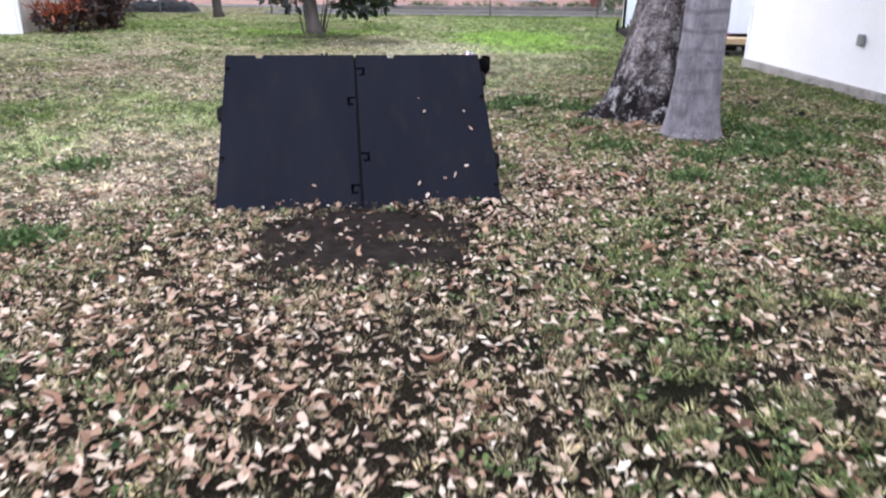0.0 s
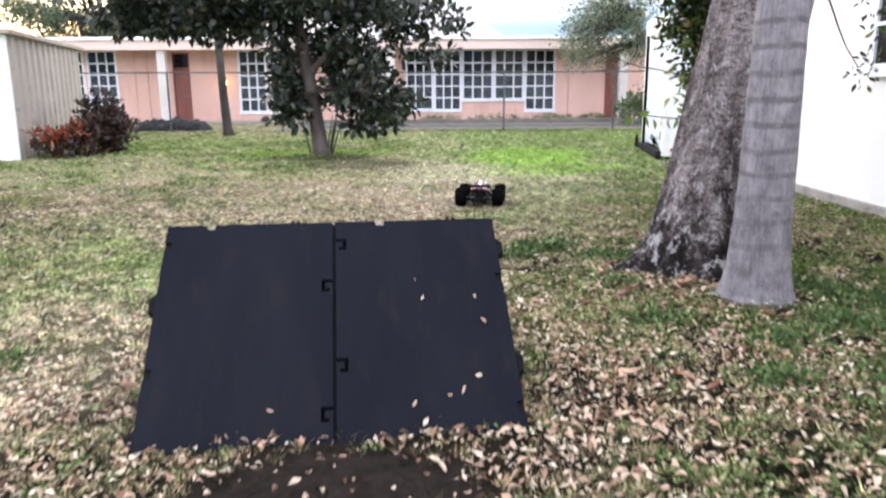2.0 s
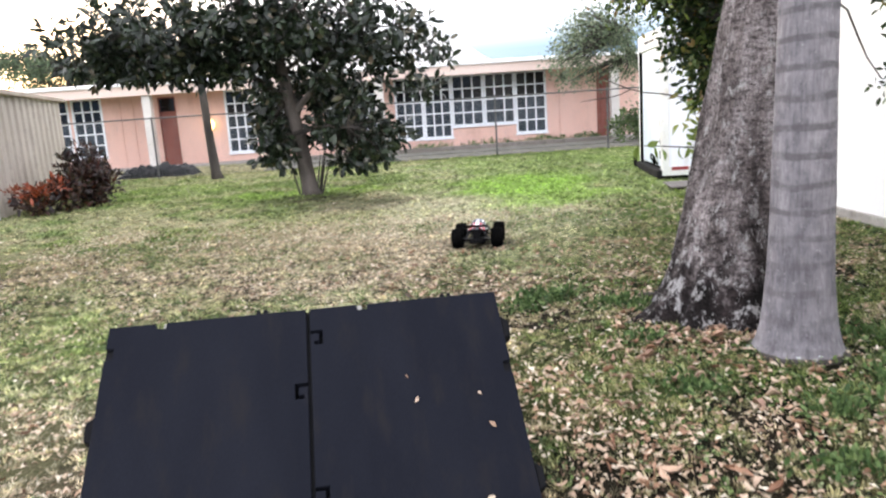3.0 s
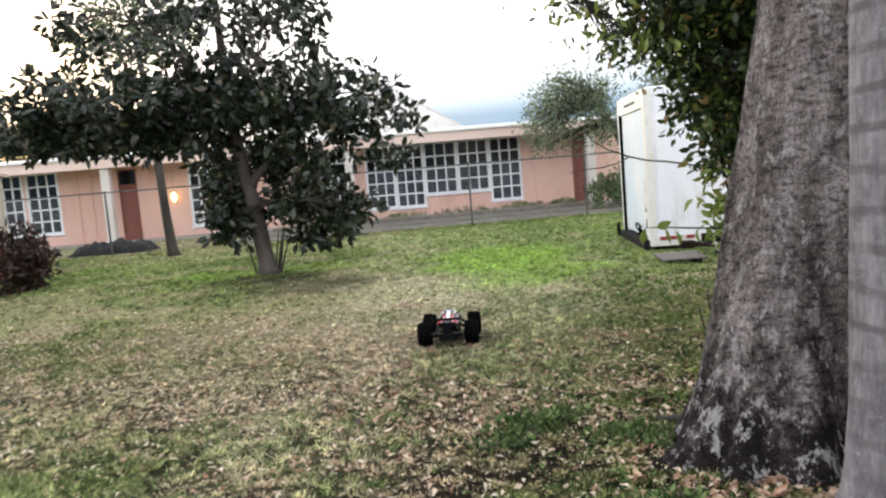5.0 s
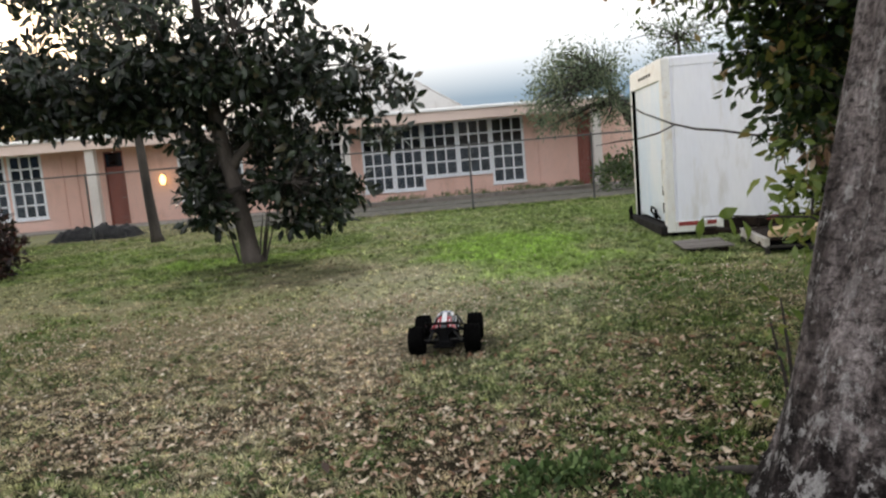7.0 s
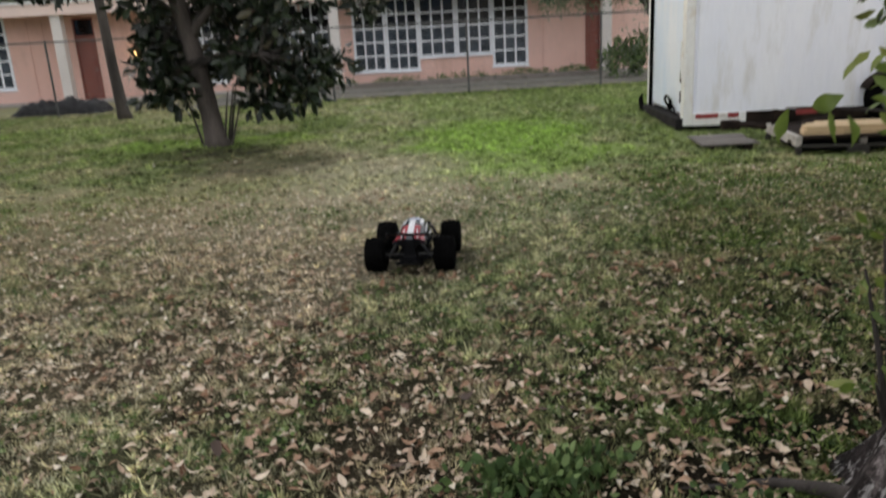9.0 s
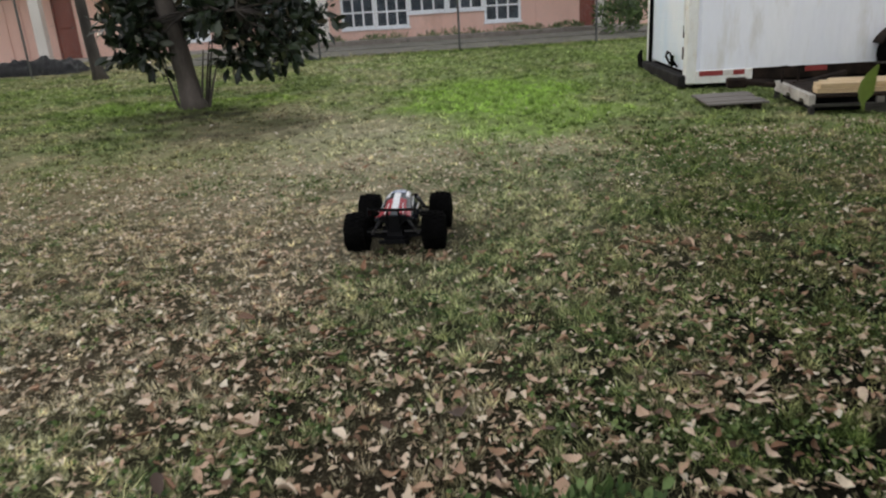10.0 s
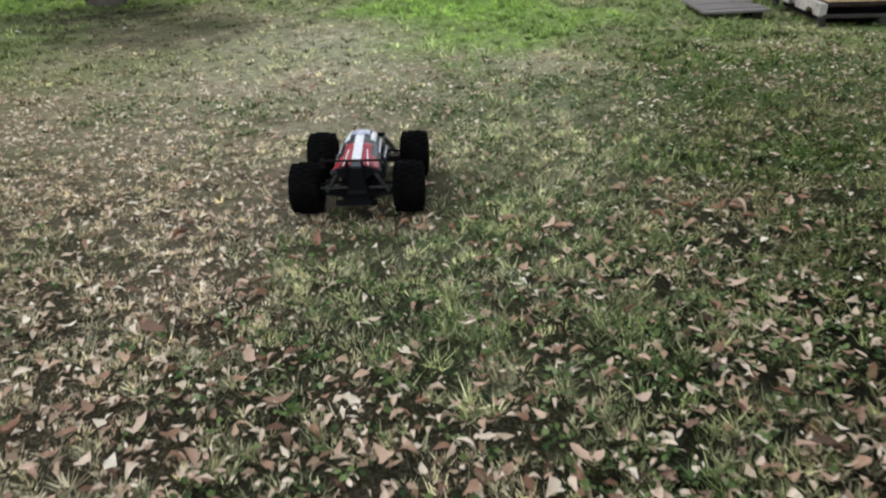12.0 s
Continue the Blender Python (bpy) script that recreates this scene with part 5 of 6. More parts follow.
# a low shoot with a few large hanging leaves
part("branch", tube([(2.42, 6.72, 0.98), (2.2, 6.62, 1.08), (1.98, 6.6, 1.10), (1.8, 6.6, 1.12), (1.69, 6.6, 1.125)], [0.007, 0.006, 0.005, 0.004, 0.002], 6), MAT_BARK, oak)
for i, (x, z, tip) in enumerate(((1.68, 1.125, (-0.02, -0.1)), (1.76, 1.115, (0.085, 0.03)), (1.81, 1.11, (0.03, -0.095)), (1.88, 1.09, (0.02, -0.09)), (1.98, 1.09, (0.03, -0.09)), (2.08, 1.09, (-0.03, -0.08)))):
    v, f = leaf_shape(np.random.default_rng(500 + i))
    a = math.atan2(tip[1], tip[0])
    m4 = Matrix.Translation((x + tip[0] * 0.5, 6.6, z + tip[1] * 0.5)) @ Matrix.Rotation(-a, 4, "Y") @ Matrix.Rotation(math.radians(70 + 25 * math.sin(3 * i)), 4, "X")
    bm = bmesh.new()
    vs = [bm.verts.new(m4 @ (Vector(p) * math.hypot(*tip))) for p in v]
    for q in f:
        bm.faces.new([vs[j] for j in q])
    part("leaf", bm, MAT_SHOOT, oak, "pale yellow-green young leaf", True)

# sapling at the foot of the oak
sap = thing("sapling", pose(2.1, 6.56, 0), "small yellow-green sapling at the foot of the oak", "sapling")
for i, (dx, dy, h) in enumerate(((-0.07, 0.12, 0.6), (-0.10, -0.03, 0.28), (0.0, 0.15, 0.7))):
    part("stem", tube([(0, 0, -0.03), (dx * 0.5, dy * 0.5, h * 0.55), (dx, dy, h)], [0.013, 0.009, 0.004], 6), MAT_BARK, sap)
crown("leaves", sap, np.array([(-0.07, 0.12, 0.58), (-0.1, -0.03, 0.26), (0.0, 0.15, 0.68), (-0.03, 0.05, 0.33), (-0.09, 0.12, 0.5)]), 4, 0.09, 0.085, MAT_SHOOT, 17, 0.36)

# ringed palm trunk in front of the oak
palm = tagged(new("palm_tree"), "smooth grey palm trunk with dark leaf-scar rings", "palm tree")
prof = [(-0.06, 0.262), (0.0, 0.242), (0.05, 0.228), (0.12, 0.212), (0.25, 0.192), (0.45, 0.176), (0.7, 0.168), (1.1, 0.160), (1.5, 0.152), (2.0, 0.145), (2.6, 0.140), (3.5, 0.13), (5.0, 0.12), (6.5, 0.11)]
zs = np.concatenate([np.linspace(-0.06, 0.6, 14), np.linspace(0.66, 3.0, 40), np.linspace(3.2, 6.5, 20)])
bm = bmesh.new()
rings = []
for z in zs:
    r = float(np.interp(z, [p[0] for p in prof], [p[1] for p in prof]))
    ring = []
    for k in range(40):
        a = 2 * math.pi * k / 40
        q = (r + 0.003 * (z > 0.8) * max(0.0, math.sin(2 * math.pi * z / 0.17)) ** 4) * (1 + 0.018 * noise.noise(Vector((math.cos(a) * 2.5, math.sin(a) * 2.5, z * 4)))) + 0.05 * math.exp(-max(z, 0) / 0.05) * (0.3 + 0.7 * abs(noise.noise(Vector((math.cos(a) * 5, math.sin(a) * 5, 7)))))
        ring.append(bm.verts.new((2.125 + 0.008 * z + math.cos(a) * q, 5.05 + math.sin(a) * q, z)))
    rings.append(ring)
for r0, r1 in zip(rings, rings[1:]):
    for k in range(40):
        bm.faces.new((r0[k], r0[(k + 1) % 40], r1[(k + 1) % 40], r1[k]))
bm.faces.new(rings[-1])
part("trunk", bm, MAT_PALM, palm, smooth=True)
# matted roots round its foot
bm = bmesh.new()
rings = []
for z, r in ((-0.05, 0.285), (0.0, 0.28), (0.02, 0.268), (0.032, 0.25), (0.036, 0.2)):
    ring = []
    for k in range(40):
        a = 2 * math.pi * k / 40
        q = r * (1 + 0.10 * noise.noise(Vector((math.cos(a) * 6, math.sin(a) * 6, z * 9))))
        ring.append(bm.verts.new((2.125 + math.cos(a) * q, 5.05 + math.sin(a) * q, z + 0.015 * noise.noise(Vector((math.cos(a) * 9, math.sin(a) * 9, 2))))))
    rings.append(ring)
for r0, r1 in zip(rings, rings[1:]):
    for k in range(40):
        bm.faces.new((r0[k], r0[(k + 1) % 40], r1[(k + 1) % 40], r1[k]))
part("root_collar", bm, MAT_BARK, palm, "dark matted roots at the foot", True)
# trees beyond the school
def far_tree(x, y, h, w, seed, mat, label, aside=0.0, n=150, leaf=0.15, deep=1.0):
    t = thing("background_tree", pose(x, y, 0), label, "tree", "trees behind the building")
    part("trunk", tube([(0, 0, -0.1), (0.1 + aside * 0.2, 0, h * 0.3), (aside * 0.8, 0, h * 0.8)], [0.25, 0.2, 0.06], 8), MAT_BARK, t)
    rg = random.Random(seed)
    blobs = [(aside + rg.uniform(-0.6, 0.6) * w, rg.uniform(-0.5, 0.5) * w, h * rg.uniform(0.5, 0.85), w * rg.uniform(0.35, 0.6), w * 0.5, deep * h * rg.uniform(0.10, 0.2)) for _ in range(9)]
    cs = in_blobs(blobs, n, seed, 0.0)
    b2 = bmesh.new()
    twigs(b2, cs, [(0.05 + aside * f, 0, h * f) for f in (0.3, 0.45, 0.6, 0.78)], 0.03, seed)
    tagged(part("twig_tangle", b2, MAT_BARK, t), kind="stuff")
    crown("crown", t, cs, 32, 0.55, leaf, mat, seed + 1)


far_tree(8.9, 26.6, 4.75, 2.0, 31, MAT_HAZY, "airy grey-green tree near the end of the building", -2.3, 250, 0.11, 1.9)
far_tree(13.5, 36.0, 7.5, 4.0, 33, MAT_FAR, "grey-green tree behind the white trailer")
far_tree(-19.0, 44.0, 6.6, 4.2, 35, MAT_FAR, "dense yellow-green tree behind the long building", 0.0, 420, 0.22)
far_tree(-16.5, 52.0, 7.6, 5.0, 37, MAT_FAR, "tall yellow-green tree behind the long building", 0.0, 420, 0.24)

# ---- shrubs and the dark heap ----
bush = thing("croton_bush", pose(-6.95, 16.1, 0), "dark croton shrub with orange-red new leaves against the shed", "bush")
stems = [(-0.5, -0.7, 0.35), (-0.2, -0.2, 0.5), (0.1, 0.3, 0.6), (0.2, 0.8, 0.5), (-0.2, 1.4, 0.95), (-0.45, 1.7, 0.9), (0.0, 1.1, 0.7)]
for i, (x, y, h) in enumerate(stems):
    part("stem", tube([(x * 0.8, y * 0.8, -0.05), (x, y, h)], [0.02, 0.01], 5), MAT_BARK, bush)
tufts = in_blobs([(-0.35, -0.5, 0.25, 0.45, 0.5, 0.22), (0.05, 0.2, 0.35, 0.5, 0.6, 0.32), (0.25, 0.8, 0.35, 0.4, 0.5, 0.3), (-0.25, 1.35, 0.75, 0.45, 0.5, 0.62), (0.15, 1.0, 0.5, 0.45, 0.4, 0.4)], 110, 51)
crown("leaves", bush, tufts, 26, 0.17, 0.17, MAT_CROTON, 52, 0.3, -0.3)
tufts = in_blobs([(-0.4, -0.65, 0.42, 0.4, 0.35, 0.12), (-0.1, -0.1, 0.5, 0.25, 0.3, 0.1)], 16, 53)
crown("new_leaves", bush, tufts, 16, 0.13, 0.16, MAT_CROTON_RED, 54, 0.3, -0.5, "orange-red new leaves")

heap = bmesh.new()
hx, hy = np.linspace(-1.25, 1.25, 56), np.linspace(-0.55, 0.55, 24)
grid = []
for y in hy:
    row = []
    for x in hx:
        e = max(0.0, 1 - (x / 1.25) ** 6) * max(0.0, 1 - (y / 0.55) ** 4)
        z = 0.40 * e * (0.7 + 0.55 * noise.noise(Vector((x * 2.0, y * 2.4, 3))) + 0.4 * abs(noise.noise(Vector((x * 4.5, y * 5, 5)))) + 0.2 * abs(noise.noise(Vector((x * 11, y * 12, 8)))))
        row.append(heap.verts.new((x, y, max(z, -0.01))))
    grid.append(row)
for r0, r1 in zip(grid, grid[1:]):
    for k in range(len(r0) - 1):
        heap.faces.new((r0[k], r0[k + 1], r1[k + 1], r1[k]))
heap_ob = link_mesh("crumpled_tarp", heap, MAT_SHEET, smooth=True)
heap_ob.matrix_world = pose(-8.2, 25.2, 0.0, 0, 0, -8)
tagged(heap_ob, "low crumpled heap of black sheeting on the grass", "tarp")
reeds = thing("plant_clump", pose(7.3, 26.4, 0), "dark leafy plants by the fence near the red door", "plant")
crown("leaves", reeds, in_blobs([(0, 0, 0.5, 0.55, 0.4, 0.5), (0.5, 0, 0.7, 0.3, 0.3, 0.6)], 40, 55), 26, 0.2, 0.24, MAT_WEED, 56, 0.2, -0.5)
for i in range(5):
    part("stem", tube([(i * 0.2 - 0.3, 0, -0.05), (i * 0.22 - 0.3, 0.05, 0.8)], [0.012, 0.006], 5), MAT_BARK, reeds)
for i, (x, w) in enumerate(((-1.5, 1.2), (0.6, 0.9), (2.8, 1.3), (4.9, 1.0), (6.4, 0.8))):
    lw = thing("border_weeds", pose(x, 29.2, 0.0), "low weeds along the foot of the pink wall", "weeds", "weeds by the walkway")
    crown("leaves", lw, in_blobs([(0, 0, 0.09, w, 0.25, 0.15)], 34, 60 + i), 18, 0.12, 0.12, MAT_WEED, 70 + i, 0.25, -0.6)

# ---- metal shed ----
SHED = Matrix.Translation((-7.85, 15.1, 0)) @ Matrix.Rotation(math.atan2(1.55, 6.5), 4, "Z")
shed = thing("garden_shed", SHED, "beige ribbed metal garden shed with a flat roof", "shed")


def ribbed(length, height, pitch=0.5):
    """A trapezoid-ribbed sheet along y, facing +x."""
    prof, y = [], 0.0
    while y < length:
        for dy, dx in ((0, 0), (0.26, 0), (0.30, 0.05), (0.46, 0.05)):
            if y + dy < length:
                prof.append((dx, y + dy))
        y += pitch
    prof.append((0, length))
    back = [(-0.04, length), (-0.04, 0)]
    bm2 = bmesh.new()
    add_loft(bm2, [[(x, y, z) for x, y in prof + back] for z in (-0.05, height)])
    return bm2


part("side_wall", ribbed(6.6, 2.36), MAT_SHED, shed)
ob = part("front_wall", ribbed(3.0, 2.36, 0.5), MAT_SIDING, shed, "white ribbed front wall")
ob.matrix_local = Matrix.Rotation(math.radians(-90), 4, "Z") @ Matrix.Translation((0, -3.0, 0)) @ pose(0.02, 0, 0)
part("back_wall", box((-3.0, 6.5, -0.05), (-0.05, 6.6, 2.36)), MAT_SHED, shed)
part("far_wall", box((-3.0, 0.1, -0.05), (-2.95, 6.5, 2.36)), MAT_SHED, shed)
part("corner_trim", box((-0.04, -0.035, -0.05), (0.035, 0.05, 2.37), bevel=0.005), MAT_SIDING, shed)
part("roof", box((-3.15, -0.18, 2.36), (0.16, 6.8, 2.46), bevel=0.015), MAT_SHEDROOF, shed, "flat brown-beige metal roof")
part("latch", box((0.02, 0.12, 0.95), (0.06, 0.3, 1.0), bevel=0.005), MAT_GALV, shed)

# ---- white house with siding ----
HOUSE = Matrix.Translation((4.80, 10.15, 0)) @ Matrix.Rotation(math.radians(-1.5), 4, "Z")
house = thing("white_house", HOUSE, "white house with horizontal siding on a concrete footing", "house")
part("footing", box((-0.03, -14.0, -0.3), (8.0, 0.03, 0.118), bevel=0.008), MAT_CONCRETE, house, "grey concrete footing")
part("wall_core", box((0.06, -13.95, 0.12), (7.9, -0.06, 3.2)), MAT_SIDING, house)
for k in range(16):
    z = 0.12 + k * 0.19
    bm = bmesh.new()
    add_loft(bm, [[(0.058, y, z), (0.0, y, z), (0.0025, y, z + 0.1895), (0.058, y, z + 0.192)] for y in (-14.0, -0.05)])
    part("siding_board", bm, MAT_SIDING, house)
for k in range(16):
    z = 0.12 + k * 0.19
    bm = bmesh.new()
    add_loft(bm, [[(x, -0.058, z), (x, 0.0, z), (x, -0.0025, z + 0.1895), (x, -0.058, z + 0.192)] for x in (0.02, 7.9)])
    part("siding_board", bm, MAT_SIDING, house)
part("corner_board", box((-0.012, -0.06, 0.11), (0.06, 0.012, 3.2), bevel=0.004), MAT_TRIM, house)
wy0, wy1 = -2.75, -1.75
bm = bmesh.new()
for lo, hi in (((wy0, 1.5), (wy0 + 0.07, 2.45)), ((wy1 - 0.07, 1.5), (wy1, 2.45)), ((wy0 + 0.07, 1.5), (wy1 - 0.07, 1.57)), ((wy0 + 0.07, 2.38), (wy1 - 0.07, 2.45)), ((wy0 + 0.07, 1.95), (wy1 - 0.07, 1.99))):
    add_box(bm, (-0.05, lo[0], lo[1]), (0.05, hi[0], hi[1]))
hw = part("window", bm, MAT_TRIM, house, "white-framed window")
part("pane", box((-0.02, wy0 + 0.07, 1.57), (0.0, wy1 - 0.07, 1.95)), MAT_GLASS, hw)
part("pane", box((-0.02, wy0 + 0.07, 1.99), (0.0, wy1 - 0.07, 2.38)), MAT_GLASS, hw)
part("sill", box((-0.09, wy0 - 0.05, 1.43), (0.0, wy1 + 0.05, 1.497), bevel=0.008), MAT_TRIM, hw)
bm = bmesh.new()
add_loft(bm, [[(-0.5, y, 3.2), (-0.5, y, 3.3), (4.0, y, 4.6), (8.4, y, 3.3), (8.4, y, 3.2)] for y in (-14.4, 0.5)])
part("roof", bm, MAT_ROOF, house)
part("outlet_box", box((-0.05, -2.98, 0.54), (-0.001, -2.88, 0.66), bevel=0.01), MAT_GALV, house, "small grey outlet box on the siding")

# ---- box trailer ----
TRAILER = Matrix.Translation((4.62, 14.75, -0.08)) @ Matrix.Rotation(math.radians(-7.5), 4, "Z")
trailer = thing("box_trailer", TRAILER, "white box trailer with a roll-up rear door, worn and standing low", "trailer")
L, W, Z0, Z1 = 6.2, 2.44, 0.09, 2.80
part("body", box((0.12, 0.02, Z0 + 0.08), (L, W - 0.02, Z1 - 0.06)), MAT_TRAILER, trailer)
for k in range(5):
    x0 = 0.16 + k * 1.2
    part("side_panel", box((x0 + 0.004, 0.0, Z0 + 0.14), (x0 + 1.196, 0.022, Z1 - 0.14), bevel=0.003), MAT_TRAILER, trailer)
for k in range(1, 5):
    part("rivet_strip", box((0.16 + k * 1.2 - 0.025, -0.008, Z0 + 0.14), (0.16 + k * 1.2 + 0.025, 0.0, Z1 - 0.14)), MAT_TRAILER, trailer)
part("side_rail", box((0.12, -0.02, Z0), (0.85, 0.03, Z0 + 0.17), bevel=0.006), MAT_CREAM, trailer, "cream lower side rail")
part("side_rail", box((0.854, -0.02, Z0 + 0.02), (L, 0.03, Z0 + 0.17), bevel=0.006), MAT_RUST, trailer, "rusty lower side rail")
part("door_seal", box((-0.02, W - 0.205, Z0 + 0.08), (0.035, W - 0.165, Z1 - 0.3)), MAT_BLACK, trailer, "black rubber door seal")
part("lock_bar", tube([(-0.03, 0.06, 0.75), (-0.045, 0.05, 0.95), (-0.04, 0.06, 1.25)], 0.012, 6), MAT_CREAM, trailer)
part("top_rail", box((0.12, -0.015, Z1 - 0.14), (L, 0.04, Z1), bevel=0.01), MAT_TRAILER, trailer)
part("roof", box((0.06, 0.04, Z1 - 0.04), (L, W - 0.04, Z1 + 0.02), bevel=0.01), MAT_TRAILER, trailer)
for y in (0.0, W - 0.16):
    part("corner_post", box((-0.01, y - 0.02, Z0), (0.12, y + 0.17, Z1), bevel=0.015), MAT_CREAM, trailer, "cream corner post")
part("header", box((-0.005, 0.15, Z1 - 0.32), (0.12, W - 0.16, Z1 + 0.01), bevel=0.01), MAT_CREAM, trailer, "cream header over the door")
for k in range(5):
    part("marker_lamp", box((-0.02, 0.75 + k * 0.2, Z1 - 0.2), (-0.004, 0.83 + k * 0.2, Z1 - 0.15), bevel=0.004), MAT_RUST, trailer)
door = part("roller_door", box((0.06, 0.16, Z0 + 0.15), (0.08, W - 0.17, Z1 - 0.32)), MAT_TRAILER_DOOR, trailer, "pale blue-white roll-up door")
for k in range(7):
    h = (Z1 - 0.32 - Z0 - 0.15) / 7
    part("slat", box((0.035, 0.165, Z0 + 0.15 + k * h + 0.001), (0.06, W - 0.175, Z0 + 0.15 + (k + 1) * h - 0.001), bevel=0.002), MAT_TRAILER_DOOR, door)
bm = bmesh.new()
add_tube(bm, [(0.03, 0.62, 0.26), (-0.04, 0.63, 0.36), (-0.05, 0.72, 0.44), (-0.05, 0.88, 0.45), (-0.04, 1.0, 0.38), (0.03, 1.03, 0.26)], 0.017, 6)
add_tube(bm, [(-0.04, 0.64, 0.42), (-0.045, 0.62, 0.33), (-0.03, 0.64, 0.28)], 0.028, 6)
part("door_handle", bm, MAT_BLACK, door, "black loop handle")
for z in (0.4, 0.68):
    part("hinge", box((-0.02, 0.15, z), (0.0, 0.2, z + 0.16), bevel=0.004), MAT_RUST, trailer)
part("rear_bumper", box((-0.10, 0.0, 0.05), (0.06, W - 0.02, 0.20), bevel=0.012), MAT_SILL, trailer, "dark rear sill")
part("mud_flap", box((-0.03, -0.16, -0.01), (0.0, 0.12, 0.34), Matrix.Translation((-0.08, W + 0.02, 0.0)) @ Matrix.Rotation(math.radians(-24), 4, "X"), bevel=0.008), MAT_BLACK, trailer, "black flap at the corner")
# added dark block in place of the shadow beneath the body
part("body_shade", box((0.08, 0.06, 0.0), (L - 0.2, W - 0.1, 0.2)), MAT_UNDER_SHADE, trailer)
x = 0.16
for k, ln in enumerate((0.31, 0.13, 0.15)):
    part("reflector", box((x, -0.026, Z0 + 0.10), (x + ln - 0.004, -0.0205, Z0 + 0.165)), (MAT_RED, MAT_WHITE)[k % 2], trailer)
    x += ln
part("reflector", box((1.52, -0.026, Z0 + 0.10), (1.80, -0.0205, Z0 + 0.165)), MAT_RED, trailer)
for x in (2.68, 3.40):
    wheel = part("wheel", lathe([(-0.1, 0.1), (-0.1, 0.15), (0.06, 0.15), (0.06, 0.05)], 20, "X"), MAT_GALV, trailer)
    wheel.matrix_local = pose(x, -0.13, 0.37, 0, 0, 90)
    part("tyre", lathe([(-0.09, 0.15), (-0.10, 0.22), (-0.085, 0.29), (-0.04, 0.31), (0.04, 0.31), (0.085, 0.29), (0.10, 0.22), (0.09, 0.15)], 32, "X"), MAT_BLACK, wheel, smooth=True)
    bm = bmesh.new()
    add_loft(bm, [[(x + r * math.cos(a), y, 0.37 + r * math.sin(a)) for r, y in ((0.345, -0.24), (0.36, -0.24), (0.36, 0.0), (0.345, 0.0))] for a in np.linspace(0.25, 2.75, 14)])
    part("fender", bm, MAT_RUST, trailer, "thin rusty mudguard")

# ---- low flat trailer with timber, and boards on the grass ----
FLAT = Matrix.Translation((4.98, 12.36, -0.075)) @ Matrix.Rotation(math.radians(-13), 4, "Z")
flat = thing("flat_trailer", FLAT, "low rusty flat trailer with a cream side beam, on blocks", "trailer")
bm = bmesh.new()
prof = [(0.0, 0.21), (0.0, 0.10), (0.16, 0.10), (0.19, 0.145), (0.31, 0.145), (0.34, 0.10), (0.62, 0.10), (0.65, 0.14), (0.78, 0.14), (0.81, 0.10), (1.3, 0.10), (1.3, 0.21)]
add_loft(bm, [[(x, y, z) for y, z in prof] for x in (-0.03, 0.03)])
part("side_beam", bm, MAT_DIRTY, flat, "dirty cream steel side beam with notches")
for y in (0.02, 1.28):
    part("cross_rail", box((0.034, y - 0.03, 0.18), (3.6, y + 0.03, 0.207), bevel=0.004), MAT_RUST, flat)
    part("lower_rail", box((0.0, y - 0.03, 0.085), (3.6, y + 0.03, 0.115), bevel=0.004), MAT_SILLWOOD, flat)
    for x in (0.62, 1.35, 2.1, 2.9):
        part("spacer", box((x, y - 0.025, 0.115), (x + 0.07, y + 0.025, 0.18)), MAT_OLDWOOD, flat)
    for x in (-0.02, 0.5, 1.6, 3.2):
        part("leg", box((x, y - 0.04, -0.06), (x + (0.05 if x < 0 else 0.22), y + 0.04, 0.085), bevel=0.006), MAT_SILLWOOD, flat)
# solid dark filling that acts as shade in the open space below the deck
part("deck_shade", box((0.05, 0.1, 0.03), (3.5, 1.2, 0.178)), MAT_UNDER_SHADE, flat, "near-black block for the shade under the deck")
for k in range(6):
    part("deck_board", box((0.034, 0.055 + k * 0.2, 0.181), (3.6, 0.245 + k * 0.2, 0.209), bevel=0.004), MAT_RUST, flat)
# tongue towards the box trailer
for a, b in (((0.0, 1.25, 0.16), (-0.32, 1.62, 0.17)), ((0.55, 1.28, 0.16), (-0.3, 1.66, 0.17)), ((0.1, 1.0, 0.19), (0.9, 1.75, 0.22))):
    part("tongue_beam", tube([a, b], 0.035, 6), MAT_RUST, flat)
part("coupler", box((-0.5, 1.56, 0.10), (-0.26, 1.72, 0.22), bevel=0.02), MAT_RUST, flat)
for x, y in ((-0.01, 1.08), (0.16, 1.06)):
    part("jack_stand", tube([(x, y, 0.19), (x, y, 0.385)], 0.014, 8), MAT_RUST, flat)
    part("jack_handle", tube([(x - 0.045, y, 0.385), (x + 0.05, y, 0.395)], 0.01, 6), MAT_BLACK, flat)
rr = random.Random(9)
for x, y, z, ln in ((0.06, 0.06, 0.213, 0.42), (0.49, 0.08, 0.213, 2.3), (0.10, 0.21, 0.213, 2.5), (0.16, 0.36, 0.213, 2.4), (0.20, 0.51, 0.213, 2.5), (0.09, 0.07, 0.263, 0.52), (0.63, 0.11, 0.263, 2.2), (0.16, 0.24, 0.263, 2.4), (0.3, 0.4, 0.263, 2.3)):
    bd = link_mesh("timber_board", box((0, 0, 0), (ln, 0.14, 0.048), bevel=0.004), MAT_LUMBER)
    bd.matrix_world = FLAT @ pose(x, y, z, 0, 0, rr.uniform(-1, 1))
    tagged(bd, "pale new sawn timber stacked on the flat trailer", "timber", "timber stack")
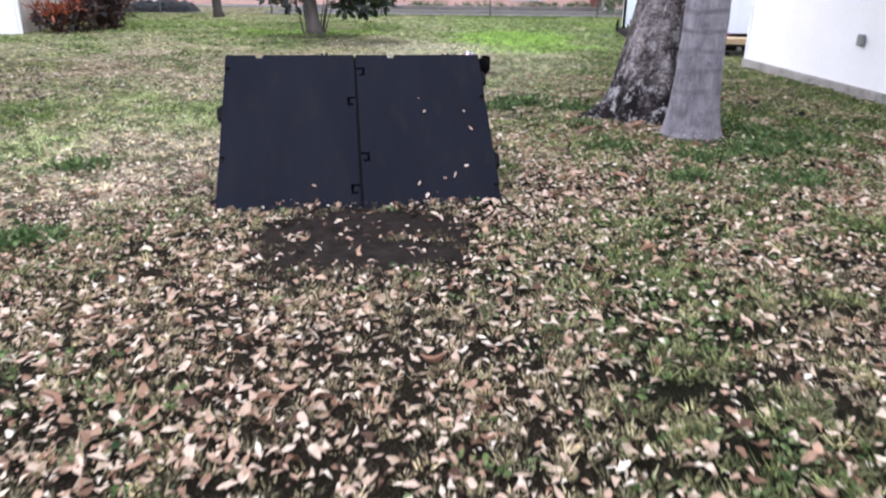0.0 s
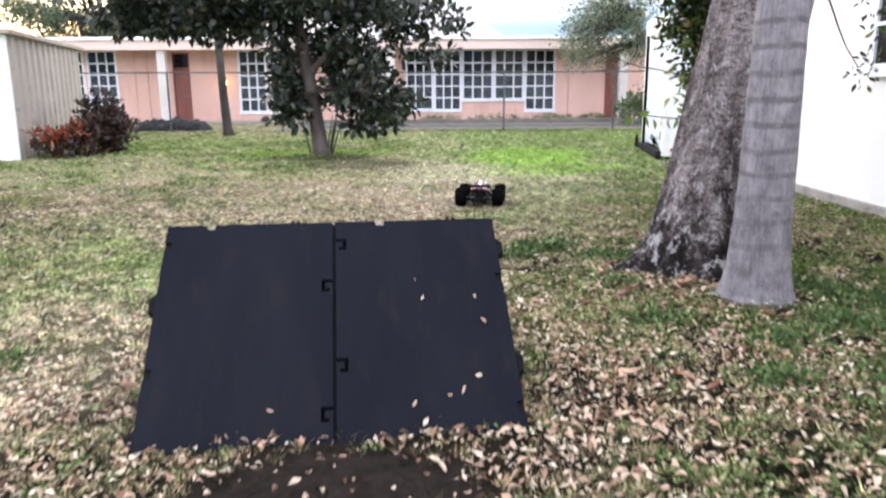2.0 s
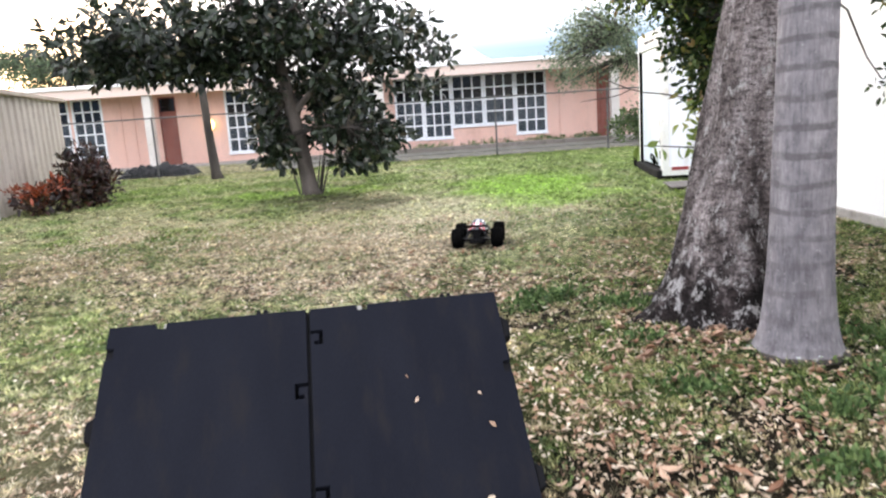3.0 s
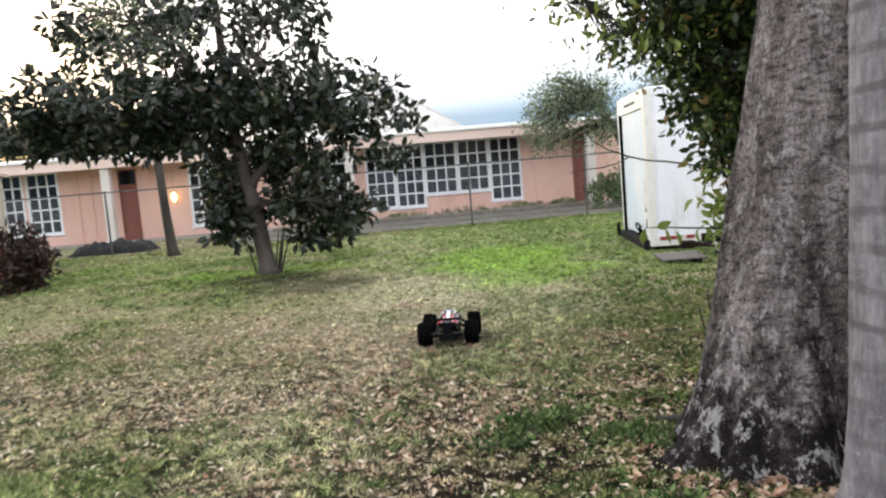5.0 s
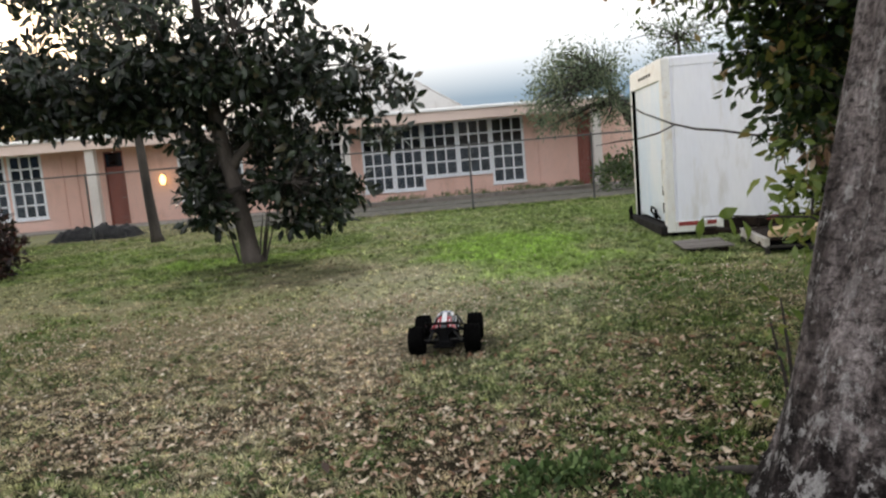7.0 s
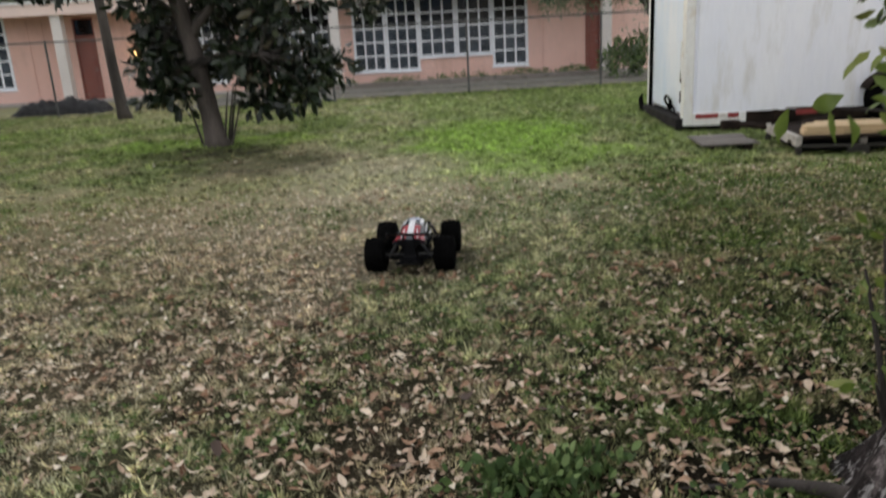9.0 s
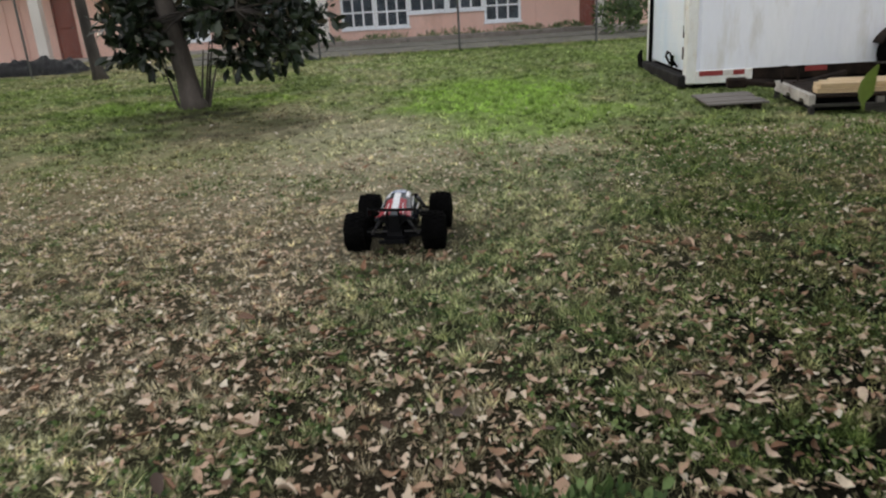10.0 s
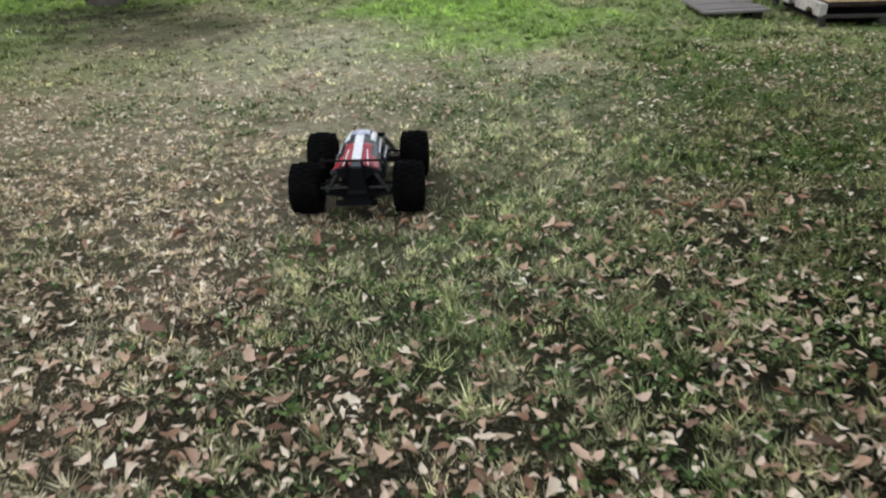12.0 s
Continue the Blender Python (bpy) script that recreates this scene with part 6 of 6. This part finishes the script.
for k in range(5):
    bd = link_mesh("old_board", box((0, 0, 0), (0.66 + rr.uniform(-0.04, 0.04), 0.158, 0.022), bevel=0.004), MAT_OLDWOOD)
    bd.matrix_world = pose(4.17 + k * 0.03, 12.98 + k * 0.165, -0.008, rr.uniform(-2, 2), 0, -3 + rr.uniform(-2, 2))
    tagged(bd, "weathered grey board lying on battens on the grass", "board", "boards by the trailer")
for x in (4.26, 4.66):
    bt = link_mesh("wooden_batten", box((0, 0, -0.03), (0.1, 0.84, 0.058), bevel=0.004), MAT_RUST)
    bt.matrix_world = pose(x, 12.97, -0.07, 0, 0, -7)
    tagged(bt, "dark batten under the weathered boards", "batten", "battens under the boards")

# ---- jump ramp of two plastic panels ----
YAW, SLOPE, RW, RL = math.radians(5.2), math.radians(39.8), 1.55, 1.13
RAMP = Matrix.Translation((-0.375, 3.165, 0.0)) @ Matrix.Rotation(YAW, 4, "Z")
ramp = thing("jump_ramp", RAMP, "jump ramp of two black plastic panels side by side", "ramp")
INCL = Matrix.Rotation(SLOPE, 4, "X")
TH = 0.045


def ramp_part(name, bm, mat, label=""):
    ob = part(name, bm, mat, ramp, label)
    ob.matrix_local = INCL
    return ob


def slab(outline, z0, z1, bevel=0.0):
    """A flat body with the given outline (x, y), anticlockwise."""
    bm = bmesh.new()
    low = [bm.verts.new((x, y, z0)) for x, y in outline]
    top = [bm.verts.new((x, y, z1)) for x, y in outline]
    bm.faces.new(low[::-1])
    bm.faces.new(top)
    n = len(low)
    for k in range(n):
        bm.faces.new((low[k], low[(k + 1) % n], top[(k + 1) % n], top[k]))
    bmesh.ops.recalc_face_normals(bm, faces=bm.faces[:])
    if bevel:
        bmesh.ops.bevel(bm, geom=[e for e in bm.edges if all(v.co.z > (z0 + z1) / 2 for v in e.verts)], offset=bevel, segments=1, affect="EDGES")
    return bm


def notched(side, notches, bites, hooks):
    """A panel's outline: recesses in its outer edge, bites out of its top edge, hooked slots at the joint."""
    inner, outer = side * 0.007, side * RW / 2
    line = [(inner, -0.04), (outer, -0.04)]
    for y in sorted(notches):
        d = outer - side * 0.03
        line += [(outer, y - 0.026), (d, y - 0.022), (d, y + 0.022), (outer, y + 0.026)]
    line.append((outer, RL))
    for x in sorted(bites, key=abs, reverse=True):
        line += [(x + side * 0.022, RL), (x + side * 0.018, RL - 0.026), (x - side * 0.018, RL - 0.026), (x - side * 0.022, RL)]
    line.append((inner, RL))
    for y in sorted(hooks, reverse=True):
        line += [(inner, y + 0.032), (side * 0.056, y + 0.032), (side * 0.056, y - 0.032), (side * 0.022, y - 0.032), (side * 0.022, y - 0.018), (side * 0.042, y - 0.018), (side * 0.042, y + 0.018), (inner, y + 0.018)]
    return line if side > 0 else line[::-1]


SOCKETS = {-1: (0.34, 1.005), 1: (0.113, 0.769)}
HOOKS = {-1: (0.125, 0.757), 1: (0.345, 0.99)}
LUGS = {-1: (0.05, 0.695), 1: (0.325, 0.956)}
for s in (-1, 1):
    panel = ramp_part("panel", slab(notched(s, SOCKETS[s], (-0.575,) if s < 0 else (0.22,), HOOKS[s]), -TH, 0.0, 0.0025), MAT_PANEL, "dark charcoal textured plastic panel")
    for y in SOCKETS[s]:
        xe = s * RW / 2
        part("edge_socket", box((min(xe, xe - s * 0.028), y - 0.021, -TH), (max(xe, xe - s * 0.028), y + 0.021, -0.014)), MAT_CLIP, panel, "deep black socket in the edge")
    for y in LUGS[s]:
        xe = s * RW / 2
        part("edge_lug", slab([(xe, y - 0.055), (xe + s * 0.028, y - 0.04), (xe + s * 0.032, y + 0.03), (xe, y + 0.055)][::s], -TH - 0.01, -0.01, 0.004), MAT_CLIP, panel, "black tongue on the edge")
    for x in (-0.184,) if s < 0 else (0.57,):
        for dx in (-0.014, 0.014):
            part("top_peg", box((x + dx - 0.008, RL, -TH), (x + dx + 0.008, RL + 0.026, -0.012), bevel=0.003), MAT_CLIP, panel)
    x = -0.555 if s < 0 else 0.205
    part("top_clip", box((x - 0.014, RL - 0.022, -TH), (x + 0.014, RL + 0.006, -0.016), bevel=0.003), MAT_CLIPWHITE, panel, "pale clip in the top edge")
bm = bmesh.new()
add_box(bm, (-0.0068, 0.0, -TH + 0.004), (0.0068, RL - 0.004, -0.02))
ramp_part("joint", bm, MAT_CLIP, "black gap between the panels")
for side, ys in HOOKS.items():
    for y in ys:
        ramp_part("joint_hook", box((min(side * 0.006, side * 0.07), y - 0.042, -TH - 0.012), (max(side * 0.006, side * 0.07), y + 0.042, -TH - 0.001)), MAT_CLIP, "black backing of a square locking hook")
ty, tz = RL * math.cos(SLOPE), RL * math.sin(SLOPE)
for x in (-0.70, 0.0, 0.70):
    part("prop", tube([(x, ty - 0.05, tz - 0.09), (x, ty + 0.12, -0.05)], 0.025, 8), MAT_CLIP, ramp)
part("brace", box((-0.70, ty + 0.03, 0.22), (0.70, ty + 0.07, 0.27)), MAT_CLIP, ramp)
rr = random.Random(12)
for k, (x, y, size) in enumerate(((0.392, 0.66, 0.026), (0.655, 0.531, 0.032), (0.528, 0.197, 0.04), (0.321, 0.145, 0.035), (0.361, 0.065, 0.04), (0.366, 0.766, 0.018), (0.629, 0.665, 0.02), (0.468, 0.177, 0.024), (0.60, 0.26, 0.03), (-0.256, 0.148, 0.03))):
    v, f = SHAPES[k % len(SHAPES)]
    bm = bmesh.new()
    vs = [bm.verts.new(Vector(p) * size) for p in v]
    for q in f:
        bm.faces.new([vs[i] for i in q])
    lf = link_mesh("leaf_on_ramp", bm, MAT_LEAF, smooth=True)
    lf.matrix_world = RAMP @ INCL @ pose(x, y, 0.008, rr.uniform(-12, 12), rr.uniform(-12, 12), rr.uniform(0, 360))
    tagged(lf, "dry leaf lying on the black ramp panel", "leaf", "leaves on the ramp")

# ---- radio-controlled truck ----
CAR = pose(0.665, 9.115, 0.006, 0, 0, -10)
truck = thing("toy_truck", CAR, "radio-controlled truck with big black tyres and a striped red shell", "toy truck")
BASE, TRACK, RT = 0.20, 0.212, 0.105
for sx in (-1, 1):
    for sy in (-1, 1):
        wheel = part("wheel", lathe([(-0.045, 0.03), (-0.045, 0.056), (0.05, 0.056), (0.046, 0.045), (0.025, 0.02)], 20, "X"), MAT_ALLOY, truck, "dark wheel rim")
        wheel.matrix_local = pose(sx * TRACK, sy * BASE, RT, 0, 0, 0 if sx > 0 else 180)
        part("tyre", lathe([(-0.055, 0.054), (-0.063, 0.07), (-0.062, 0.086), (-0.05, 0.098), (-0.02, RT - 0.001), (0.02, RT - 0.001), (0.05, 0.098), (0.062, 0.086), (0.063, 0.07), (0.055, 0.054)], 36, "X"), MAT_BLACK, wheel, "knobbly black rubber tyre", True)
        bm = bmesh.new()
        for k in range(22):
            for j, dx in enumerate((-0.044, -0.015, 0.015, 0.044)):
                mm = Matrix.Rotation(2 * math.pi * (k + 0.5 * (j % 2)) / 22, 4, "X")
                top = RT + 0.004 if abs(dx) < 0.03 else RT - 0.001
                add_box(bm, (dx - 0.012, -0.008, top - 0.014), (dx + 0.012, 0.008, top), mm)
        part("tread", bm, MAT_BLACK, wheel, "blocks of the tread")
        part("wheel_nut", tube([(0.024, 0, 0), (0.05, 0, 0)], 0.009, 6), MAT_ALLOY, wheel)
        for dy, z0, z1, r in ((-0.02, 0.078, 0.088, 0.009), (0.02, 0.078, 0.088, 0.009), (0.0, 0.13, 0.12, 0.006)):
            part("suspension_arm", tube([(sx * 0.05, sy * BASE + dy * 1.2, z0), (sx * 0.165, sy * BASE + dy * 0.4, z1)], r, 6), MAT_CLIP, truck)
        spring = bmesh.new()
        p0, p1 = Vector((sx * 0.07, sy * (BASE + 0.025), 0.185)), Vector((sx * 0.13, sy * (BASE + 0.02), 0.095))
        ax = (p1 - p0).normalized()
        e1 = ax.cross(Vector((0, 1, 0))).normalized()
        e2 = ax.cross(e1)
        add_tube(spring, [p0.lerp(p1, 0.12 + 0.6 * i / 48) + e1 * (0.012 * math.cos(i * 0.9)) + e2 * (0.012 * math.sin(i * 0.9)) for i in range(49)], 0.0022, 4)
        shock = part("shock", tube([p0, p0.lerp(p1, 0.5), p1], [0.009, 0.009, 0.006], 8), MAT_ALLOY, truck, "grey shock absorber")
        part("spring", spring, MAT_CLIP, shock)
bm = bmesh.new()
add_loft(bm, [[(-0.045, -0.28, 0.065), (0.045, -0.28, 0.065), (0.05, -0.28, 0.09), (-0.05, -0.28, 0.09)], [(-0.085, -0.15, 0.05), (0.085, -0.15, 0.05), (0.09, -0.15, 0.09), (-0.09, -0.15, 0.09)],
              [(-0.085, 0.15, 0.05), (0.085, 0.15, 0.05), (0.09, 0.15, 0.09), (-0.09, 0.15, 0.09)], [(-0.05, 0.29, 0.075), (0.05, 0.29, 0.075), (0.055, 0.29, 0.10), (-0.055, 0.29, 0.10)]])
part("chassis", bm, MAT_CLIP, truck)
for sy in (-1, 1):
    bm = bmesh.new()
    add_loft(bm, [[(-0.03, y, 0.08), (0.03, y, 0.08), (0.035, y, 0.15), (0.08, y, 0.182), (0.072, y, 0.2), (-0.072, y, 0.2), (-0.08, y, 0.182), (-0.035, y, 0.15)] for y in (sy * (BASE + 0.034) - 0.004, sy * (BASE + 0.034) + 0.004)])
    part("shock_tower", bm, MAT_CLIP, truck)
    part("gearbox", lathe([(-0.045, 0.02), (-0.04, 0.042), (0.04, 0.042), (0.045, 0.02)], 14, "X"), MAT_CLIP, truck).location = (0, sy * BASE, 0.09)
    part("axle", tube([(-0.17, sy * BASE, RT), (0.17, sy * BASE, RT)], 0.006, 6), MAT_ALLOY, truck)

# body: y along the truck, half width, lower and upper height, narrowing of the crown
SHELL = np.array([(-0.235, 0.108, 0.178, 0.200, 0.97), (-0.20, 0.108, 0.158, 0.213, 0.92), (-0.13, 0.108, 0.135, 0.236, 0.88), (-0.06, 0.11, 0.125, 0.26, 0.84), (0.0, 0.11, 0.12, 0.273, 0.82), (0.06, 0.108, 0.12, 0.268, 0.82),
                  (0.12, 0.10, 0.12, 0.238, 0.78), (0.19, 0.09, 0.12, 0.208, 0.84), (0.26, 0.072, 0.12, 0.18, 0.88), (0.305, 0.055, 0.125, 0.155, 0.9)])


def shell_point(y, f, lift=0.0):
    """A point of the body, f from 0 at one sill over the roof to 1 at the other."""
    w, z0, z1, cw = (float(np.interp(y, SHELL[:, 0], SHELL[:, i])) for i in (1, 2, 3, 4))
    c, s = math.cos(math.pi * f), math.sin(math.pi * f)
    return ((w + lift) * math.copysign(abs(c) ** 0.72, c) * (1 - (1 - cw) * s), y, z0 + (z1 + lift - z0) * s ** 0.72)


def shell_sheet(y0, y1, f0, f1, lift, shift=0.0):
    """A piece of the body between two stations and two girth positions; shift slants it."""
    bm = bmesh.new()
    ny = max(2, int(abs(y1 - y0) / 0.014) + 1)
    nf = max(2, int(abs(f1 - f0) / 0.03) + 1)
    rows = []
    for i in range(ny + 1):
        t = i / ny
        rows.append([bm.verts.new(shell_point(y0 + (y1 - y0) * t, f0 + (f1 - f0) * k / nf + shift * t, lift)) for k in range(nf + 1)])
    for r0, r1 in zip(rows, rows[1:]):
        for k in range(nf):
            bm.faces.new((r0[k], r0[k + 1], r1[k + 1], r1[k]))
    bmesh.ops.recalc_face_normals(bm, faces=bm.faces[:])
    bmesh.ops.solidify(bm, geom=bm.faces[:], thickness=0.0015)
    return bm


bm = bmesh.new()
add_loft(bm, [[shell_point(float(y), k / 32) for k in range(33)] for y in np.linspace(-0.235, 0.305, 40)])
body = part("body_shell", bm, MAT_SHELL_DARK, truck, "glossy black shell with red and white stripes", True)
part("spine", shell_sheet(-0.19, -0.02, 0.468, 0.532, 0.0055), MAT_SHELL_WHITE, body, "white stripe down the spine", True)
# the sky's reflection on the dark roof, laid on as a blue-grey sheet
part("roof_sheen", shell_sheet(-0.015, 0.085, 0.40, 0.60, 0.004), MAT_SHELL_SHEEN, body, "blue-grey sky reflection painted on the roof", True)
for flip in (False, True):
    for name, y0, y1, f0, f1, lift, shift, mat, label in (
            ("tail_panel", -0.225, -0.075, 0.335, 0.465, 0.003, 0.015, MAT_SHELL_RED, "red tail panel"),
            ("tail_stripe", -0.225, -0.12, 0.375, 0.392, 0.0055, 0.03, MAT_SHELL_WHITE, "white stripe"),
            ("tail_corner", -0.232, -0.15, 0.17, 0.315, 0.003, 0.04, MAT_SHELL_RED, "red tail corner"),
            ("roof_edge", -0.045, 0.085, 0.30, 0.385, 0.003, 0.0, MAT_SHELL_WHITE, "white roof edge"),
            ("window_stripe", -0.09, 0.12, 0.205, 0.225, 0.003, 0.02, MAT_SHELL_WHITE, "thin white stripe"),
            ("sill_stripe", -0.12, 0.16, 0.09, 0.115, 0.003, 0.0, MAT_SHELL_WHITE, "white stripe along the sill")):
        a0, a1, sh = (1 - f1, 1 - f0, -shift) if flip else (f0, f1, shift)
        part(name, shell_sheet(y0, y1, a0, a1, lift, sh), mat, body, label, True)
part("bonnet_stripe", shell_sheet(0.14, 0.295, 0.45, 0.55, 0.003), MAT_SHELL_RED, body, "red stripe on the bonnet", True)
# wing that kicks up over the tail
wing = part("wing", box((-0.125, -0.045, -0.003), (0.125, 0.045, 0.003), pose(0, -0.262, 0.243, -22), bevel=0.002), MAT_CLIP, truck, "flat black wing")
for sx in (-1, 1):
    part("end_plate", box((sx * 0.1255 - 0.0025, -0.05, -0.026), (sx * 0.1255 + 0.0025, 0.045, 0.01), pose(0, -0.262, 0.243, -22), bevel=0.001), MAT_CLIP, wing)
    part("wing_mount", tube([(sx * 0.035, -0.236, 0.15), (sx * 0.03, -0.25, 0.236)], 0.006, 6), MAT_CLIP, truck)
bm = bmesh.new()
add_loft(bm, [[(-0.085, -0.275, 0.055), (0.085, -0.275, 0.055), (0.085, -0.275, 0.08), (-0.085, -0.275, 0.08)], [(-0.065, -0.325, 0.075), (0.065, -0.325, 0.075), (0.065, -0.325, 0.092), (-0.065, -0.325, 0.092)]])
part("rear_bumper", bm, MAT_CLIP, truck)
bm = bmesh.new()
add_loft(bm, [[(-0.09, 0.285, 0.06), (0.09, 0.285, 0.06), (0.09, 0.285, 0.09), (-0.09, 0.285, 0.09)], [(-0.07, 0.335, 0.08), (0.07, 0.335, 0.08), (0.07, 0.335, 0.1), (-0.07, 0.335, 0.1)]])
part("front_bumper", bm, MAT_CLIP, truck)

# ---- small things on the lawn ----
def weed_clump(m, label, group, tufts, plants, per, leaf, seed):
    """A clump of several plants, each with its own leaves and a short stem."""
    w = thing("weed_clump", m, label, "weeds", group)
    order = tufts[np.argsort(np.arctan2(tufts[:, 1], tufts[:, 0]))]
    for i, c in enumerate(np.array_split(order, plants)):
        plant = part("stem", tube([(*c.mean(0)[:2], -0.02), (*c.mean(0)[:2], 0.03)], [0.006, 0.003], 5), MAT_WEED, w)
        crown("foliage", plant, c, per, 0.05, leaf, MAT_WEED, seed + i, 0.5, -0.8)


weed_clump(pose(1.0, 6.55, 0), "low clump of broad green weeds in the lawn", "", in_blobs([(0, 0, 0.03, 0.28, 0.16, 0.05), (-0.18, 0.02, 0.03, 0.2, 0.12, 0.04)], 60, 81, 0.0), 7, 9, 0.045, 820)
for i, (x, y, s) in enumerate(((1.35, 4.6, 0.25), (1.9, 4.2, 0.3), (2.45, 4.5, 0.35), (1.3, 5.4, 0.22), (2.6, 5.2, 0.3), (0.75, 6.3, 0.2), (1.40, 6.3, 0.24), (1.55, 6.15, 0.18), (1.6, 3.7, 0.25), (2.2, 3.6, 0.3), (2.9, 4.9, 0.4), (-1.9, 2.6, 0.25), (-2.2, 4.0, 0.25))):
    weed_clump(pose(x, y, 0), "small tuft of broad-leaved green weeds among dry leaves", "weed tufts", in_blobs([(0, 0, 0.02, s, s * 0.7, 0.04)], int(40 * s / 0.25), 90 + i, 0.0), 4, 8, 0.04, 1100 + 10 * i)
for i, (x, y) in enumerate(((1.97, 4.72), (2.02, 4.67), (2.07, 4.7), (1.81, 4.95))):
    fl = thing("white_flower", pose(x, y, 0.0, 0, 8 * i - 10, 40 * i), "small white wild flower at the foot of the palm", "flower", "flowers by the palm")
    part("stem", tube([(0, 0, -0.02), (0.004, 0, 0.05), (0.0, 0.004, 0.085)], [0.0025, 0.002, 0.0015], 5), MAT_WEED, fl)
    for k in range(5):
        a = 2 * math.pi * k / 5
        bm = slab([(0.002, -0.002), (0.007, -0.004), (0.011, 0.0), (0.007, 0.004), (0.002, 0.002)], 0.085, 0.0865)
        bmesh.ops.rotate(bm, verts=bm.verts[:], cent=(0, 0, 0.085), matrix=Matrix.Rotation(a, 3, "Z") @ Matrix.Rotation(-0.3, 3, "Y"))
        part("petal", bm, MAT_TRIM, fl)
    part("flower_heart", tube([(0, 0, 0.083), (0, 0, 0.09)], 0.004, 6), MAT_SHOOT, fl)
# the leaves nearest to the walk, one by one
x, y, z, s, yaw, pit, rol, rng = scatter_leaves(300, (-0.6, 2.0, 6.6, 8.6), 0.042, 23)
leaf_meshes = []
for v, f in SHAPES[:12]:
    me = array_mesh("fallen_leaf", v, f, MAT_LEAF, True)
    leaf_meshes.append(me)
for i in range(len(x)):
    lf = new("fallen_leaf", leaf_meshes[i % 12])
    lf.parent = ground
    lf.matrix_world = Matrix.Translation((x[i], y[i], z[i] + 0.01)) @ Euler((rol[i], pit[i], yaw[i])).to_matrix().to_4x4() @ Matrix.Diagonal((s[i], s[i], s[i], 1))
